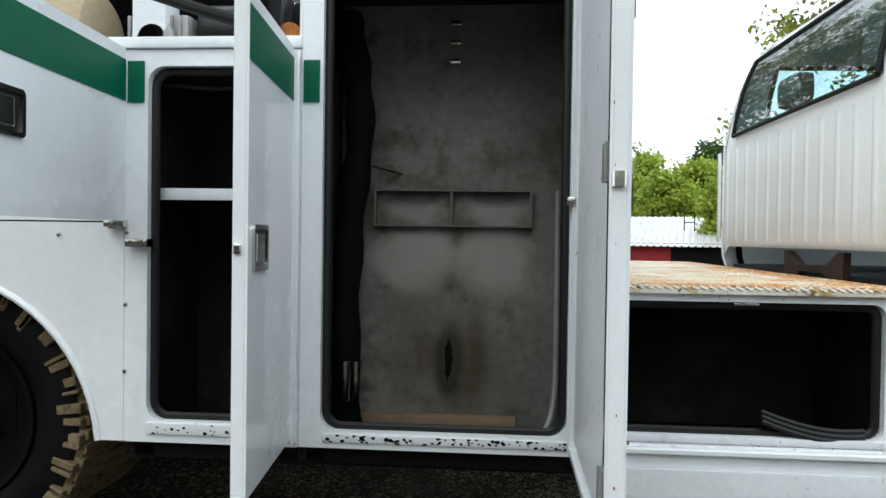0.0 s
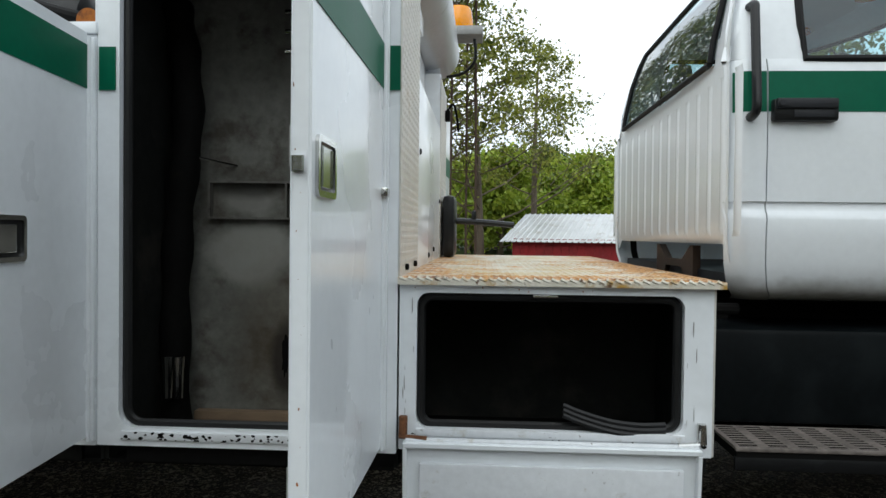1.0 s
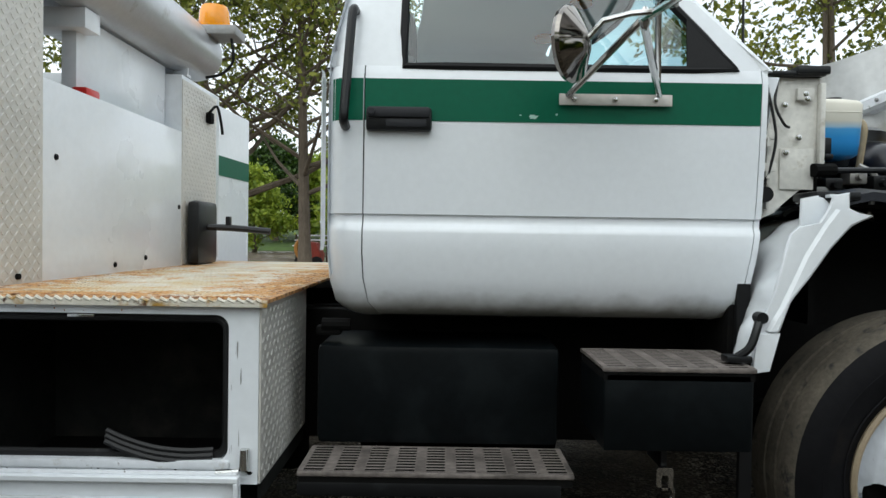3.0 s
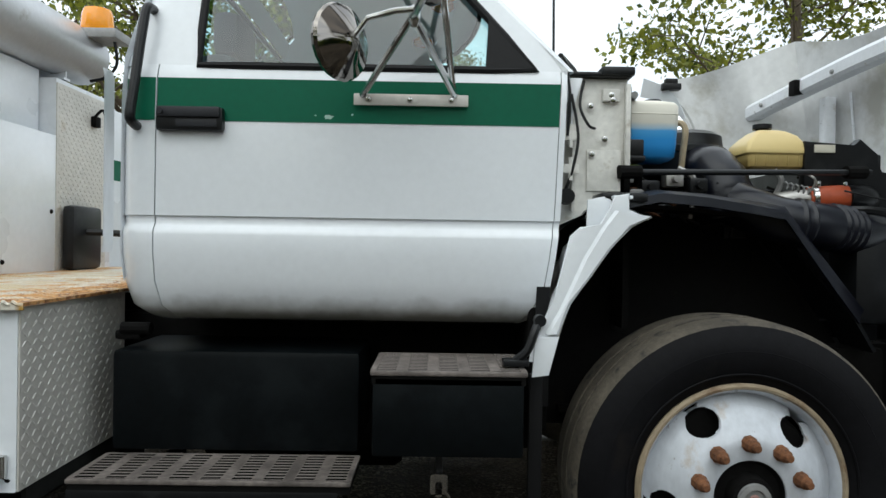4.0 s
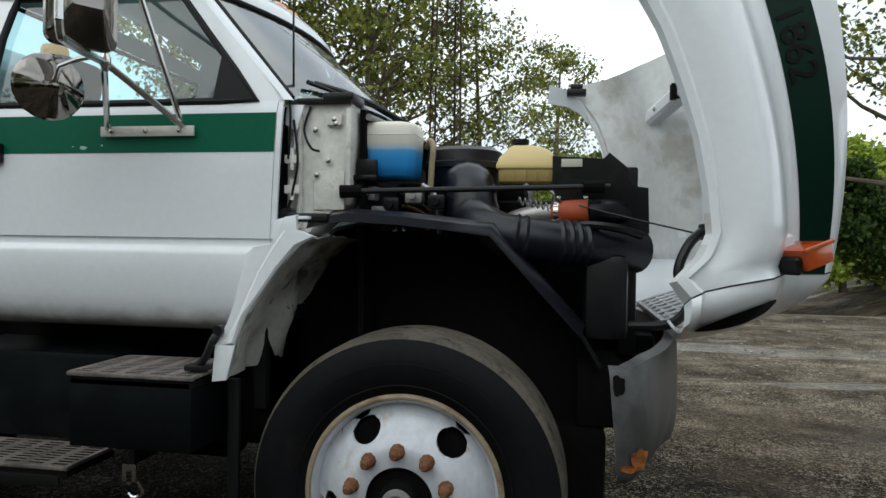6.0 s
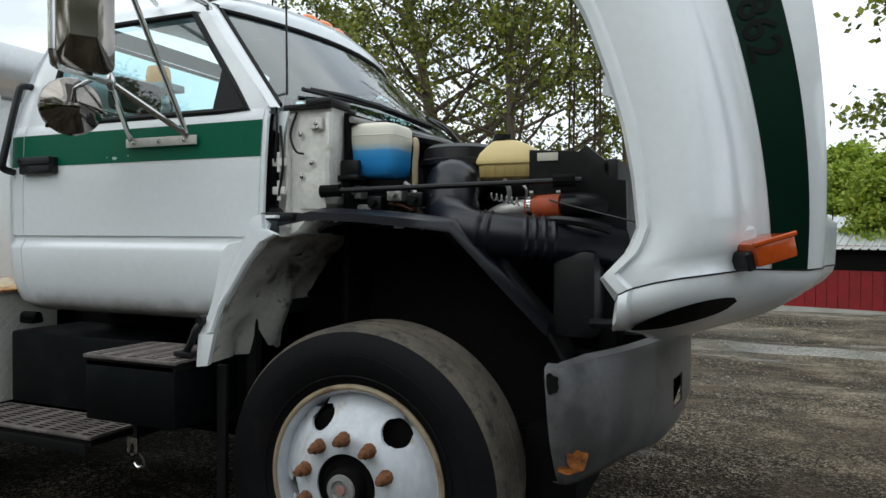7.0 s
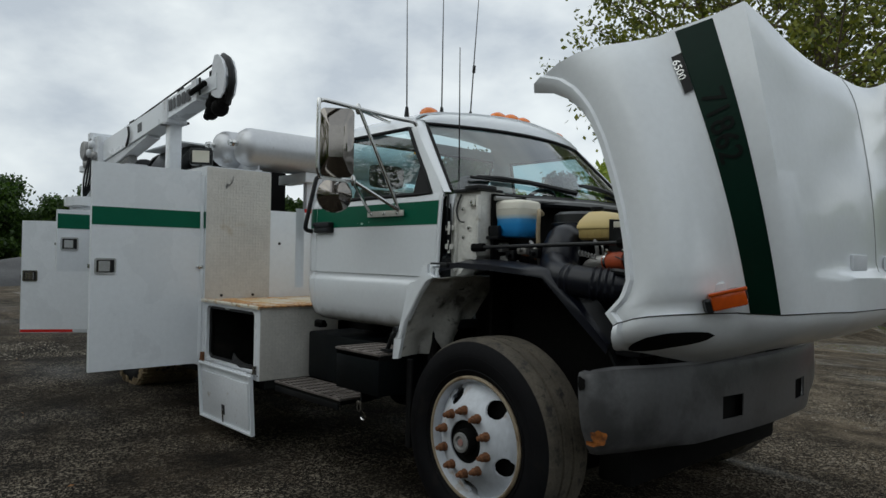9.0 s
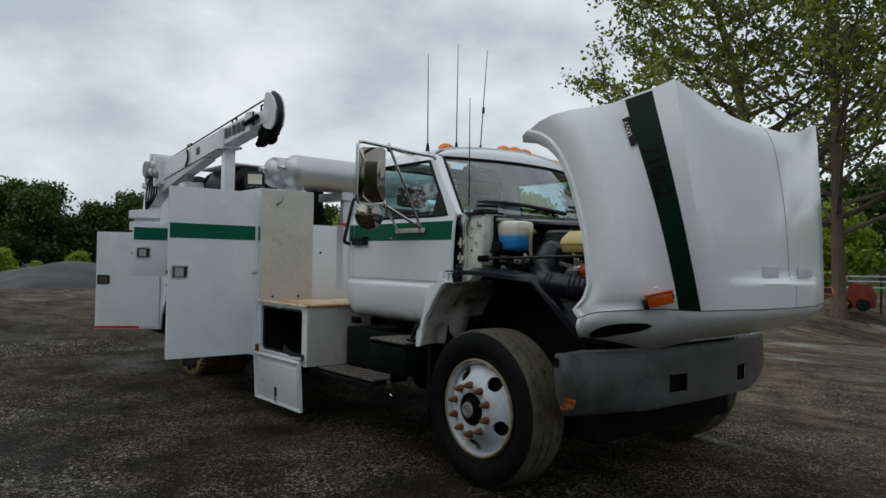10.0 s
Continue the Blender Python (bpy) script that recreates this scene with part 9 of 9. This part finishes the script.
# ---- small machine and stacked pipes by the trees
def yard_machine(x, y, z):
    th = thing("yard_machine", (x, y, z), "weathered red and yellow machine parked by the trees", "machine")
    bm = B()
    prism(bm, [(x - 0.3, z + 0.1), (x + 0.5, z + 0.1), (x + 0.55, z + 0.5), (x + 0.35, z + 0.95), (x - 0.05, z + 1.0), (x - 0.1, z + 0.6)], "y", y, y + 0.9, 0.04)
    part("hood_cover", bm, M_TARP, th, "faded red bodywork")
    bm = B()
    tube(bm, smooth_path([(x - 0.1, y - 0.1, z + 1.15), (x - 0.35, y - 0.1, z + 0.85), (x - 0.3, y - 0.1, z + 0.5), (x - 0.05, y - 0.1, z + 0.2)], 5), 0.075, 8)
    part("arm", bm, M_MACH, th, "yellow arm")
    for dx in (-0.2, 0.4):
        bm = B()
        lathe(bm, [(-0.08, 0.05), (-0.08, 0.22), (0.08, 0.22), (0.08, 0.05)], (x + dx, y, z + 0.22), "y", 20)
        part("wheel", bm, M_RUBBER, th)
    for k, zz in enumerate((0.8, 1.02, 1.2)):
        bm = B()
        tube(bm, [(x - 0.75 + 0.1 * k, y + 1.1, z + zz), (x + 0.75, y + 1.1, z + zz + 0.02)], 0.028, 8)
        part("pipe", bm, M_ROOF, th, "pale stacked pipe")
    for dx in (-0.6, 0.6):
        bm = B()
        box(bm, x + dx - 0.03, x + dx + 0.03, y + 1.08, y + 1.14, z - 0.1, z + 1.25)
        part("rack_post", bm, M_TOWER, th)


yard_machine(-3.35, 26.3, -0.12)


# ---------------------------------------------------------------- wear: chips, scuffs and fallen leaves
def chips(name, n, seed, to_world, u0, u1, v0, v1, size, material, parent, label, long=1.0):
    """Small ragged paint chips strewn over a flat face; to_world(u, v) gives the place."""
    rng = random.Random(seed)
    bm = B()
    for _ in range(n):
        cu, cv = rng.uniform(u0, u1), rng.uniform(v0, v1)
        r = size * rng.uniform(0.3, 1.0) ** 1.6
        a0 = rng.uniform(0, 6.28)
        ring = []
        for i in range(7):
            a = a0 + 2 * math.pi * i / 7
            k = r * rng.uniform(0.5, 1.2)
            ring.append(bm.verts.new(to_world(min(u1, max(u0, cu + k * long * math.cos(a))), min(v1, max(v0, cv + k * math.sin(a))))))
        bm.faces.new(ring)
    return tagged(part(name, bm, material, parent, smooth=0), label, kind="stuff")


def front_face(y):
    return lambda u, v: (u, y, v)


chips("chipped_paint", 90, 1, front_face(2.1212), -0.43, 0.30, 0.506, 0.530, 0.007, M_DARK, tall, "dark chips along the worn sill", 1.3)
chips("chipped_paint", 40, 2, front_face(2.1212), -0.985, -0.575, 0.511, 0.545, 0.006, M_DARK, narrow, "dark chips along the worn sill", 1.3)
chips("chipped_paint", 50, 3, front_face(SIDE - 0.0012), 0.40, 1.265, 0.508, 0.558, 0.006, M_DARK, boxc, "dark chips along the worn sill", 1.6)
chips("chipped_paint", 7, 4, front_face(SIDE - 0.0012), 0.400, 0.436, 0.57, 0.97, 0.034, M_GREYM, boxc, "grey scrapes on the frame", 0.07)
chips("chipped_paint", 7, 5, front_face(SIDE - 0.0012), 1.20, 1.23, 0.57, 0.97, 0.036, M_GREYM, boxc, "grey scrapes on the frame", 0.07)
chips("rust_speck", 14, 6, front_face(SIDE - 0.0014), 0.41, 1.26, 0.957, 0.984, 0.004, M_RUST, boxc, "rust bleeding from the deck edge", 0.6)
chips("chipped_paint", 42, 7, lambda u, v: tuple(bd_m @ Vector((u, -0.0272, v))), 0.06, bd_w - 0.06, 0.58, 1.85, 0.0065, M_DARK, bd, "scratches on the inner door panel", 0.6)
chips("chipped_paint", 16, 8, lambda u, v: tuple(bd_m @ Vector((bd_w + 0.0008, u, v))), -0.034, -0.004, 0.55, 1.9, 0.005, M_RUST, bd, "rusty chips on the door edge", 0.5)
chips("scuff", 13, 9, lambda u, v: (0.3935, u, v + (u - 2.30) * 1.1), 2.255, 2.345, 1.855, 1.895, 0.022, M_GREYM, truck, "dark scuff on tread plate", 0.7)
chips("rust_speck", 60, 10, lambda u, v: (u, v, 0.9995), 0.41, 1.26, 2.122, 2.17, 0.014, M_RUST, truck, "rust along the deck edge", 1.3)


def fallen_leaves():
    rng = random.Random(12)
    vs, fs = [], []
    for i in range(90):
        x, y = (rng.uniform(-5, 8), rng.uniform(-0.6, 2.0)) if i < 50 else (rng.uniform(4.2, 10), rng.uniform(1.5, 9))
        a, s = rng.uniform(0, 6.28), rng.uniform(0.008, 0.022)
        c, d = math.cos(a) * s, math.sin(a) * s
        k = len(vs)
        z = 0.022
        vs += [(x - c, y - d, z), (x + d * 0.55, y - c * 0.55, z + 0.006), (x + c, y + d, z + 0.002), (x - d * 0.55, y + c * 0.55, z + 0.008)]
        fs.append((k, k + 1, k + 2, k + 3))
    me = bpy.data.meshes.new("fallen_leaves")
    me.from_pydata(vs, [], fs)
    me.materials.append(M_OLDLEAF)
    tagged(new("fallen_leaves", me), "scattered dry orange-brown fallen leaves", "leaves", kind="stuff")


fallen_leaves()
